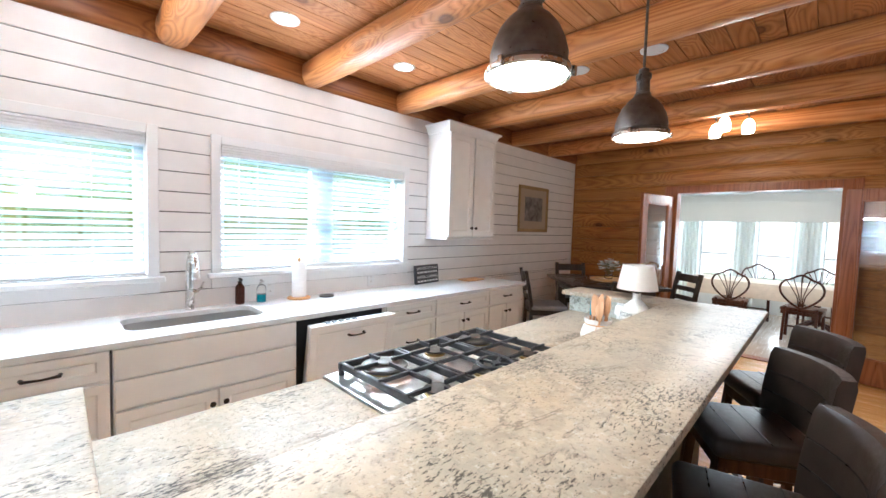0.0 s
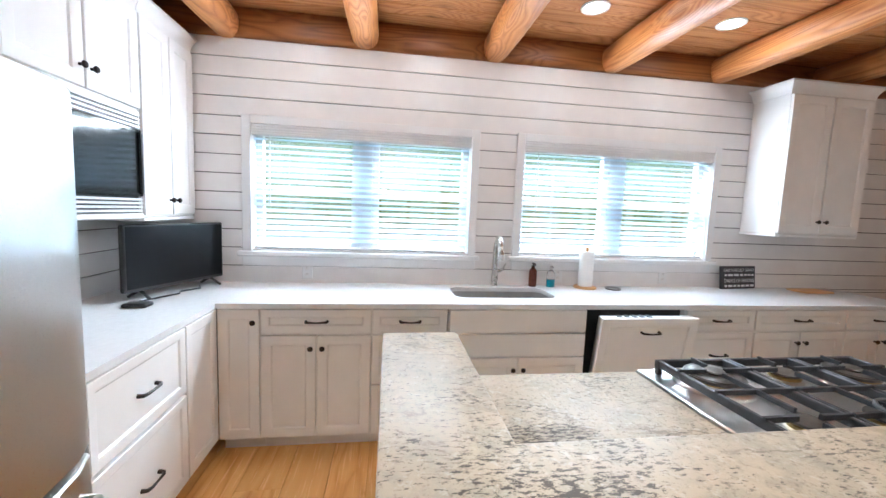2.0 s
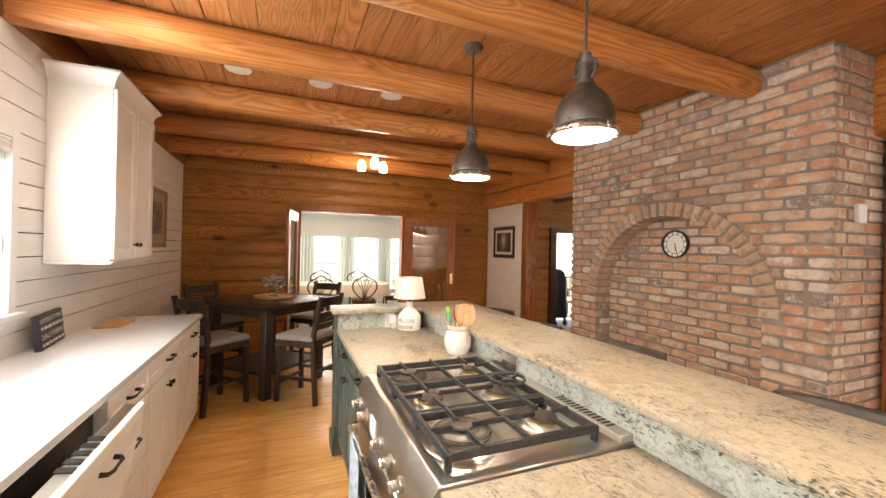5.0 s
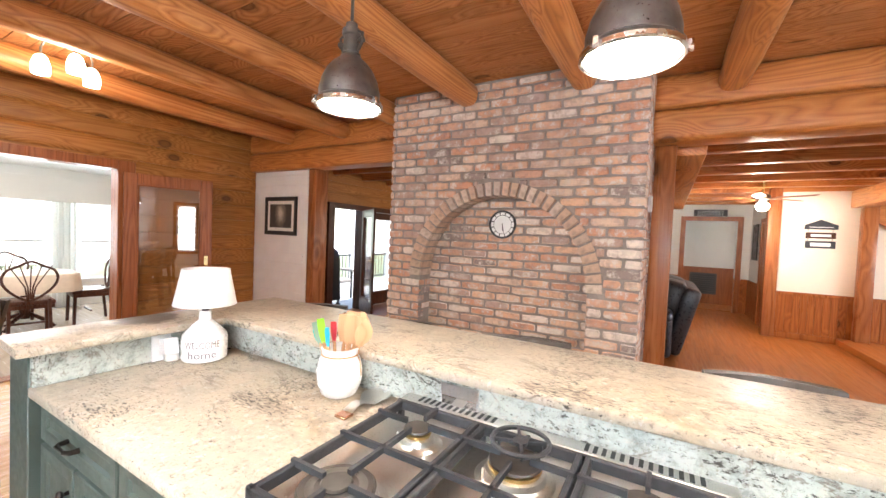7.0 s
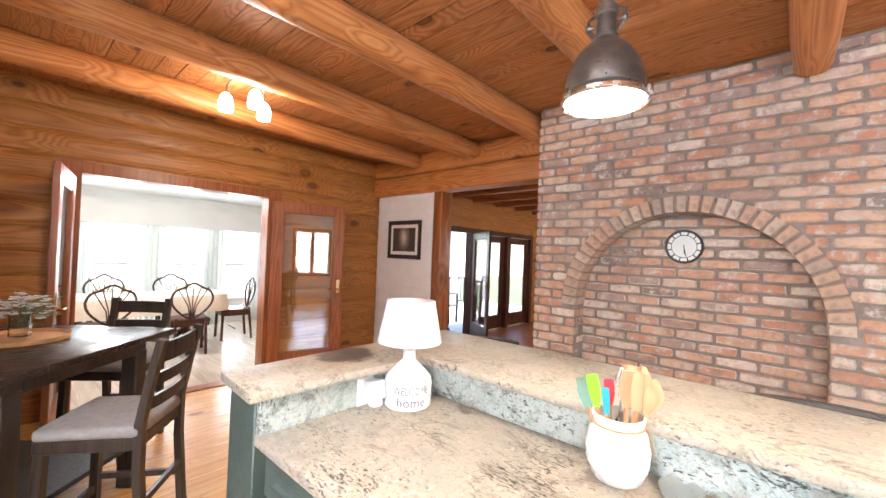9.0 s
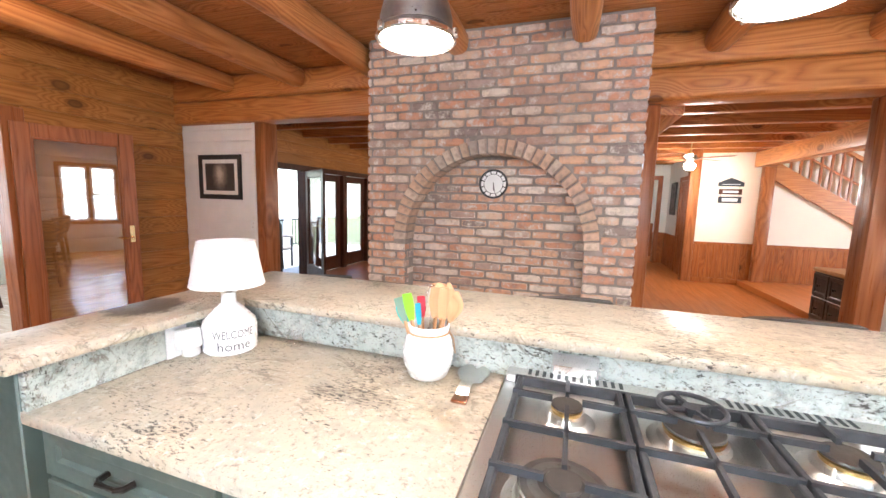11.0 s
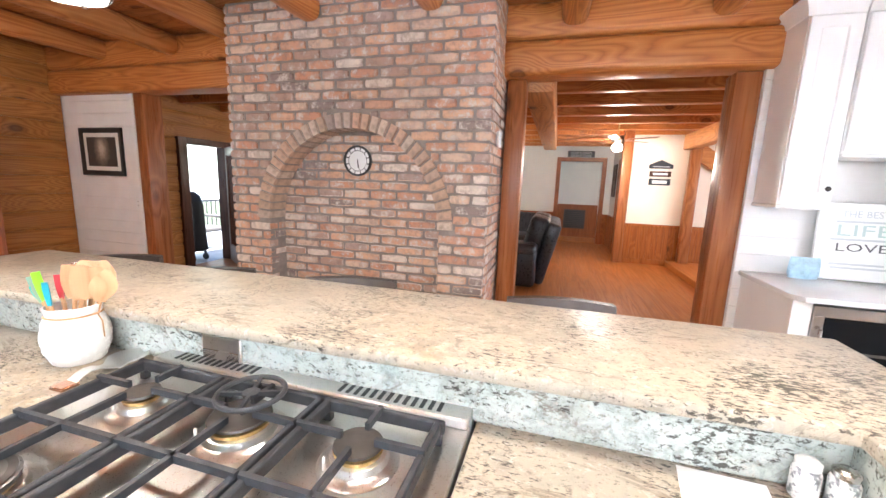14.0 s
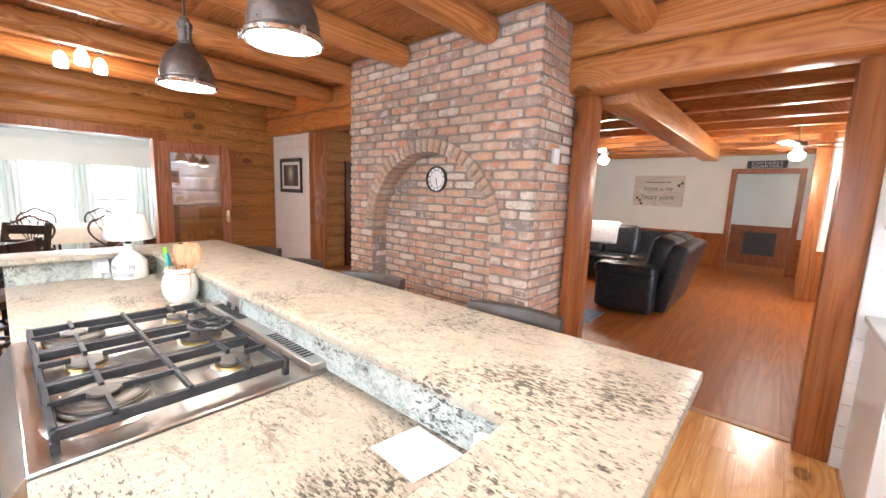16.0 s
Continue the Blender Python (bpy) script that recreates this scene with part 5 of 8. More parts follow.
part("board", box(B(), 1.40, 1.68, -1.78, -1.42, 1.40, 1.675, 0.003), "cabinet", shelf)

# ---- island ----
IX0, IX1 = -1.335, -0.685
t = thing("island", "dark sage green kitchen island with panelled end posts", "kitchen island", (-0.95, 1.25, 0))
bm = B()
box(bm, -1.29, -0.50, 1.665, 2.74, 0.09, CT - 0.031)
box(bm, -1.29, -0.50, -0.11, 0.725, 0.09, CT - 0.031)
box(bm, -0.66, -0.50, 0.725, 1.665, 0.0, CT - 0.031)
box(bm, -1.22, -0.52, 1.665, 2.66, 0.0, 0.09)
box(bm, -1.22, -0.52, -0.07, 0.725, 0.0, 0.09)
part("body", bm, "green_paint", t)
bm = B()
box(bm, -0.66, -0.50, -0.11, 2.93, CT - 0.03, 1.028)
box(bm, -1.31, -0.66, 2.745, 2.93, CT - 0.03, 1.028)
box(bm, -1.31, -0.66, -0.13, 0.03, CT - 0.03, 1.028)
part("knee_wall", bm, "green_paint", t)
for y0, y1 in ((2.746, 2.94), (-0.14, 0.02)):
    bm = B()
    box(bm, -1.335, -1.20, y0, y1, 0.0, 1.028, 0.004)
    box(bm, -1.35, -1.185, y0 - 0.012, y1 + 0.012, 0.0, 0.12, 0.004)
    part("end_post", bm, "green_paint", t)
bm = B()
box(bm, -1.20, -0.5, 2.74, 2.93, 0.0, CT - 0.03)
part("end_panel", bm, "green_paint", t)
F = facing("W", -1.29)
for lay in ([(1.675, 2.13, 0.735, 0.87, "drawer"), (1.675, 2.13, 0.42, 0.725, "drawer"), (1.675, 2.13, 0.11, 0.41, "drawer"), (2.14, 2.72, 0.735, 0.87, "drawer"), (2.14, 2.43, 0.11, 0.725, "door"), (2.435, 2.72, 0.11, 0.725, "door"), (0.03, 0.715, 0.735, 0.87, "drawer"), (0.03, 0.37, 0.11, 0.725, "door"), (0.375, 0.715, 0.11, 0.725, "door")]):
    a, b, c, d, what = lay
    ob = part(what, shaker(B(), F, a + 0.004, b - 0.004, c + 0.003, d - 0.003, 0.045), "green_paint", t)
    if what == "drawer":
        pull(ob, F, (a + b) / 2, (c + d) / 2, 0.09)
    else:
        knob(ob, F, b - 0.03 if a in (2.14, 0.03) else a + 0.03, d - 0.08)
Fs = facing("S", -0.14)
part("side_panel", shaker(B(), Fs, -1.19, -0.52, 0.12, 0.98, 0.07, 0.015), "green_paint", t)

solid("island_worktop", outline_slab(B(), [(IX0, 1.655), (-0.662, 1.655), (-0.662, 2.744), (IX0, 2.744)], CT - 0.032, CT, None, 0.004), "granite", "speckled cream and grey granite worktop beside the range", "worktop", "island granite", at=(-1.0, 2.2, CT - 0.032))
solid("island_worktop", outline_slab(B(), [(IX0, 0.03), (-0.662, 0.03), (-0.662, 0.733), (IX0, 0.733)], CT - 0.032, CT, None, 0.004), "granite_south", "speckled cream and grey granite worktop beside the range", "worktop", "island granite", at=(-1.0, 0.4, CT - 0.032))
t = thing("backsplash", "low pale granite upstand between worktop and raised bar", "backsplash", (-0.67, 1.3, CT))
for x0, x1, y0, y1 in ((-0.682, -0.661, 0.05, 2.72), (IX0 + 0.004, -0.682, 2.72, 2.742), (IX0 + 0.01, -0.682, 0.03, 0.052)):
    part("slab", box(B(), x0, x1, y0, y1, CT + 0.001, 1.029, 0.0015), "granite_upstand", t)
bar = [(-1.352, -0.185), (-0.19, -0.185), (-0.215, 2.985), (-1.365, 2.955), (-1.378, 2.685), (-0.712, 2.665), (-0.712, 0.062), (-1.352, 0.066)]
solid("raised_bar_top", outline_slab(B(), bar, 1.03, 1.062, None, 0.006), "granite_bar", "polished granite raised bar top round three sides of the island", "bar top", at=(-0.7, 1.3, 1.03))

# range
t = thing("gas_range", "stainless steel six burner gas range with black iron grates", "range", (-0.98, 1.194, 0))
RX0, RX1, RY0, RY1, RT = -1.315, -0.662, 0.738, 1.650, 0.922
bm = B()
box(bm, RX0 + 0.03, -0.67, RY0 + 0.002, RY1 - 0.002, 0.10, RT - 0.012)
part("body", bm, "steel", t)
bm = B()
box(bm, RX0 - 0.02, RX1, RY0, RY1, RT - 0.012, RT, 0.004)
part("hob_plate", bm, "steel", t, "brushed steel cooktop")
bm = B()
box(bm, -0.735, RX1 - 0.001, RY0 + 0.005, RY1 - 0.005, RT + 0.0005, RT + 0.026, 0.004)
v = part("rear_vent", bm, "steel", t, "slotted steel vent strip")
for a, n in ((RY0 + 0.07, 13), (RY1 - 0.33, 13)):
    for i in range(n):
        part("vent_slot", box(B(), -0.722, -0.685, a + i * 0.021, a + i * 0.021 + 0.010, RT + 0.0262, RT + 0.0275), "black_plastic", v)
bm = B()
loft(bm, [[(RX0 - 0.02, y, RT - 0.002), (RX0 - 0.055, y, RT - 0.05), (RX0 - 0.055, y, 0.77), (RX0 + 0.03, y, 0.77), (RX0 + 0.03, y, RT - 0.002)] for y in (RY0 + 0.002, RY1 - 0.002)])
cp = part("control_panel", bm, "steel", t)
F = facing("W", RX0 - 0.055)
for i in range(7):
    u = RY0 + 0.075 + i * 0.127
    if i == 4:
        part("timer", fbox(B(), F, u - 0.035, u + 0.035, 0.79, 0.86, 0.0, 0.008, 0.002), "trim_white", cp, "small pale clock face")
        continue
    bm = B()
    loft(bm, [[F(u + r * math.cos(k * math.tau / 14), 0.822 + r * math.sin(k * math.tau / 14), h) for k in range(14)] for r, h in ((0.024, 0), (0.024, 0.008), (0.016, 0.012), (0.016, 0.03), (0.019, 0.036), (0.014, 0.042))])
    part("control_knob", bm, "chrome", cp, "polished metal knob")
bm = B()
fbox(bm, F, RY0 + 0.01, RY1 - 0.01, 0.22, 0.755, -0.03, 0.004, 0.004)
od = part("oven_door", bm, "steel", t)
part("oven_window", fbox(B(), F, RY0 + 0.14, RY1 - 0.14, 0.33, 0.62, 0.0042, 0.008), "screen", od, "dark oven glass")
bm = B()
tube(bm, [F(RY0 + 0.06, 0.715, 0.0), F(RY0 + 0.06, 0.715, 0.045), F(RY1 - 0.06, 0.715, 0.045), F(RY1 - 0.06, 0.715, 0.0)], 0.012, 10)
part("handle", bm, "chrome", od)
part("bottom_drawer", fbox(B(), F, RY0 + 0.01, RY1 - 0.01, 0.10, 0.21, -0.03, 0.004, 0.004), "steel", t)
bm = B()
for y in (RY0 + 0.06, RY1 - 0.06):
    for x in (RX0 + 0.06, RX1 - 0.06):
        lathe(bm, [(0.02, 0.0), (0.02, 0.10)], (x, y, 0), 12)
part("feet", bm, "black_plastic", t)
gw = (RY1 - RY0 - 0.09) / 3
BURN = [(0, 0, 0.085), (0, 1, 0.045), (1, 0, 0.045), (1, 1, 0.06), (2, 0, 0.075), (2, 1, 0.035)]
for col, row, r in BURN:
    y = RY0 + 0.045 + gw * (col + 0.5)
    x = (-1.19, -0.893)[row]
    bm = B()
    lathe(bm, [(r + 0.034, RT + 0.0008), (r + 0.030, RT + 0.005), (r + 0.014, RT + 0.010), (r + 0.009, RT + 0.022), (r + 0.002, RT + 0.024)], (x, y, 0), 28)
    bu = part("burner", bm, "steel", t, "flared steel burner base")
    part("flame_ring", lathe(B(), [(r + 0.001, RT + 0.0242), (r + 0.003, RT + 0.033), (r - 0.003, RT + 0.036)], (x, y, 0), 28), "brass", bu, "brass flame ring")
    part("burner_cap", lathe(B(), [(r - 0.001, RT + 0.0362), (r + 0.003, RT + 0.039), (r + 0.001, RT + 0.044), (r * 0.5, RT + 0.0455)], (x, y, 0), 28), "burner_cap", bu, "dark metal burner cap")
    if r > 0.07:
        part("outer_ring", lathe(B(), [(r + 0.004, RT + 0.030), (r + 0.006, RT + 0.040), (r - 0.018, RT + 0.0462), (r - 0.03, RT + 0.0458)], (x, y, 0), 28, cap=False), "pewter", bu, "wide dull ring of the wok burner")
        part("centre_cap", lathe(B(), [(0.032, RT + 0.0457), (0.034, RT + 0.050), (0.030, RT + 0.054), (0.01, RT + 0.055)], (x, y, 0), 20), "burner_cap", bu)
    part("igniter", lathe(B(), [(0.003, RT + 0.002), (0.003, RT + 0.034), (0.001, RT + 0.036)], (x - r * 0.75 - 0.012, y + r * 0.75 + 0.012, 0), 8), "ceramic", bu, "small white igniter pin")
GZ = RT + 0.058
for col in range(3):
    a, b = RY0 + 0.045 + gw * col + 0.003, RY0 + 0.045 + gw * (col + 1) - 0.003
    x0, x1 = -1.29, -0.792
    bm = B()
    w = 0.015
    for p, q in (((x0, a), (x1, a)), ((x0, b), (x1, b)), ((x0, a), (x0, b)), ((x1, a), (x1, b))):
        ax, bx = min(p[0], q[0]) - w / 2, max(p[0], q[0]) + w / 2
        ay, by = min(p[1], q[1]) - w / 2, max(p[1], q[1]) + w / 2
        box(bm, ax, bx, ay + w / 2 if p[1] == q[1] == a else ay - (w / 2 if p[1] == q[1] == b else 0), by + w / 2 if p[1] == q[1] == a else by - (w / 2 if p[1] == q[1] == b else 0), GZ - 0.034, GZ - 0.006, 0.003)
    gr = part("grate", bm, "black_iron", t, "black cast iron grate")
    m = (a + b) / 2
    xm = (x0 + x1) / 2
    bars = [((xm, a), (xm, b))]
    for xc in (-1.19, -0.893):
        bars += [((xc, a), (xc, m - 0.035)), ((xc, m + 0.035), (xc, b))]
        lo_, hi_ = (x0, xm) if xc < xm else (xm, x1)
        bars += [((lo_, m), (xc - 0.035, m)), ((xc + 0.035, m), (hi_, m))]
    for p, q in bars:
        bm = B()
        sweep_rect(bm, [(p[0], p[1], GZ - 0.006), (q[0], q[1], GZ - 0.006)], 0.010, 0.015)
        part("grate_bar", bm, "black_iron", gr)
    for x in (x0, x1):
        for y in (a + 0.006, b - 0.006):
            part("grate_foot", box(B(), x - 0.008, x + 0.008, y - 0.008, y + 0.008, RT + 0.0005, GZ - 0.02), "black_iron", gr)
bm = B()
yc, xc = RY0 + 0.045 + gw * 1.5, -0.86
pts = [(xc + 0.068 * math.cos(k * math.tau / 28), yc + 0.068 * math.sin(k * math.tau / 28), GZ + 0.016) for k in range(29)]
tube(bm, pts, 0.006, 8)
for k in range(4):
    aa = k * math.pi / 2 + 0.4
    sweep_rect(bm, [(xc + 0.015 * math.cos(aa), yc + 0.015 * math.sin(aa), GZ + 0.014), (xc + 0.066 * math.cos(aa), yc + 0.066 * math.sin(aa), GZ + 0.016)], 0.007, 0.008)
    sweep_rect(bm, [(xc + 0.05 * math.cos(aa), yc + 0.05 * math.sin(aa), GZ + 0.012), (xc + 0.051 * math.cos(aa), yc + 0.051 * math.sin(aa), GZ - 0.004)], 0.006, 0.006, (0, 1, 0.01))
lathe(bm, [(0.018, GZ + 0.010), (0.018, GZ + 0.018)], (xc, yc, 0), 16)
solid("wok_ring", bm, "black_iron", "round black iron wok ring resting on a grate", "wok ring", at=(xc, yc, GZ))
tw = thing("kitchen_towel", "blue and white towel hanging on the oven handle", "towel", (-1.43, 1.40, 0.3))
bm = B()
pr = []
for k in range(13):
    u = 1.30 + 0.2 * k / 12
    n = 0.0 + 0.006 * math.sin(k * 1.3)
    pr.append((u, n))
xh = RX0 - 0.055 - 0.045
loft(bm, [[(xh - 0.014 + n, u, 0.36) for u, n in pr], [(xh - 0.015 + n * 0.5, u, 0.55) for u, n in pr], [(xh - 0.014, u, 0.715) for u, n in pr], [(xh, u, 0.731) for u, n in pr], [(xh + 0.014, u, 0.715) for u, n in pr], [(xh + 0.016 - n * 0.4, u, 0.55) for u, n in pr], [(xh + 0.018, u, 0.45) for u, n in pr]], cap=False, closed=False)
part("cloth", bm, "towel", tw)

# ---- lights that hang or sit in the ceiling ----
def pendant(x, y):
    t = thing("pendant_lamp", "aged pewter dome pendant lamp on a rod, switched on", "pendant lamp", (x, y, CEIL), "island pendants")
    c = (x, y, 0)
    part("canopy", lathe(B(), [(0.06, CEIL - 0.001), (0.062, CEIL - 0.012), (0.05, CEIL - 0.03), (0.012, CEIL - 0.036)], c, 24), "pewter", t)
    part("rod", tube(B(), [(x, y, CEIL - 0.034), (x, y, 2.25)], 0.0065, 8), "pewter", t)
    bm = B()
    lathe(bm, [(0.010, 2.275), (0.022, 2.268), (0.022, 2.25), (0.034, 2.245), (0.034, 2.225), (0.028, 2.22), (0.030, 2.16), (0.036, 2.155), (0.036, 2.145)], c, 24)
    part("socket_housing", bm, "pewter", t)
    for s in (-1, 1):
        bm = B()
        tube(bm, [(x, y + s * 0.034, 2.235), (x, y + s * 0.055, 2.225), (x, y + s * 0.052, 2.19), (x, y + s * 0.036, 2.165)], 0.006, 6)
        part("yoke", bm, "pewter", t)
        part("wing_screw", lathe(B(), [(0.004, s * 0.034), (0.011, s * 0.052), (0.011, s * 0.060), (0.003, s * 0.064)], (x, y, 2.20), 10, "y"), "pewter", t)
    dome = [(0.036, 2.147), (0.046, 2.135), (0.066, 2.118), (0.088, 2.09), (0.104, 2.055), (0.114, 2.015), (0.113, 1.985), (0.122, 1.978), (0.125, 1.966), (0.120, 1.962), (0.111, 1.978), (0.108, 2.02), (0.085, 2.085), (0.040, 2.135)]
    sh = part("shade", lathe(B(), dome, c, 32, cap=False), "pewter", t)
    part("rim", lathe(B(), [(0.120, 1.962), (0.127, 1.968), (0.1275, 1.956), (0.121, 1.951)], c, 32, cap=False), "chrome", sh, "bright metal rim")
    for k in range(3):
        a = k * math.tau / 3 + 0.5
        bm = B()
        box(bm, x + 0.130 * math.cos(a) - 0.007, x + 0.130 * math.cos(a) + 0.007, y + 0.130 * math.sin(a) - 0.007, y + 0.130 * math.sin(a) + 0.007, 1.950, 1.978, 0.002)
        part("rim_latch", bm, "chrome", sh)
    part("diffuser", lathe(B(), [(0.112, 1.962), (0.113, 1.957), (0.07, 1.950), (0.01, 1.948)], c, 32), "lamp_glow", t, "glowing frosted glass")
    lamp("pendant_light", "AREA", (x, y, 1.943), PEND_W, WARM, 0.2)


for y in (0.05, 1.02, 1.99):
    pendant(-0.655, y)


def downlight(x, y, lit=True):
    t = thing("recessed_light", "white recessed ceiling light, %s" % ("switched on" if lit else "switched off"), "ceiling light", (x, y, CEIL), "recessed lights")
    part("trim_ring", lathe(B(), [(0.062, CEIL + 0.001), (0.088, CEIL - 0.001), (0.086, CEIL - 0.007), (0.066, CEIL - 0.005)], (x, y, 0), 28, cap=False), "trim_white", t)
    part("lens", lathe(B(), [(0.066, CEIL - 0.004), (0.03, CEIL - 0.006)], (x, y, 0), 28), "can_glow" if lit else "trim_white", t, "glowing lens" if lit else "")
    if lit:
        lamp("downlight", "AREA", (x, y, CEIL - 0.012), CAN_W, SOFTWHITE, 0.12)


for y in (-0.80, 0.11, 1.06, 2.01):
    downlight(-2.46, y)
for x in (-2.03, -1.47, -0.92):
    downlight(x, 2.95, False)

LIX, LIY = -0.72, 4.53
t = thing("ceiling_light", "small ceiling light with three frosted glass shades, switched on", "ceiling light", (LIX, LIY, CEIL))
part("plate", lathe(B(), [(0.075, CEIL - 0.001), (0.075, CEIL - 0.016), (0.02, CEIL - 0.028)], (LIX, LIY, 0), 24), "pewter", t)
for cx, cy in ((-0.845, 4.63), (-0.735, 4.39), (-0.585, 4.60)):
    bm = B()
    tube(bm, [(LIX, LIY, CEIL - 0.02), ((LIX + cx) / 2, (LIY + cy) / 2, CEIL - 0.045), (cx * 0.9 + LIX * 0.1, cy * 0.9 + LIY * 0.1, CEIL - 0.085), (cx, cy, CEIL - 0.12), (cx, cy, CEIL - 0.185)], 0.007, 8)
    arm = part("arm", bm, "pewter", t)
    part("glass_shade", lathe(B(), [(0.018, CEIL - 0.175), (0.034, CEIL - 0.192), (0.047, CEIL - 0.235), (0.049, CEIL - 0.27), (0.044, CEIL - 0.302), (0.012, CEIL - 0.31)], (cx, cy, 0), 20), "bulb_glow", arm, "glowing frosted glass shade")
lamp("ceiling_glow", "POINT", (LIX, LIY, 2.42), FLUSH_W, WARM, 0.08)


# ---- things on the window worktop ----
t = thing("television", "small black flat-screen television on two feet", "television", (-2.72, -1.50, CT))
bm = B()
box(bm, -0.335, 0.335, -0.018, 0.018, 0.045, 0.42, 0.006)
m4 = pose(-2.66, -1.46, CT, 0, 0, 158)
part("casing", moved(bm, m4), "black_plastic", t)
part("screen", moved(box(B(), -0.322, 0.322, -0.0205, -0.0185, 0.065, 0.408), m4), "screen", t, "dark glossy screen")
for s in (-1, 1):
    bm = B()
    tube(bm, [(s * 0.24, 0, 0.05), (s * 0.245, -0.08, 0.006)], 0.008, 6)
    tube(bm, [(s * 0.24, 0, 0.05), (s * 0.245, 0.08, 0.006)], 0.008, 6)
    part("foot", moved(bm, m4), "black_plastic", t)
bm = B()
tube(bm, [(-2.35, -1.50, CT + 0.006), (-2.45, -1.46, CT + 0.006), (-2.55, -1.40, CT + 0.008), (-2.62, -1.43, CT + 0.006), (-2.72, -1.36, CT + 0.007), (-2.80, -1.40, CT + 0.006)], 0.005, 6)
solid("power_cable", bm, "black_plastic", "black cable lying on the white worktop", "cable", at=(-2.55, -1.42, CT))
solid("remote_control", box(B(), -2.30, -2.22, -1.52, -1.40, CT, CT + 0.022, 0.01, 3), "black_plastic", "small black remote control on the worktop", "remote", at=(-2.26, -1.46, CT))


def outlet(F, u, v, n=0.0, group="wall outlets"):
    t = thing("outlet", "white double wall outlet", "outlet", F(u, v, n), group)
    part("cover_plate", rect_rings(B(), F, u - 0.036, u + 0.036, v - 0.058, v + 0.058, [(0, n), (0, n + 0.003), (0.003, n + 0.006), (0.02, n + 0.006)]), "trim_white", t)
    for dv in (-0.022, 0.022):
        s = part("socket", fbox(B(), F, u - 0.016, u + 0.016, v + dv - 0.014, v + dv + 0.014, n + 0.006, n + 0.008, 0.001), "white_paint", t)
        for du in (-0.006, 0.006):
            part("slot", fbox(B(), F, u + du - 0.0012, u + du + 0.0012, v + dv - 0.004, v + dv + 0.006, n + 0.0081, n + 0.0086), "black_plastic", s)


FW = facing("E", WX)
outlet(FW, -0.75, 1.0)
outlet(FW, 1.17, 1.0)
outlet(FW, 2.09, 1.0)
outlet(facing("W", EX), 5.0, 1.11)


def bottle(name, x, y, mat, label, r, h, liquid=None):
    t = thing(name, label, "soap bottle", (x, y, CT), "soap bottles by the sink")
    z = CT
    part("body", lathe(B(), [(r * 0.9, z), (r, z + 0.006), (r, z + h * 0.62), (r * 0.85, z + h * 0.7), (r * 0.42, z + h * 0.78), (r * 0.42, z + h * 0.84)], (x, y, 0), 20), mat, t)
    if liquid:
        part("liquid", lathe(B(), [(r * 1.004, z + 0.001), (r * 1.004, z + h * 0.36), (r * 0.3, z + h * 0.361)], (x, y, 0), 20), liquid, t, "teal liquid soap")
    bm = B()
    lathe(bm, [(r * 0.46, z + h * 0.83), (r * 0.46, z + h * 0.88), (0.005, z + h * 0.885), (0.005, z + h * 0.95)], (x, y, 0), 14)
    tube(bm, [(x - 0.012, y, z + h * 0.965), (x + 0.03, y, z + h * 0.97), (x + 0.04, y, z + h * 0.94)], 0.007, 8)
    part("pump", bm, "bronze" if mat == "amber" else "chrome", t)


bottle("soap_dispenser", -2.932, 0.948, "amber", "brown glass pump soap bottle beside the sink", 0.031, 0.185)
bottle("soap_dispenser", -2.920, 1.09, "clear", "clear pump bottle half full of teal soap", 0.032, 0.165, "teal")
t = thing("paper_towel_holder", "roll of white paper towel on a wooden base", "paper towel", (-2.890, 1.362, CT))
part("base", lathe(B(), [(0.085, CT), (0.085, CT + 0.012), (0.078, CT + 0.016)], (-2.890, 1.362, 0), 28), "board_wood", t, "round wooden base")
part("roll", lathe(B(), [(0.052, CT + 0.017), (0.054, CT + 0.02), (0.054, CT + 0.285), (0.052, CT + 0.288), (0.022, CT + 0.288)], (-2.890, 1.362, 0), 28), "paper", t)
part("spindle", lathe(B(), [(0.012, CT + 0.286), (0.012, CT + 0.305), (0.016, CT + 0.31), (0.010, CT + 0.322)], (-2.890, 1.362, 0), 14), "board_wood", t)
bm = B()
lathe(bm, [(0.055, CT), (0.06, CT + 0.005), (0.058, CT + 0.012), (0.045, CT + 0.006), (0.01, CT + 0.005)], (-2.84, 1.57, 0), 20)
solid("trinket_dish", bm, "pewter", "small dark metal dish beside the paper towel", "dish", at=(-2.84, 1.57, CT))

t = thing("slogan_block", "black wooden block sign with white words about the lake", "sign", (-2.94, 2.755, CT))
m5 = pose(-2.925, 2.755, CT, 0, -6, 8)
part("board", moved(box(B(), -0.014, 0.014, -0.185, 0.185, 0.0, 0.19, 0.003), m5), "sign_black", t)
G = lambda u, v, n: m5 @ Vector((0.0145 + n, u, v))
lettering(t, "LAKE FORECAST: SUNNY", G, 0, 0.145, 0.0006, 0.036, "white_ink", 0.335, "white printed words")
lettering(t, "CHANCE OF DRINKING", G, 0, 0.055, 0.0006, 0.042, "white_ink", 0.335, "white printed words")
for v in (0.108, 0.018):
    bm = B()
    u = -0.16
    rr = random.Random(int(v * 1000))
    while u < 0.14:
        w = rr.uniform(0.02, 0.06)
        b = [G(u, v, 0.0006), G(min(u + w, 0.165), v, 0.0006), G(min(u + w, 0.165), v + 0.016, 0.0006), G(u, v + 0.016, 0.0006)]
        bm.faces.new([bm.verts.new(p) for p in b])
        u += w + 0.012
    part("small_print", bm, "white_ink", t, "unreadable line of small print")
bm = B()
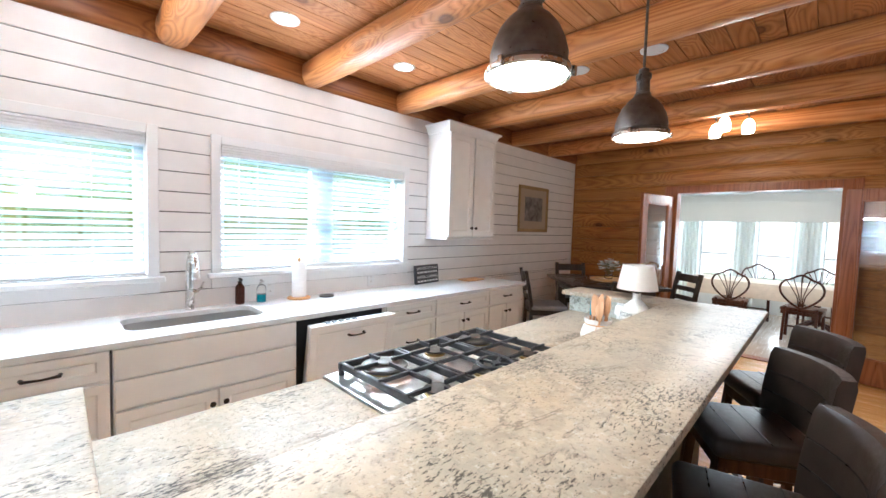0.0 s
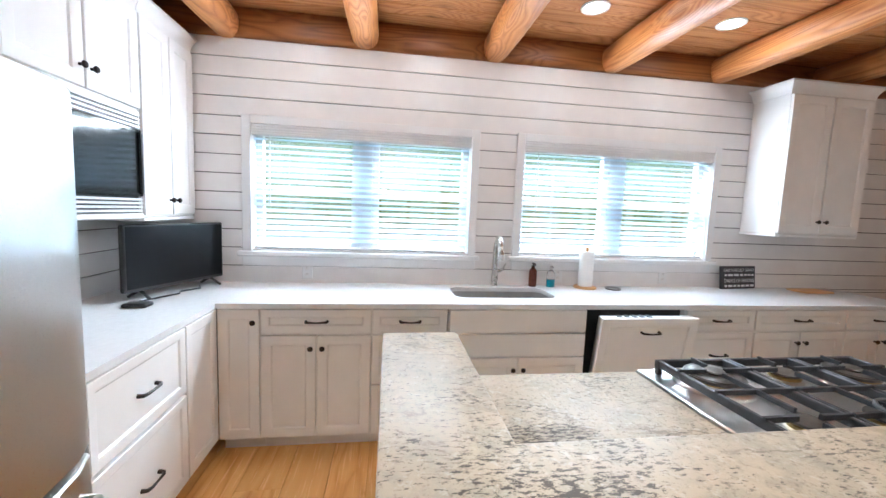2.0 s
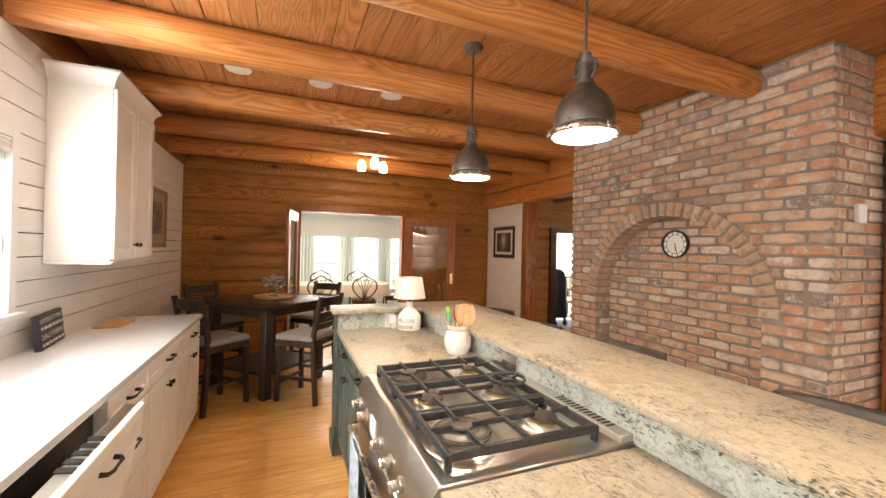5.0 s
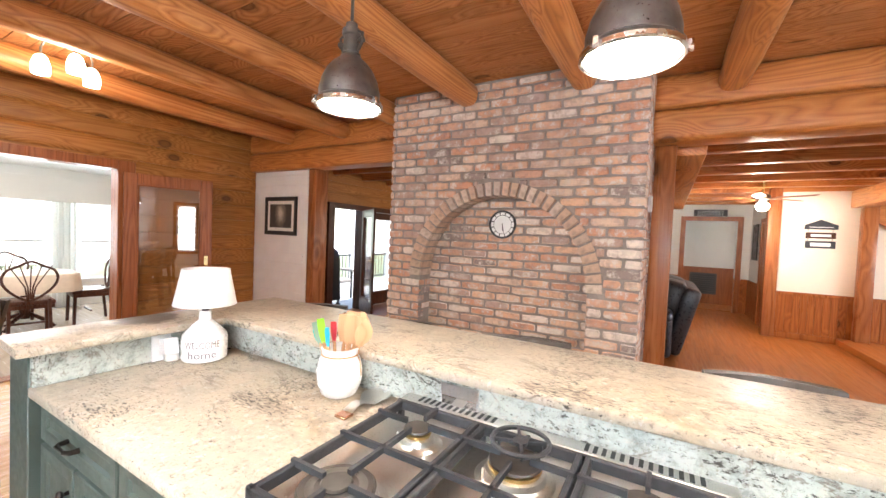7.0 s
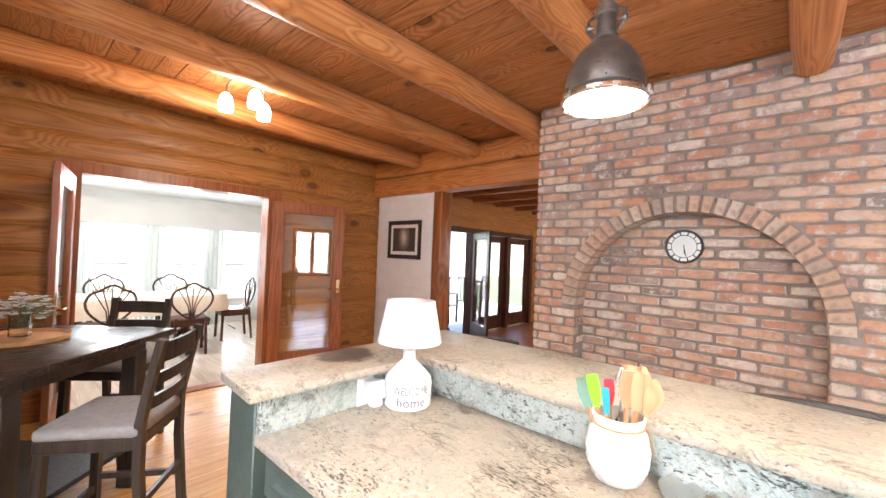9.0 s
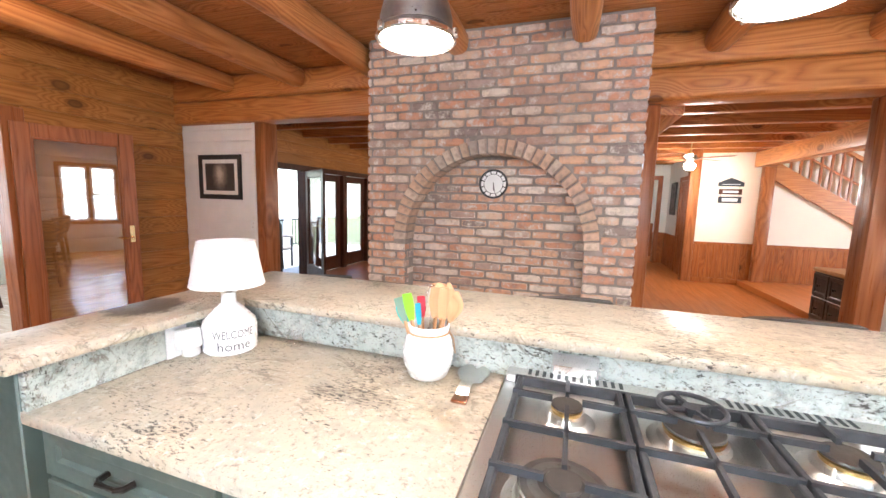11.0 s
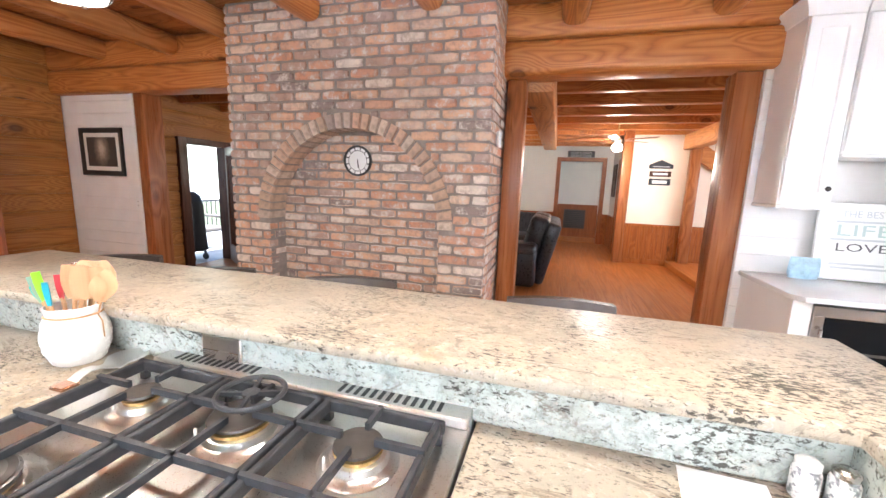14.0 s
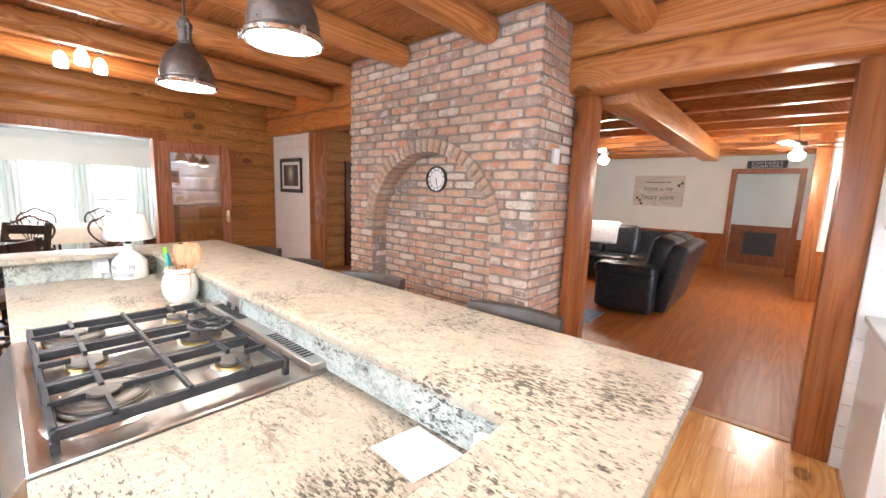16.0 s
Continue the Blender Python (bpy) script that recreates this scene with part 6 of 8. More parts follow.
box(bm, -2.90, -2.74, 3.20, 3.48, CT, CT + 0.014, 0.004)
solid("cutting_board", bm, "board_wood", "small thin wooden board lying on the worktop", "board", at=(-2.82, 3.34, CT))


def picture(F, u0, u1, v0, v1, fmat, mount, art, label, border, inner):
    t = thing("framed_picture", label, "picture", F((u0 + u1) / 2, v0, 0))
    part("picture_frame", rect_rings(B(), F, u0, u1, v0, v1, [(0, 0), (0, 0.018), (0.006, 0.026), (border * 0.6, 0.022), (border, 0.012), (border + 0.001, 0.010)]), fmat, t)
    part("mount", fbox(B(), F, u0 + border, u1 - border, v0 + border, v1 - border, 0.0105, 0.0125), mount, t)
    part("print", fbox(B(), F, u0 + inner, u1 - inner, v0 + inner, v1 - inner, 0.0128, 0.0140), art, t)


picture(FW, 4.44, 5.19, 1.465, 2.10, "gilt", "mat_tan", "art_etching", "gilt framed grey print with a tan mount on the shiplap", 0.045, 0.15)
picture(facing("W", EX), 5.14, 5.78, 1.40, 1.915, "black_plastic", "mat_white", "art_sepia", "black framed sepia landscape with a white mount", 0.055, 0.10)
solid("door_sensor", box(B(), 1.62, 1.66, NY - 0.04, NY - 0.005, 2.30, 2.40, 0.006), "trim_white", "small white plastic sensor in the corner under the beam", "sensor", at=(1.64, NY - 0.02, 2.3))

# ---- things on the island ----
LX, LY = -0.83, 2.615
t = thing("table_lamp", "white ceramic jug table lamp with a pale linen shade", "table lamp", (LX, LY, CT))
part("base", lathe(B(), [(0.080, CT), (0.086, CT + 0.006), (0.088, CT + 0.085), (0.083, CT + 0.108), (0.052, CT + 0.142), (0.025, CT + 0.168), (0.023, CT + 0.203), (0.027, CT + 0.206)], (LX, LY, 0), 32), "ceramic", t, "white ceramic jug")
part("socket", lathe(B(), [(0.014, CT + 0.206), (0.014, CT + 0.25)], (LX, LY, 0), 14), "black_iron", t)
bm = B()
lathe(bm, [(0.119, CT + 0.235), (0.090, CT + 0.385), (0.088, CT + 0.385), (0.117, CT + 0.235)], (LX, LY, 0), 36, cap=False)
sh = part("shade", bm, "shade", t, "pale drum shade")
for z, r in ((CT + 0.236, 0.1185), (CT + 0.383, 0.0905)):
    part("shade_edge", lathe(B(), [(r, z - 0.003), (r + 0.0015, z), (r, z + 0.003)], (LX, LY, 0), 36, cap=False), "shade", sh)


def wrap(zb):
    def put(u, v):
        a = radians(235) + u / 0.0895
        return Vector((LX + 0.0894 * math.cos(a), LY + 0.0894 * math.sin(a), zb + v))
    return put


lettering(t, "WELCOME", None, 0, 0, 0, 0.040, "ink", 0.135, "grey painted word", wrap(CT + 0.062))
lettering(t, "home", None, 0, 0, 0, 0.046, "ink", 0.105, "grey painted word", wrap(CT + 0.020))
bm = B()
tube(bm, [(LX + 0.06, LY + 0.03, CT + 0.006), (LX + 0.10, LY + 0.02, CT + 0.006), (LX + 0.12, LY + 0.06, CT + 0.012), (LX + 0.10, LY + 0.10, CT + 0.02), (LX + 0.07, LY + 0.09, CT + 0.03), (LX + 0.09, LY + 0.05, CT + 0.006), (LX + 0.13, LY + 0.02, CT + 0.006)], 0.004, 6)
solid("lamp_cord", bm, "black_plastic", "coiled black lamp cord on the granite", "cord", at=(LX + 0.09, LY + 0.05, CT))
outlet(facing("S", 2.72), -0.95, 0.968)
t = thing("plug_adapter", "white plug-in adapter sticking out of the upstand outlet", "adapter", (-0.95, 2.70, 0.96))
part("casing", moved(box(B(), -0.026, 0.026, -0.075, 0.0, -0.032, 0.032, 0.006, 2), pose(-0.935, 2.7105, 0.972, -12, 0, -10)), "trim_white", t)
t = thing("candle_jar", "small white jar candle beside the lamp", "candle", (-0.925, 2.685, CT))
part("jar", lathe(B(), [(0.024, CT), (0.028, CT + 0.004), (0.028, CT + 0.062), (0.025, CT + 0.064), (0.024, CT + 0.05)], (-0.925, 2.685, 0), 20), "ceramic", t)
bm = lathe(B(), [(0.020, CT), (0.026, CT + 0.003), (0.032, CT + 0.05), (0.030, CT + 0.05), (0.022, CT + 0.012)], (-0.725, 2.42, 0), 20)
solid("glass_votive", bm, "pane", "small clear glass candle holder", "glass", at=(-0.725, 2.42, CT))

KX, KY = -0.765, 1.885
t = thing("utensil_crock", "white ceramic crock with a twine tie", "crock", (KX, KY, CT))
part("pot", lathe(B(), [(0.052, CT), (0.060, CT + 0.006), (0.076, CT + 0.045), (0.079, CT + 0.085), (0.070, CT + 0.125), (0.060, CT + 0.140), (0.062, CT + 0.146), (0.066, CT + 0.165), (0.060, CT + 0.167), (0.056, CT + 0.14), (0.066, CT + 0.09), (0.045, CT + 0.02)], (KX, KY, 0), 32), "ceramic", t)
bm = B()
lathe(bm, [(0.060, CT + 0.138), (0.066, CT + 0.141), (0.060, CT + 0.145)], (KX, KY, 0), 24, cap=False)
tube(bm, [(KX + 0.02, KY - 0.062, CT + 0.14), (KX + 0.022, KY - 0.074, CT + 0.12), (KX + 0.018, KY - 0.082, CT + 0.075)], 0.0016, 6)
part("twine", bm, "board_wood", t, "tan twine round the neck")


def utensil(name, label, dx, dy, lean, turn, head, mat, hmat, L=0.27):
    t = thing(name, label, "utensil", (KX, KY, CT), "utensils in the crock")
    m = Matrix.Translation((KX + dx, KY + dy, CT + 0.03)) @ pose(0, 0, 0, lean * 1.25, 0, turn)
    part("shaft", moved(tube(B(), [(0, 0, 0), (0, 0, L * 0.7)], [0.006, 0.0055], 8), m), mat, t)
    bm = B()
    w, h, th = head
    n = 9
    loops = []
    for k in range(n):
        s = k / (n - 1)
        ww = w / 2 * (0.25 + 0.75 * math.sin(min(1.0, 0.15 + s * 0.95) * math.pi * 0.62)) if name != "spoon" else w / 2 * max(0.2, math.sin(max(0.08, min(0.96, s)) * math.pi) ** 0.7)
        d = -0.010 * math.sin(s * math.pi) if name == "spoon" else 0.0
        z = L * 0.68 + h * s
        loops.append([(-th / 2 + d, -ww, z), (th / 2 + d * 1.3, -ww * 0.5, z), (th / 2 + d * 1.3, ww * 0.5, z), (-th / 2 + d, ww, z), (-th / 2 + d * 1.6, 0, z)])
    loft(bm, loops)
    part("blade" if name != "spoon" else "bowl", moved(bm, m), hmat, t)


utensil("spatula", "grey-green silicone spatula in the crock", -0.015, 0.028, -13, 20, (0.030, 0.080, 0.007), "spoon_wood", "sage_silicone", 0.215)
utensil("spatula", "lime green silicone spatula in the crock", -0.03, 0.012, -9, 14, (0.031, 0.085, 0.007), "spoon_wood", "green_silicone", 0.225)
utensil("spatula", "red silicone spatula in the crock", -0.01, 0.008, -3, 10, (0.026, 0.070, 0.007), "spoon_wood", "red_silicone", 0.225)
utensil("spatula", "blue silicone spatula in the crock", -0.04, 0.002, -4, 16, (0.018, 0.070, 0.007), "spoon_wood", "blue_silicone", 0.205)
utensil("spatula", "teal silicone spatula in the crock", 0.01, 0.034, -15, 40, (0.034, 0.06, 0.007), "spoon_wood", "teal_silicone", 0.21)
for dx, dy, lean, turn, nm_, w_, L_ in ((0.01, -0.005, 4, 50, "spoon", 0.068, 0.245), (-0.02, -0.012, 5, 42, "spatula", 0.062, 0.235), (0.0, -0.025, 9, 58, "spoon", 0.060, 0.225), (-0.025, -0.03, 7, 62, "spatula", 0.058, 0.23), (0.03, 0.01, 6, 46, "spatula", 0.06, 0.235), (0.0, -0.035, 12, 56, "spoon", 0.064, 0.215), (0.025, -0.02, 8, 66, "spoon", 0.06, 0.24)):
    utensil(nm_, "pale wooden cooking %s in the crock" % nm_, dx, dy, lean, turn, (w_, 0.095, 0.007), "spoon_wood", "spoon_wood", L_)
t = thing("whisk", "steel balloon whisk in the crock", "utensil", (KX, KY, CT), "utensils in the crock")
part("shaft", tube(B(), [(KX, KY, CT + 0.03), (KX + 0.01, KY - 0.005, CT + 0.20)], 0.006, 8), "chrome", t)
bm = B()
for k in range(5):
    a = k * math.pi / 5
    pts = []
    for j in range(13):
        s = -1 + 2 * j / 12
        r = 0.028 * s * (1.0 if abs(s) < 0.8 else 0.9)
        h = 0.085 * (1 - abs(s) ** 2.2)
        pts.append((KX + 0.01 + r * math.cos(a), KY - 0.005 + r * math.sin(a), CT + 0.20 + h))
    tube(bm, pts, 0.0012, 4)
part("wires", bm, "chrome", t)

t = thing("spoon_rest", "hammered copper and steel spoon rest on the granite", "spoon rest", (-0.76, 1.74, CT))
bm = B()
loops = []
for k in range(11):
    s = k / 10
    cx, cy = -0.87 + 0.19 * s, 1.745 + 0.0 * s
    w = 0.018 if s < 0.45 else 0.018 + 0.032 * math.sin((s - 0.45) / 0.55 * math.pi) ** 0.6
    zc = CT + 0.006 + (0.016 * math.sin(s / 0.45 * math.pi) if s < 0.45 else 0.0)
    up = 0.012 if s > 0.5 else 0.001
    loops.append([(cx, cy - w, zc + up), (cx, cy, zc), (cx, cy + w, zc + up), (cx, cy + w * 0.96, zc + up + 0.0025), (cx, cy, zc + 0.0025), (cx, cy - w * 0.96, zc + up + 0.0025)])
part("tray", loft(bm, loops), "steel", t)
part("grip", box(B(), -0.905, -0.862, 1.723, 1.767, CT, CT + 0.010, 0.003), "copper", t, "copper end")
t = thing("outlet_cover", "steel outlet plate on the granite upstand", "outlet", (-0.684, 1.45, 0.98))
part("cover_plate", box(B(), -0.690, -0.6825, 1.385, 1.515, 0.945, 1.015, 0.002), "steel", t)
part("flap", box(B(), -0.694, -0.690, 1.39, 1.51, 0.952, 0.978, 0.001), "chrome", t)
bm = outline_slab(B(), [(-0.690, 0.325), (-0.697, 0.175), (-0.832, 0.20), (-0.822, 0.345)], CT + 0.0005, CT + 0.002)
solid("paper_sheet", bm, "paper", "blank white sheet of paper on the granite", "paper", at=(-0.76, 0.26, CT))
for i, (x, y, mat) in enumerate(((-0.705, 0.125, "ceramic"), (-0.715, 0.075, "ceramic"))):
    t = thing("shaker", "small white ceramic %s shaker with a small grey print" % ("salt", "pepper")[i], "shaker", (x, y, CT), "salt and pepper")
    part("jar", lathe(B(), [(0.019, CT), (0.022, CT + 0.004), (0.022, CT + 0.052), (0.018, CT + 0.062)], (x, y, 0), 18), "printed_ceramic", t)
    part("lid", lathe(B(), [(0.019, CT + 0.0615), (0.020, CT + 0.072), (0.012, CT + 0.078)], (x, y, 0), 18), ("ceramic", "chrome")[i], t, ("white lid", "bright metal lid")[i])
outlet(facing("N", 0.052), -1.0, 0.968)

# wall clock in the arch
t = thing("wall_clock", "round black rimmed clock with roman numerals on brick", "clock", (RECESS, 2.13, 1.60))
F = facing("W", RECESS - 0.012)
yc, zc = 2.13, 1.60
bm = B()
loops = []
for r, n in ((0.118, 0.0), (0.120, 0.02), (0.115, 0.03), (0.108, 0.028), (0.106, 0.012)):
    loops.append([F(yc + r * math.cos(k * math.tau / 40), zc + r * math.sin(k * math.tau / 40), n) for k in range(40)])
part("rim", loft(bm, loops, cap=False), "black_plastic", t)
bm = B()
bm.faces.new([bm.verts.new(F(yc + 0.107 * math.cos(k * math.tau / 40), zc + 0.107 * math.sin(k * math.tau / 40), 0.012)) for k in range(40)])
face = part("dial", bm, "trim_white", t, "white dial")
def sector(r0, r1, a0, a1, n0, n1, steps):
    """A thin curved plate on the dial."""
    bm = B()
    pts = [(r, radians(a0 + (a1 - a0) * k / steps)) for k in range(steps + 1) for r in (r1,)]
    pts += [(r0, radians(a1 - (a1 - a0) * k / steps)) for k in range(steps + 1)]
    return loft(bm, [[F(yc + r * math.sin(a), zc + r * math.cos(a), n) for r, a in pts] for n in (n0, n1)])


bm = B()
loft(bm, [[F(yc + r * math.cos(k * math.tau / 40), zc + r * math.sin(k * math.tau / 40), 0.0135) for k in range(40)] for r in (0.077, 0.107)], cap=False)
part("chapter_ring", bm, "black_plastic", face, "black ring between the numeral plates")
for k in range(12):
    part("numeral_plate", sector(0.081, 0.103, 30 * k - 12.5, 30 * k + 12.5, 0.0138, 0.0148, 4), "trim_white", face, "white plate with a worn numeral")
for L, a, w in ((0.055, 175, 0.006), (0.075, 168, 0.004)):
    aa = radians(a)
    bm = sweep_rect(B(), [F(yc + 0.012 * math.sin(aa), zc - 0.012 * math.cos(aa), 0.015), F(yc - L * math.sin(aa), zc + L * math.cos(aa), 0.015)], w, 0.0015, (1, 0, 0))
    part("clock_pointer", bm, "black_plastic", face)
t = thing("thermostat", "white thermostat box on the chimney's brick side", "thermostat", (1.44, CY0, 1.73))
part("casing", box(B(), 1.395, 1.485, CY0 - 0.028, CY0 - 0.001, 1.72, 1.835, 0.005), "trim_white", t)

# ---- east counter things ----
t = thing("word_plaque", "white canvas plaque with grey and mint words leaning on the wall", "plaque", (1.63, -1.31, CT))
m6 = pose(1.625, -1.31, CT, 0, 4, 0)
part("board", moved(box(B(), -0.012, 0.012, -0.245, 0.245, 0.0, 0.50, 0.003), m6), "paper", t)
G = lambda u, v, n: m6 @ Vector((-0.0125 - n, -u, v))
lettering(t, "THE BEST", G, 0, 0.41, 0.0006, 0.06, "pale_ink", 0.25, "grey word")
lettering(t, "LIFE", G, 0, 0.29, 0.0006, 0.105, "mint_ink", 0.28, "mint word")
lettering(t, "LOVE", G, 0, 0.19, 0.0006, 0.075, "ink", 0.27, "dark grey word")
for v, a, b in ((0.375, -0.15, 0.15), (0.26, -0.17, 0.17), (0.10, -0.16, 0.13), (0.075, -0.15, 0.15)):
    bm = B()
    bm.faces.new([bm.verts.new(G(u, w, 0.0006)) for u, w in ((a, v), (b, v), (b, v + 0.012), (a, v + 0.012))])
    part("small_print", bm, "pale_ink", t, "unreadable faint line")
bm = B()
loft(bm, [[(1.57 + d * math.cos(k * math.tau / 12), -1.0 + w * math.sin(k * math.tau / 12), CT + h) for k in range(12)] for d, w, h in ((0.025, 0.08, 0.0), (0.035, 0.09, 0.03), (0.03, 0.088, 0.08), (0.012, 0.085, 0.115), (0.004, 0.08, 0.14))])
solid("gift_bag", bm, "blue_bag", "crumpled pale blue wrapped packet on the counter", "bag", at=(1.57, -1.0, CT))

# ---- bar stools ----
st = thing("bar_stool", "dark leather bar stool with a low back and brown wooden legs", "bar stool", (0, 0, 0), "bar stools")
part("seat", box(B(), -0.20, 0.20, -0.21, 0.21, 0.62, 0.70, 0.03, 3), "leather", st, "dark leather seat")
for k in range(3):
    part("seat_seam", sweep_rect(B(), [(-0.10 + 0.1 * k, -0.19, 0.7005), (-0.10 + 0.1 * k, 0.19, 0.7005)], 0.004, 0.003), "black_leather", st)
bm = B()
loops = []
for k in range(9):
    s = -1 + 2 * k / 8
    y = 0.215 * s
    bx = 0.215 - 0.055 * s * s
    lp = []
    for dz, th in ((0.68, 0.022), (0.80, 0.032), (0.96, 0.032), (0.99, 0.022)):
        lp.append((bx - th + (dz - 0.68) * 0.14, y, dz))
    for dz, th in ((0.99, 0.022), (0.96, 0.032), (0.80, 0.032), (0.68, 0.022)):
        lp.append((bx + th + (dz - 0.68) * 0.14, y, dz))
    loops.append(lp)
bk = part("backrest", loft(bm, loops), "leather", st, "padded dark leather back")
for dz in (0.79, 0.88):
    part("back_seam", tube(B(), [(0.215 - 0.055 * (k / 4 - 1) ** 2 - 0.0325 + (dz - 0.68) * 0.14, 0.2 * (k / 4 - 1), dz) for k in range(9)], 0.0025, 5), "black_leather", bk)
part("apron", box(B(), -0.175, 0.175, -0.185, 0.185, 0.56, 0.62, 0.004), "stool_wood", st)
for sx in (-1, 1):
    for sy in (-1, 1):
        part("leg", sweep_rect(B(), [(0.155 * sx, 0.165 * sy, 0.60), (0.195 * sx, 0.195 * sy, 0.0)], 0.038, 0.038, (0, 1, 0)), "stool_wood", st)
for sx in (-1, 1):
    part("stretcher", sweep_rect(B(), [(0.183 * sx, -0.185, 0.18), (0.183 * sx, 0.185, 0.18)], 0.02, 0.03), "stool_wood", st)
for sy in (-1, 1):
    part("stretcher", sweep_rect(B(), [(-0.18, 0.18 * sy, 0.26), (0.18, 0.18 * sy, 0.26)], 0.02, 0.03), "stool_wood", st)
st.matrix_basis = pose(-0.14, 2.80, 0, 0, 0, 32)
for x, y, a in ((-0.19, 2.12, 30), (-0.10, 1.44, 15), (-0.08, 0.52, 8)):
    copy_thing(st, pose(x, y, 0, 0, 0, a))

# ---- dining corner ----
TX, TY = -1.84, 4.55
t = thing("pub_table", "dark stained square counter-height dining table", "table", (TX, TY, 0))
mt = pose(TX, TY, 0, 0, 0, 44)
part("tabletop", moved(box(B(), -0.52, 0.52, -0.52, 0.52, 0.895, 0.93, 0.008, 2), mt), "dark_top", t, "dark polished top")
part("apron", moved(box(B(), -0.41, 0.41, -0.41, 0.41, 0.80, 0.894, 0.003), mt), "dark_wood", t)
for sx in (-1, 1):
    for sy in (-1, 1):
        part("leg", moved(box(B(), sx * 0.37 - 0.045, sx * 0.37 + 0.045, sy * 0.37 - 0.045, sy * 0.37 + 0.045, 0.0, 0.82, 0.006), mt), "dark_wood", t)
part("lower_shelf", moved(box(B(), -0.38, 0.38, -0.38, 0.38, 0.22, 0.25, 0.004), mt), "dark_wood", t)

ch = thing("counter_chair", "dark ladder-back counter chair with a grey padded seat", "chair", (0, 0, 0), "chairs round the pub table")
part("seat", box(B(), -0.21, 0.21, -0.215, 0.215, 0.60, 0.655, 0.022, 3), "seat_pad", ch, "grey fabric seat pad")
part("seat_frame", box(B(), -0.205, 0.205, -0.21, 0.21, 0.545, 0.605, 0.006), "dark_wood", ch)
for sy in (-1, 1):
    part("leg", sweep_rect(B(), [(-0.18, 0.185 * sy, 0.57), (-0.19, 0.195 * sy, 0.0)], 0.038, 0.038, (0, 1, 0)), "dark_wood", ch)
    part("back_leg", sweep_rect(B(), [(0.235, 0.19 * sy, 0.0), (0.20, 0.19 * sy, 0.45), (0.20, 0.19 * sy, 0.66), (0.235, 0.19 * sy, 0.86), (0.275, 0.19 * sy, 1.04)], 0.034, 0.042, (0, 1, 0)), "dark_wood", ch)
for z, dx in ((0.74, 0.213), (0.85, 0.233), (0.975, 0.258)):
    bm = B()
    sweep_rect(bm, [(dx + 0.022 * (1 - (k / 3 - 1) ** 2), 0.185 * (k / 3 - 1), z) for k in range(7)], 0.018, 0.055 if z < 0.9 else 0.09)
    part("back_rail", bm, "dark_wood", ch)
for sy in (-1, 1):
    part("stretcher", sweep_rect(B(), [(-0.185, 0.19 * sy, 0.24), (0.215, 0.19 * sy, 0.24)], 0.02, 0.03), "dark_wood", ch)
part("foot_rail", sweep_rect(B(), [(-0.186, -0.19, 0.18), (-0.186, 0.19, 0.18)], 0.022, 0.035), "dark_wood", ch)
part("stretcher", sweep_rect(B(), [(0.215, -0.19, 0.30), (0.215, 0.19, 0.30)], 0.02, 0.03), "dark_wood", ch)
ch.matrix_basis = pose(-1.47, 4.0, 0, 0, 0, -37)
copy_thing(ch, pose(-2.28, 4.05, 0, 0, 0, -138))
copy_thing(ch, pose(-1.32, 5.15, 0, 0, 0, 48))
copy_thing(ch, pose(-2.42, 5.08, 0, 0, 0, 135))

t = thing("flower_vase", "small glass vase of white flowers on a tray", "flowers", (-1.80, 4.62, 0.93))
VX, VY = -1.80, 4.62
part("vase", lathe(B(), [(0.04, 0.951), (0.045, 0.956), (0.042, 1.05), (0.05, 1.09), (0.047, 1.09), (0.038, 1.05), (0.038, 0.96)], (VX, VY, 0), 20), "clear", t, "clear glass vase")
rr = random.Random(3)
bl, lf = B(), B()
for k in range(60):
    a, r, h = rr.uniform(0, math.tau), 0.12 * math.sqrt(rr.random()), rr.uniform(1.10, 1.20)
    p = Vector((VX + r * math.cos(a), VY + r * math.sin(a), h - 0.5 * r))
    for q in range(5):
        b = q * math.tau / 5
        d = Vector((math.cos(b), math.sin(b), 0.4)) * 0.026
        s = Vector((-math.sin(b), math.cos(b), 0)) * 0.014
        bl.faces.new([bl.verts.new(v) for v in (p, p + d * 0.6 + s, p + d, p + d * 0.6 - s)])
for k in range(46):
    a, r = rr.uniform(0, math.tau), rr.uniform(0.03, 0.13)
    p = Vector((VX + r * math.cos(a), VY + r * math.sin(a), rr.uniform(1.05, 1.15)))
    d = Vector((math.cos(a), math.sin(a), rr.uniform(-0.4, 0.5))) * 0.05
    s = Vector((-math.sin(a), math.cos(a), 0.2)) * 0.014
    lf.faces.new([lf.verts.new(v) for v in (p, p + d * 0.5 + s, p + d, p + d * 0.5 - s)])
    lf.faces.new([lf.verts.new(v) for v in (Vector((VX, VY, 0.99)), p, p + s * 0.2)])
part("blossom", bl, "petal", t, "white blossom", "stuff")
part("foliage", lf, "leaf", t, "green leaves", "stuff")
solid("serving_tray", lathe(B(), [(0.19, 0.9305), (0.20, 0.933), (0.205, 0.955), (0.198, 0.955), (0.19, 0.94), (0.02, 0.938)], (VX, VY, 0), 32), "board_wood", "round wooden tray on the dark table", "tray", at=(VX, VY, 0.93))

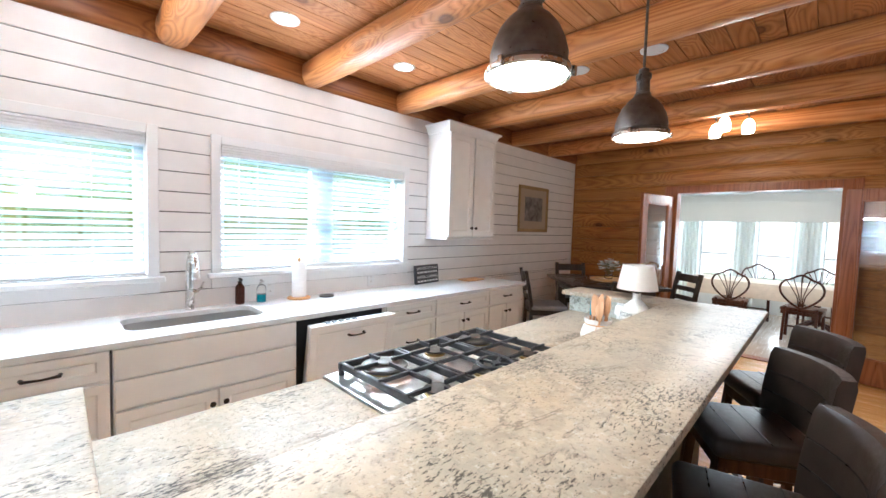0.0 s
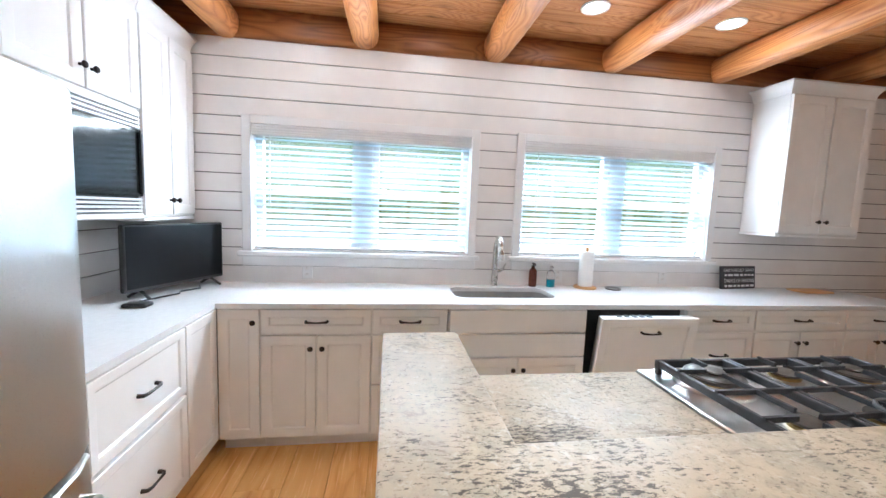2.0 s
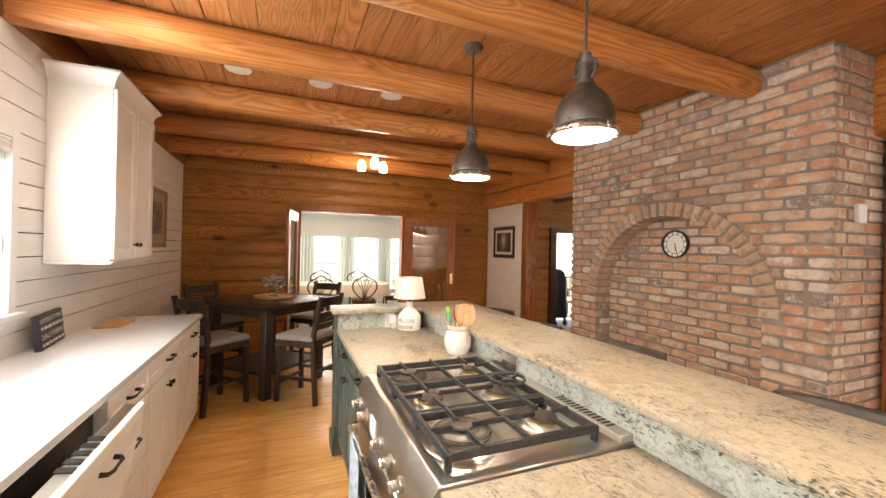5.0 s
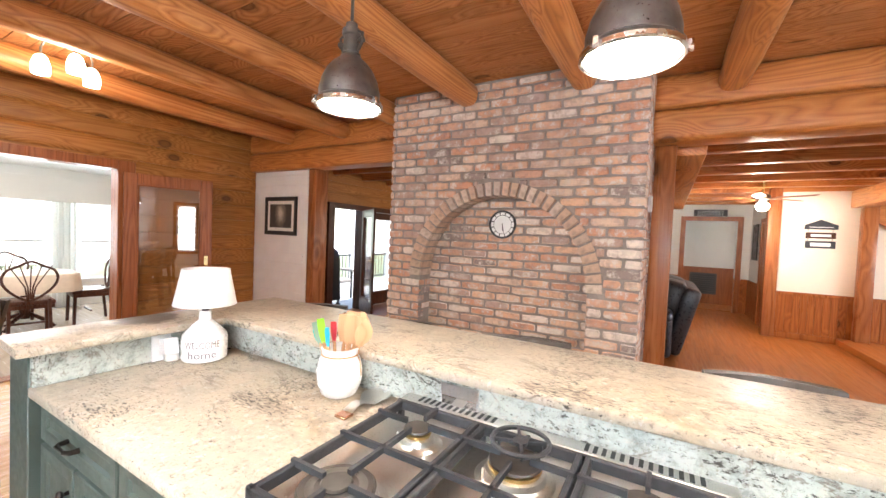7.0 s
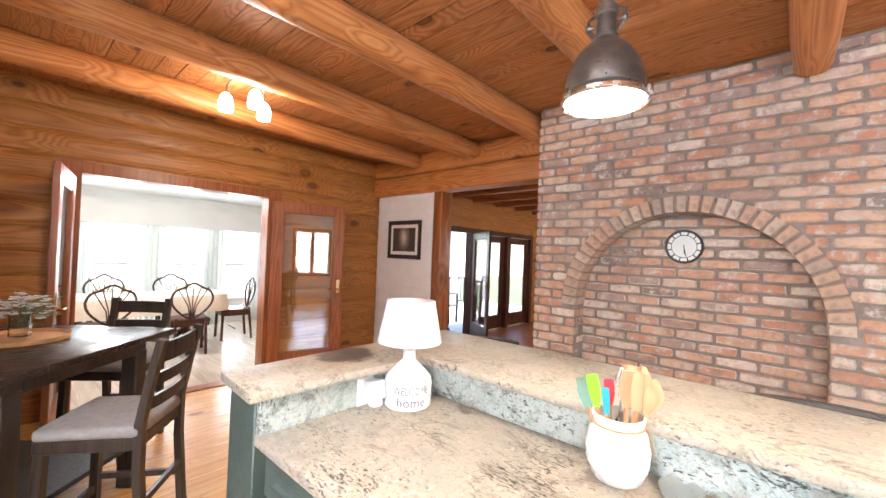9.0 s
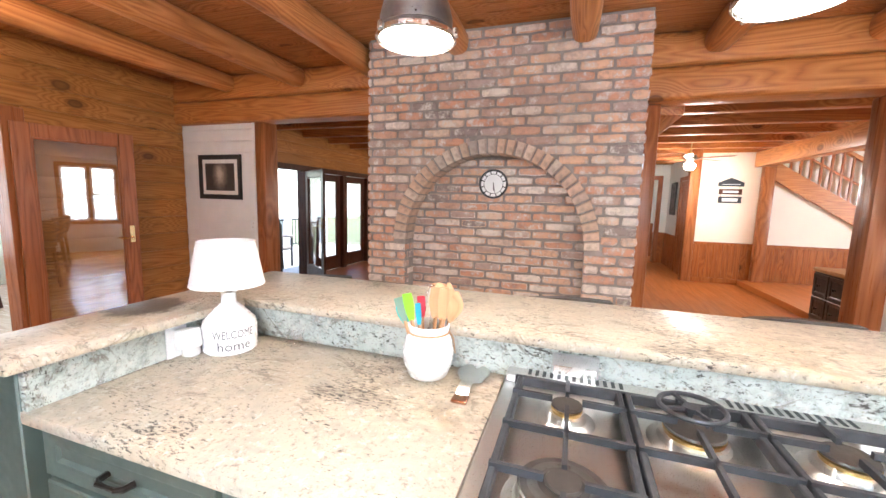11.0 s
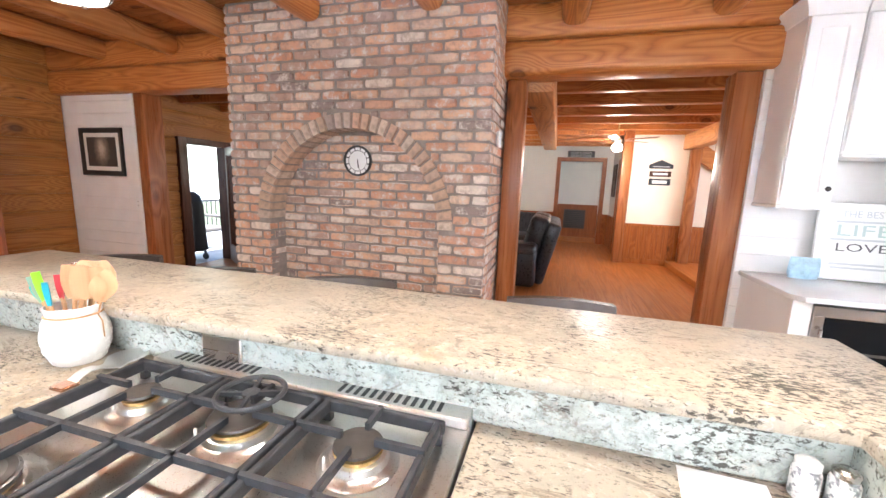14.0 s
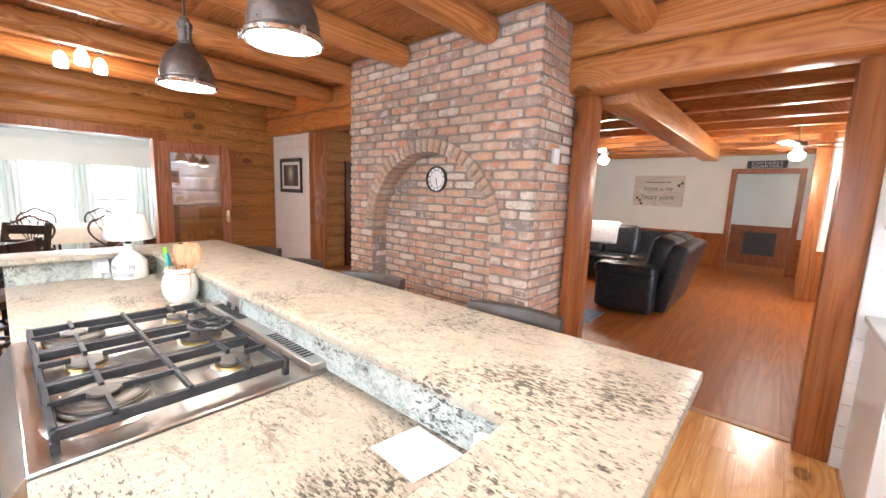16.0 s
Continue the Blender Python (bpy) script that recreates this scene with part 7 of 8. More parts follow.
# ---- sunroom ----
t = thing("sunroom_table", "long table under a cream cloth in the sunroom", "table", (-0.65, 8.4, 0))
bm = B()
lp = rounded(-1.75, 0.45, 7.95, 8.85, 0.25, 6)
lp2 = [(x + 0.02 * math.sin(i * 2.4), y + 0.02 * math.cos(i * 2.1)) for i, (x, y) in enumerate(rounded(-1.78, 0.48, 7.92, 8.88, 0.27, 6))]
loft(bm, [[(x, y, 0.50) for x, y in lp2], [(x, y, 0.72) for x, y in lp], [(x, y, 0.745) for x, y in rounded(-1.74, 0.44, 7.96, 8.84, 0.25, 6)]])
part("tablecloth", bm, "linen", t, "cream cloth")
for x in (-1.25, -0.05):
    bm = B()
    lathe(bm, [(0.05, 0.12), (0.06, 0.3), (0.035, 0.5)], (x, 8.4, 0), 16)
    for k in range(4):
        a = k * math.pi / 2 + 0.78
        tube(bm, [(x, 8.4, 0.2), (x + 0.2 * math.cos(a), 8.4 + 0.2 * math.sin(a), 0.12), (x + 0.34 * math.cos(a), 8.4 + 0.34 * math.sin(a), 0.02)], [0.03, 0.024, 0.018], 8)
    part("pedestal", bm, "mahogany", t, "dark turned pedestal")

sc = thing("shield_back_chair", "dark mahogany shield-back dining chair", "chair", (0, 0, 0), "sunroom chairs")
part("seat", box(B(), -0.23, 0.23, -0.21, 0.21, 0.43, 0.485, 0.02, 3), "mahogany", sc, "dark upholstered seat")
part("seat_rail", box(B(), -0.22, 0.22, -0.20, 0.20, 0.385, 0.432, 0.004), "mahogany", sc)
for s in (-1, 1):
    part("leg", sweep_rect(B(), [(0.20 * s, 0.18, 0.40), (0.205 * s, 0.19, 0.0)], 0.035, 0.035, (0, 1, 0)), "mahogany", sc)
    part("back_leg", sweep_rect(B(), [(0.17 * s, -0.20, 0.50), (0.18 * s, -0.25, 0.0)], 0.032, 0.032, (0, 1, 0)), "mahogany", sc)
shield = []
for k in range(33):
    a = k * math.tau / 32
    c, s = math.cos(a), math.sin(a)
    z = 0.76 + (0.19 * s if s > 0 else 0.27 * s)
    w = 0.235 * c * (1.0 if s > -0.1 else 1 - 0.45 * abs(s) ** 2)
    if s > 0.6:
        z += 0.02 * math.cos(w * 26)
    shield.append((w, -0.215 - (z - 0.5) * 0.16, z))
bkp = part("backrest", tube(B(), shield, 0.014, 8, cap=False), "mahogany", sc, "shield shaped back frame")
for k in range(5):
    o = (k - 2) * 0.045
    part("splat", tube(B(), [(o * 0.25, -0.222, 0.51), (o * 0.5, -0.245, 0.66), (o * 1.3, -0.262, 0.80), (o * 2.0, -0.282, 0.915)], [0.008, 0.007, 0.006, 0.007], 6), "mahogany", bkp)
part("stretcher", sweep_rect(B(), [(-0.19, 0.0, 0.18), (0.19, 0.0, 0.18)], 0.02, 0.025), "mahogany", sc)
sc.matrix_basis = pose(-1.06, 7.74, 0, 0, 0, 4)
for x, y, a in ((-0.19, 7.72, -6), (-0.88, 9.08, 182), (-0.06, 9.08, 176), (0.58, 8.30, 84)):
    copy_thing(sc, pose(x, y, 0, 0, 0, a))

t = thing("sunroom_ceiling_light", "flush white glass ceiling light in the sunroom", "ceiling light", (-0.75, 7.3, 2.32))
part("diffuser", lathe(B(), [(0.15, 2.319), (0.15, 2.30), (0.11, 2.265), (0.02, 2.25)], (-0.75, 7.3, 0), 28), "can_glow", t, "glowing white glass bowl")
lamp("sunroom_lamp", "POINT", (-0.75, 7.3, 2.12), SUNLAMP_W, SOFTWHITE, 0.1)

# ---- living room ----
so = thing("sectional_sofa", "black leather reclining sectional sofa with padded arms", "sofa", (5.0, 1.4, 0))


def cushion(name, x0, x1, y0, y1, z0, z1, b, mat="black_leather", m=None, label=""):
    bm = box(B(), x0, x1, y0, y1, z0, z1, b, 4)
    if m:
        moved(bm, m)
    return part(name, bm, mat, so, label)


def leaned(x, y, z, ax, ay):
    return Matrix.Translation((x, y, z)) @ pose(0, 0, 0, ax, ay, 0) @ Matrix.Translation((-x, -y, -z))


# one wing faces north with its arm at the west end, the other faces west
cushion("arm", 3.86, 4.16, 0.80, 1.50, 0.05, 0.58, 0.06)
cushion("arm_pad", 3.83, 4.19, 0.80, 1.53, 0.50, 0.66, 0.07)
cushion("base", 4.17, 6.45, 0.86, 1.52, 0.05, 0.34, 0.03)
cushion("base", 5.72, 6.45, 1.53, 3.3, 0.05, 0.34, 0.03)
for i in range(2):
    cushion("seat_cushion", 4.17 + 0.70 * i, 4.86 + 0.70 * i, 0.98, 1.62, 0.30, 0.49, 0.07)
    cushion("back_cushion", 4.17 + 0.70 * i, 4.86 + 0.70 * i, 0.76, 1.06, 0.42, 1.02, 0.09, m=leaned(0, 0.9, 0.42, 14, 0))
cushion("back_panel", 4.12, 5.6, 0.70, 0.90, 0.05, 0.96, 0.06, m=leaned(0, 0.8, 0.05, 14, 0))
cushion("corner_cushion", 5.58, 6.40, 0.80, 1.60, 0.30, 0.55, 0.08)
for i in range(3):
    cushion("seat_cushion", 5.62, 6.25, 1.62 + 0.58 * i, 2.19 + 0.58 * i, 0.30, 0.49, 0.07)
    cushion("back_cushion", 6.12, 6.44, 1.62 + 0.58 * i, 2.19 + 0.58 * i, 0.42, 1.0, 0.09, m=leaned(6.3, 0, 0.42, 0, 12))
cushion("back_panel", 6.32, 6.52, 0.95, 3.3, 0.05, 0.94, 0.06, m=leaned(6.4, 0, 0.05, 0, 12))
cushion("throw", 6.10, 6.36, 1.95, 2.50, 0.60, 1.04, 0.05, "throw", leaned(6.3, 0, 0.42, 0, 12), "white knitted throw")
solid("area_rug", box(B(), 2.4, 3.75, 1.3, 4.2, 0.0005, 0.012, 0.004), "rug", "grey-blue patterned rug on the living room floor", "rug", at=(3.1, 2.7, 0))


def fan(x, y, zb, turn):
    t = thing("ceiling_fan", "wooden five-blade ceiling fan with a lit globe", "ceiling fan", (x, y, CEIL), "living room fans")
    part("rod", tube(B(), [(x, y, CEIL), (x, y, zb + 0.06)], 0.012, 8), "brass", t)
    part("motor", lathe(B(), [(0.03, zb + 0.07), (0.09, zb + 0.05), (0.10, zb), (0.06, zb - 0.04), (0.03, zb - 0.06)], (x, y, 0), 24), "pewter", t)
    for k in range(5):
        m = Matrix.Translation((x, y, zb)) @ pose(0, 0, 0, 0, 0, turn + 72 * k)
        part("blade", moved(box(B(), 0.16, 0.66, -0.065, 0.065, -0.004, 0.004, 0.003), m @ pose(0, 0, 0, 13, 0, 0)), "door_wood", t)
        part("blade_arm", moved(box(B(), 0.08, 0.20, -0.015, 0.015, -0.012, -0.004), m), "pewter", t)
    part("globe", lathe(B(), [(0.04, zb - 0.06), (0.085, zb - 0.10), (0.09, zb - 0.14), (0.06, zb - 0.19), (0.01, zb - 0.205)], (x, y, 0), 20), "bulb_glow", t, "glowing white globe")
    lamp("fan_light", "POINT", (x, y, zb - 0.32), FAN_W, WARM, 0.1)


fan(5.97, -0.34, 2.28, 20)
fan(5.9, 2.24, 2.28, 50)

F = facing("W", 9.3)
t = thing("wall_sign", "whitewashed plank wall sign with script words", "sign", (9.28, 2.05, 1.33))
part("board", fbox(B(), F, 1.51, 2.60, 1.33, 2.06, 0, 0.025, 0.004), "wood_sign", t)
u = 1.80
rr = random.Random(186)
while u < 2.32:
    w = rr.uniform(0.03, 0.07)
    part("small_print", fbox(B(), F, u, u + w, 1.885, 1.915, 0.0252, 0.027), "ink", t, "unreadable line of small script")
    u += w + 0.02
G = lambda u, v, n: Vector((9.274 - n, -u, v))
lettering(t, "home is my", G, -2.05, 1.70, 0.0006, 0.17, "ink", 0.62, "dark script words")
lettering(t, "happy place", G, -2.05, 1.50, 0.0006, 0.17, "ink", 0.70, "dark script words")
for u, v in ((1.56, 1.88), (1.62, 1.83), (2.44, 1.46), (2.50, 1.52), (2.40, 1.38)):
    part("painted_sprig", lathe(B(), [(0.035, 0.0), (0.03, -0.002)], (9.2748, u, v), 9, "x"), "leaf", t, "small dark painted leaf")
t = thing("door_sign", "black arched sign with white letters above the doorway", "sign", (9.23, 0.08, 2.16))
part("board", fbox(B(), facing("W", 9.24), -0.25, 0.40, 2.205, 2.36, 0, 0.02, 0.006), "sign_black", t)
G = lambda u, v, n: Vector((9.219 - n, -u, v))
lettering(t, "CAPTAIN'S", G, -0.075, 2.288, 0.0006, 0.07, "white_ink", 0.5, "white letters")
lettering(t, "QUARTERS", G, -0.075, 2.222, 0.0006, 0.07, "white_ink", 0.5, "white letters")
t = thing("return_grille", "dark metal air return grille in the far panelling", "grille", (10.55, 0.05, 0.3))
part("grille_frame", fbox(B(), facing("W", 10.56), -0.25, 0.35, 0.25, 0.80, 0, 0.015, 0.003), "grille", t)
for i in range(9):
    part("slat", fbox(B(), facing("W", 10.545), -0.22, 0.32, 0.29 + 0.055 * i, 0.315 + 0.055 * i, 0.0002, 0.008), "black_iron", t)

t = thing("hall_door", "reddish brown panelled door in the hall wall", "door", (7.6, -0.69, 0))
FH = facing("N", -0.70)
part("door_frame", wall_pieces("x", -0.70, -0.675, 7.05, 8.05, 0, 2.08, [(7.13, 7.97, 0, 2.0)]), "post", t)
part("leaf", shaker(B(), FH, 7.14, 7.96, 0.01, 1.99, 0.11, 0.015), "door_wood", t)
bm = B()
tube(bm, [FH(7.22, 1.0, 0.015), FH(7.22, 1.0, 0.06), FH(7.30, 1.0, 0.06)], 0.012, 8)
part("door_handle", bm, "chrome", t)
solid("hall_post", squared(B(), 6.78, 6.96, -0.735, -0.56, 0, CEIL), "post", "reddish pine post at the hall corner", "post", kind="structure")
t = thing("framed_picture", "tall narrow black framed picture in the hall", "picture", (8.7, -0.70, 1.3))
part("picture_frame", rect_rings(B(), FH, 8.35, 8.85, 1.25, 2.0, [(0, 0), (0, 0.02), (0.01, 0.025), (0.05, 0.02), (0.055, 0.012)]), "black_plastic", t)
part("print", fbox(B(), FH, 8.41, 8.79, 1.31, 1.94, 0.0122, 0.014), "art_etching", t)

F = facing("W", 6.85)
t = thing("house_sign", "hanging wooden house sign of three dark boards", "sign", (6.84, -1.25, 1.54))
for v0, v1, a, b, mat in ((1.85, 1.92, -1.46, -1.05, "sign_black"), (1.70, 1.80, -1.44, -1.07, "mahogany"), (1.54, 1.66, -1.44, -1.07, "sign_black")):
    bd = part("board", fbox(B(), F, a, b, v0, v1, 0, 0.018, 0.003), mat, t)
    part("small_print", fbox(B(), F, a + 0.06, b - 0.06, v0 + 0.03, v1 - 0.03, 0.0182, 0.0195), "white_ink", bd, "unreadable pale letters")
bm = B()
loft(bm, [[F(-1.46, 1.92, n), F(-1.05, 1.92, n), F(-1.25, 2.01, n)] for n in (0.0, 0.018)])
part("gable", bm, "sign_black", t)
bm = B()
tube(bm, [F(-1.40, 1.54, 0.005), F(-1.40, 1.86, 0.005)], 0.003, 5)
tube(bm, [F(-1.10, 1.54, 0.005), F(-1.10, 1.86, 0.005)], 0.003, 5)
part("chain", bm, "black_iron", t)

# stairs
t = thing("staircase", "pine staircase with turned-down handrail and square balusters", "staircase", (6.0, -2.6, 0))
sx0, sx1 = 6.1, 6.83


def slope(y):
    return 2.14 + (y + 1.86) * 0.635


part("newel_post", squared(B(), 6.66, 6.82, -1.86, -1.69, 0, 2.3), "post", t)
bm = B()
loft(bm, [[(x, -1.80, slope(-1.80) - 0.165), (x, -1.80, slope(-1.80) + 0.165), (x, -4.15, slope(-4.15) + 0.165), (x, -4.15, slope(-4.15) - 0.165)] for x in (6.74, 6.80)])
part("stringer", bm, "beam_y", t)
bm = B()
loft(bm, [[(x, -1.80, slope(-1.80) + 0.91), (x, -1.80, slope(-1.80) + 0.98), (x, -4.15, slope(-4.15) + 0.98), (x, -4.15, slope(-4.15) + 0.91)] for x in (6.73, 6.80)])
part("handrail", bm, "beam_y", t)
bm = B()
loft(bm, [[(x, -1.80, slope(-1.80) + 0.50), (x, -1.80, slope(-1.80) + 0.54), (x, -4.15, slope(-4.15) + 0.54), (x, -4.15, slope(-4.15) + 0.50)] for x in (6.752, 6.783)])
part("middle_rail", bm, "beam_y", t)
for i in range(15):
    y = -1.95 - i * 0.145
    part("baluster", box(B(), 6.75, 6.785, y - 0.016, y + 0.016, slope(y) + 0.15, slope(y) + 0.92), "wainscot", t)
solid("landing", box(B(), 4.3, 6.82, -4.2, -1.52, 0.0, 0.10, 0.006), "floor_red", "low wooden landing at the foot of the stairs", "landing", kind="structure")
t = thing("sideboard", "dark wooden drawer cabinet at the living room's edge", "cabinet", (3.04, -1.3, 0))
part("body", box(B(), 2.77, 3.31, -1.60, -1.00, 0.04, 0.81, 0.006), "dark_wood", t)
part("top", box(B(), 2.75, 3.33, -1.62, -0.98, 0.811, 0.85, 0.008), "board_wood", t, "paler wooden top")
for i in range(3):
    for j in range(2):
        d = part("drawer", shaker(B(), facing("N", -1.00), 2.785 + 0.26 * j, 3.035 + 0.26 * j, 0.07 + 0.245 * i, 0.30 + 0.245 * i, 0.03, 0.015), "dark_wood", t)
        knob(d, facing("N", -1.00), 2.91 + 0.26 * j, 0.185 + 0.245 * i, 0.015)
for y in (-1.56, -1.04):
    for x in (2.81, 3.27):
        part("foot", box(B(), x - 0.03, x + 0.03, y - 0.03, y + 0.03, 0.0, 0.04), "dark_wood", t)

# ---- boards, planks and bricks ----
shiplap(wall_w, facing("E", WX), SY, NY, 0.88, 2.582, [(WIN_A[0] - 0.062, WIN_A[1] + 0.062, WIN_Z[0] - 0.1165, WIN_Z[1] + 0.062), (WIN_B[0] - 0.062, WIN_B[1] + 0.062, WIN_Z[0] - 0.1165, WIN_Z[1] + 0.062)])
shiplap(wall_w, facing("E", WX), 3.70, NY, 0.0, 0.88)
shiplap(wall_s, facing("N", SY), WX, -1.36, 0.90, 1.40)
shiplap(wall_e, facing("W", EX), SY, -0.665, 0.0, 2.5)
shiplap(wall_e2, facing("W", EX), 4.936, NY - 0.02, 0.0, 2.27)
bm = B()
fbox(bm, facing("W", EX), 4.936, 4.966, 0.0, 2.275, 0.0005, 0.012, 0.003)
solid("corner_trim", bm, "trim_white", "thin white trim at the panel's edge", "trim", kind="structure")
solid("wall_end_cap", box(B(), EX - 0.0, EX + 0.18, -0.664, -0.661, 0.0, 2.5), "white_paint", "white painted wall end", "trim", kind="structure")

# kitchen floor planks along x
rnd = random.Random(5)
y = SY
while y < NY + 0.1:
    w = 0.205 + 0.03 * rnd.random()
    x = WX - rnd.uniform(0.0, 2.0)
    while x < 1.83:
        L = rnd.uniform(2.2, 3.8)
        a, b = max(x, WX), min(x + L, 1.82)
        if b - a > 0.08:
            bm = B()
            box(bm, a + 0.001, b - 0.001, y + 0.002, min(y + w, NY + 0.1) - 0.002, -0.012, 0.0)
            part("plank", bm, "floor_pine", floor)
        x += L
    y += w
y = -4.2
while y < NY:
    x = 1.86 - rnd.uniform(0, 1.5)
    while x < 9.3:
        L = rnd.uniform(1.4, 2.6)
        a, b = max(x, 1.86), min(x + L, 9.28)
        if b - a > 0.08:
            part("plank", box(B(), a + 0.0006, b - 0.0006, y + 0.0006, y + 0.1494, -0.012, 0.0), "floor_red", floor_l)
        x += L
    y += 0.15

# wainscot boards of the cream wall
wc = solid("wainscot", box(B(), 6.83, 6.86, -4.2, -0.72, 0.0, 0.78), "wainscot", "reddish tongue and groove pine wainscot", "wainscot", kind="structure")
y = -4.19
while y < -0.75:
    bm = B()
    fbox(bm, facing("W", 6.83), y + 0.002, y + 0.093, 0.10, 0.74, 0.0, 0.010, 0.003)
    part("board", bm, "wainscot", wc)
    y += 0.095
part("cap_rail", fbox(B(), facing("W", 6.83), -4.2, -0.72, 0.74, 0.79, 0.0, 0.03, 0.005), "wainscot", wc)
part("skirting", fbox(B(), facing("W", 6.83), -4.2, -0.72, 0.0, 0.10, 0.0, 0.018, 0.004), "wainscot", wc)


# bricks of the chimney
def brick_loops(r, l, h, d, jit=0.0035):
    """Outlines of a worn brick, from its back to its uneven, rounded front at x=0."""
    rim = []
    for a, b, n in (((-1, -1), (1, -1), 4), ((1, -1), (1, 1), 2), ((1, 1), (-1, 1), 4), ((-1, 1), (-1, -1), 2)):
        for k in range(n):
            f = k / n
            cut = 0.004 if k == 0 else 0.0
            rim.append(((a[0] + (b[0] - a[0]) * f) * (l / 2 - cut), (a[1] + (b[1] - a[1]) * f) * (h / 2 - cut)))
    side = [(y + r.uniform(-jit, jit), z + r.uniform(-jit, jit) * 0.8) for y, z in rim]
    back = [(d, y, z) for y, z in rim]
    mid = [(0.007 + r.uniform(-0.002, 0.002), y, z) for y, z in side]
    front = [(r.uniform(-0.0015, 0.0015), y * (1 - 0.013 / l) + r.uniform(-0.001, 0.001), z * (1 - 0.013 / h)) for y, z in side]
    return back, mid, front


def brick_mesh(name, l, h, d, mat="brick", seed=0):
    bm = B()
    loft(bm, brick_loops(random.Random(seed), l, h, d))
    return finish(name, bm, mat, smooth=False)


BH = 0.057
kinds = [brick_mesh("brick", 0.217, BH, 0.05, "brick", s) for s in range(12)]
halves = [brick_mesh("brick", 0.100, BH, 0.05, "brick", 40 + s) for s in range(6)]
rnd = random.Random(11)
COURSE, LEN = 0.0724, 0.2345
rest = B()


def rest_brick(x0, x1, y0, y1, z0, z1):
    j = lambda: rnd.uniform(-0.002, 0.002)
    if x1 - x0 < 0.056 and y1 - y0 > 0.03:
        loops = brick_loops(rnd, y1 - y0, z1 - z0, x1 - x0)
        loft(rest, [[(x0 + x, (y0 + y1) / 2 + y, (z0 + z1) / 2 + z) for x, y, z in lp] for lp in loops])
    else:
        box(rest, x0 + j(), x1 + j(), y0 + j(), y1 + j(), z0 + j(), z1 + j(), 0.004)


count = 0


def single(me, loc, rot=(0, 0, 0), sc=1.0):
    o = new("brick", me)
    o.parent = chimney
    o.location, o.rotation_euler = loc, rot
    o.scale = (1, sc, 1)
    return o


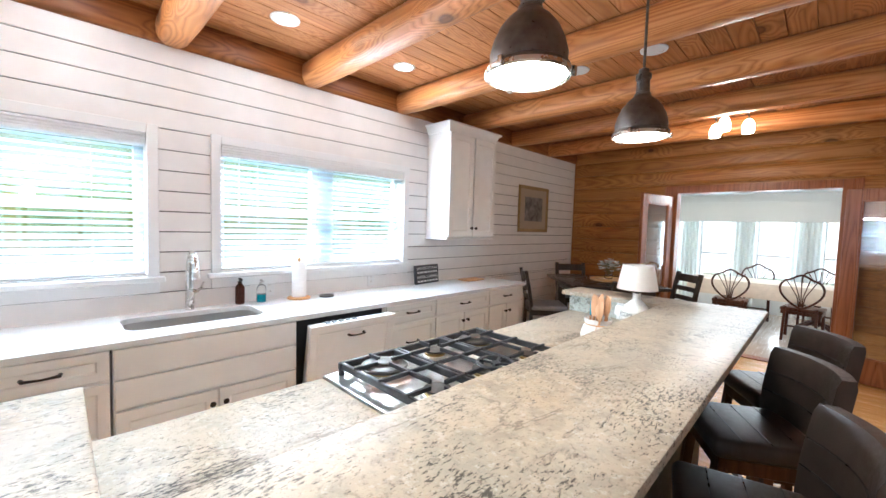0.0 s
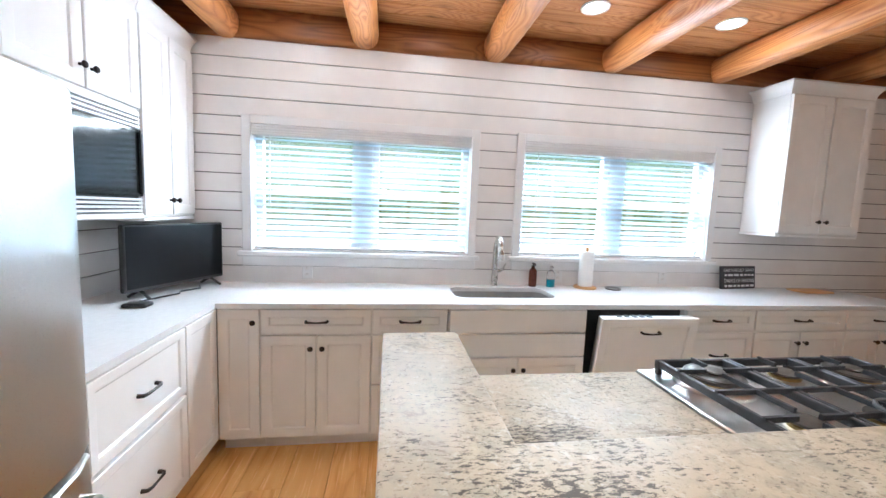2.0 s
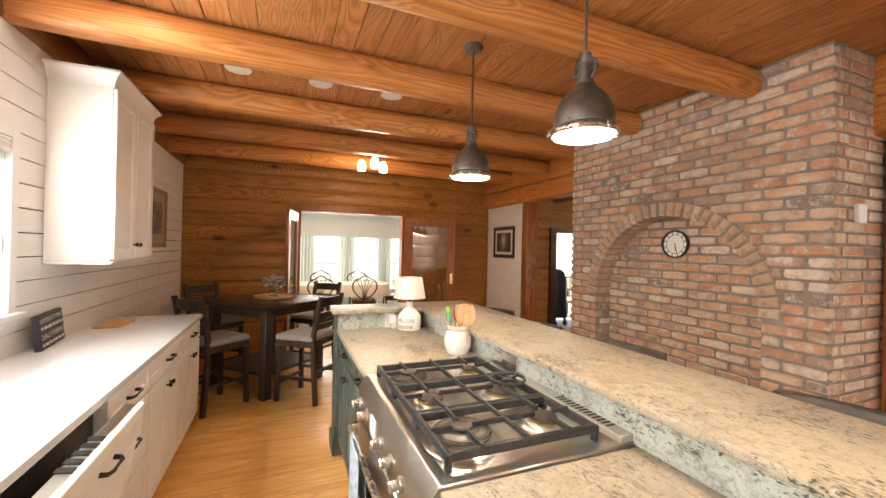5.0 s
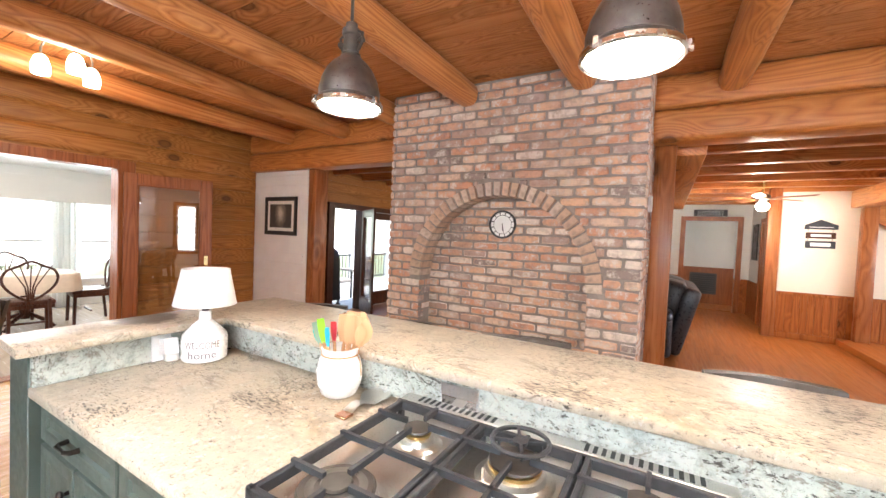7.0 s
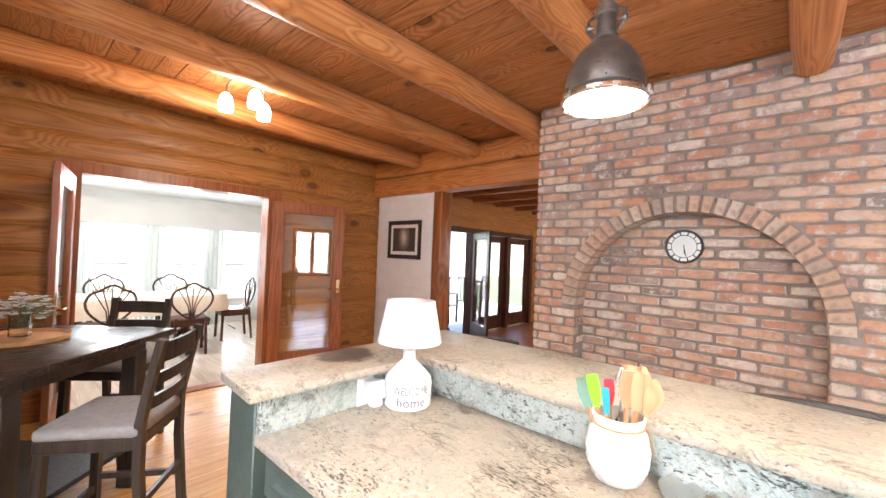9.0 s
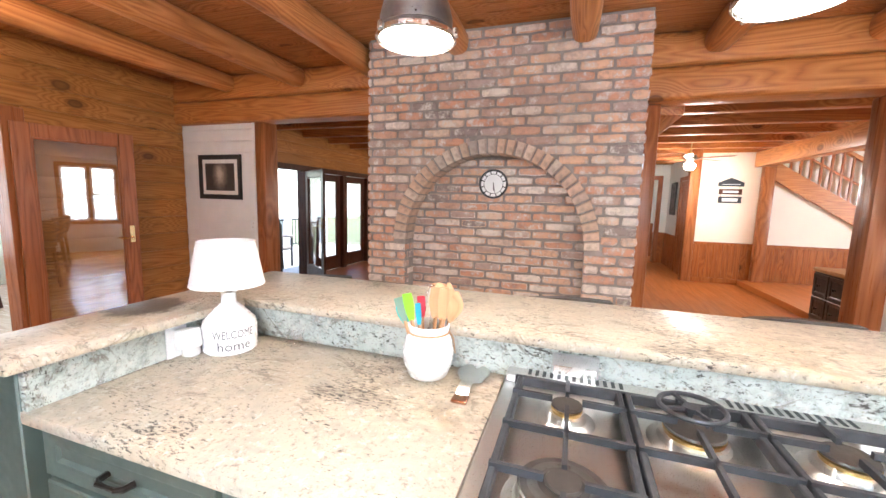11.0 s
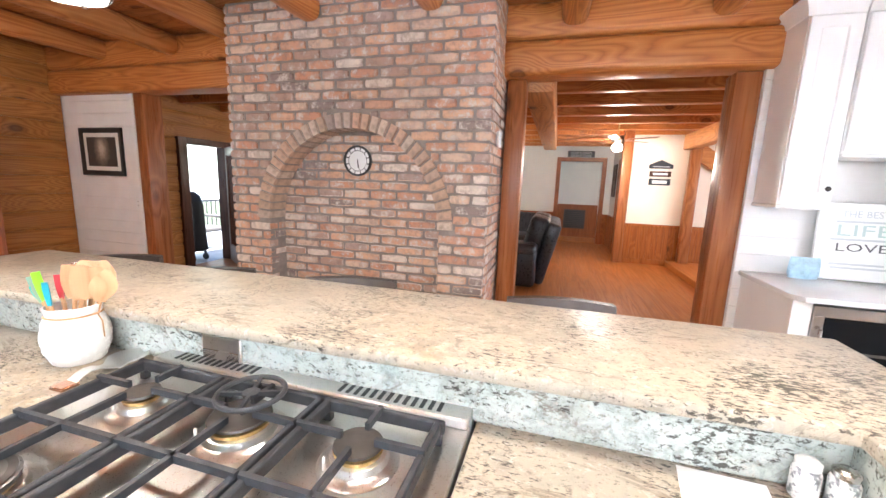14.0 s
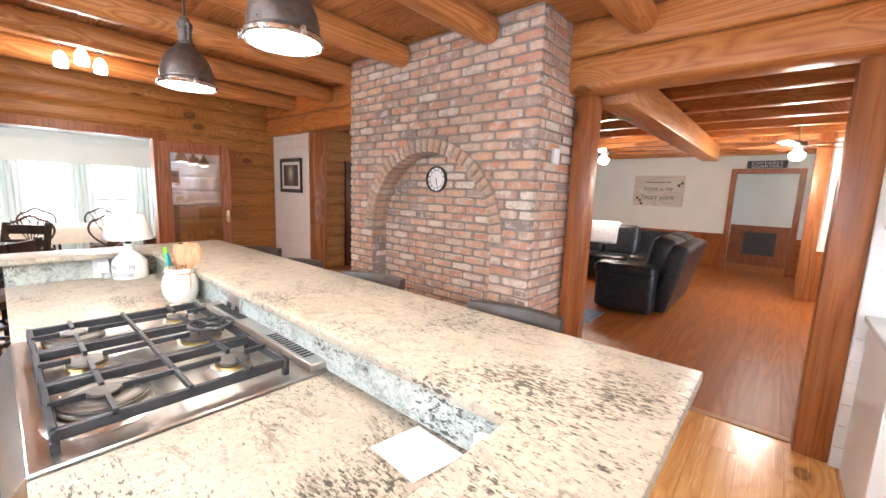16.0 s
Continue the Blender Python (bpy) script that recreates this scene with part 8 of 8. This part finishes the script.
ro = AR + 0.100
k = 0
z = 0.006
while z + BH < CEIL:
    zc = z + BH / 2
    shift = 0.0 if k % 2 else -LEN / 2
    y = CY0 + shift
    while y < CY1 - 0.01:
        a, b = max(y + 0.0085, CY0), min(y + LEN - 0.0085, CY1)
        dz = zc - AZ
        spans = [(a, b)]
        if zc < AZ:
            lo_, hi_ = AY - AR, AY + AR
        elif dz < ro:
            hw = math.sqrt(max(0.0, ro * ro - dz * dz)) + 0.006
            lo_, hi_ = AY - hw, AY + hw
        else:
            lo_ = hi_ = None
        if lo_ is not None:
            spans = [(a, min(b, lo_)), (max(a, hi_), b)]
        for c, d in spans:
            if d - c < 0.03:
                continue
            dx = rnd.uniform(-0.004, 0.003)
            if zc > 0.80:
                full = d - c > 0.12
                me = rnd.choice(kinds if full else halves)
                if count < 290 and zc < 2.6:
                    single(me, (CX + dx, (c + d) / 2, zc), (rnd.uniform(-0.008, 0.008), 0, 0), (d - c) / (0.217 if full else 0.100))
                    count += 1
                else:
                    rest_brick(CX + dx, CX + 0.05, c, d, z, z + BH)
            else:
                rest_brick(CX + dx, CX + 0.05, c, d, z, z + BH)
        y += LEN
    y = CY0 - LEN / 2 + (0.07 if k % 2 else 0.17)
    hw = AR if zc < AZ else math.sqrt(max(0.0, AR * AR - (zc - AZ) ** 2))
    if zc < AZ + AR:
        while y < CY1:
            a, b = max(y + 0.0085, AY - hw - 0.02), min(y + LEN - 0.0085, AY + hw + 0.02)
            if b - a > 0.02:
                rest_brick(RECESS + rnd.uniform(-0.003, 0.003), RECESS + 0.05, a, b, z, z + BH)
            y += LEN
        if zc < AZ:
            for s in (-1, 1):
                e = AY + s * AR
                rest_brick(CX + 0.06 if k % 2 else CX + 0.11, RECESS + 0.01, min(e, e + s * 0.03), max(e, e + s * 0.03), z, z + BH)
                rest_brick(CX + 0.002, CX + (0.05 if k % 2 else 0.10), min(e, e + s * 0.03), max(e, e + s * 0.03), z, z + BH)
    # sides of the breast
    for face in (CY0, CY1):
        x = CX + 0.053 if k % 2 else CX + 0.11
        if not k % 2:
            x = CX + 0.053
            first = 0.10
        else:
            first = 0.047
        while x < CBACK - 0.02:
            w = first if first else LEN - 0.017
            first = 0
            x2 = min(x + w, CBACK)
            dd = rnd.uniform(-0.003, 0.003)
            if face == CY0:
                rest_brick(x, x2, CY0 + dd, CY0 + 0.04, z, z + BH)
            else:
                rest_brick(x, x2, CY1 - 0.04, CY1 + dd, z, z + BH)
            x = x2 + 0.017
    z += COURSE
    k += 1
# the arch ring, bricks on end
na = 33
wedge = []
for s in range(3):
    bm = B()
    r = random.Random(70 + s)
    w0, w1 = AR * math.pi / na - 0.016, ro * math.pi / na - 0.014
    j = lambda: r.uniform(-0.002, 0.002)
    lo = [(-w0 / 2, AR - 0.008), (w0 / 2, AR - 0.008), (w1 / 2, ro), (-w1 / 2, ro)]
    loft(bm, [[(0.19, y, zz) for y, zz in lo], [(0.004, y + j(), zz + j()) for y, zz in lo], [(-0.012, y * 0.85 + j(), zz * 0.985 + 0.012 + j()) for y, zz in lo]])
    wedge.append(finish("arch_brick", bm, "arch_brick", smooth=False))
for i in range(na):
    o = new("arch_brick", wedge[i % 3])
    o.parent = chimney
    o.location = (CX + rnd.uniform(-0.004, 0.004), AY, AZ)
    o.rotation_euler = (-math.pi / 2 + math.pi * (i + 0.5) / na, 0, 0)
part("brick_rest", rest, "brick_rest", chimney, "weathered bricks of the sides and recess", "stuff")
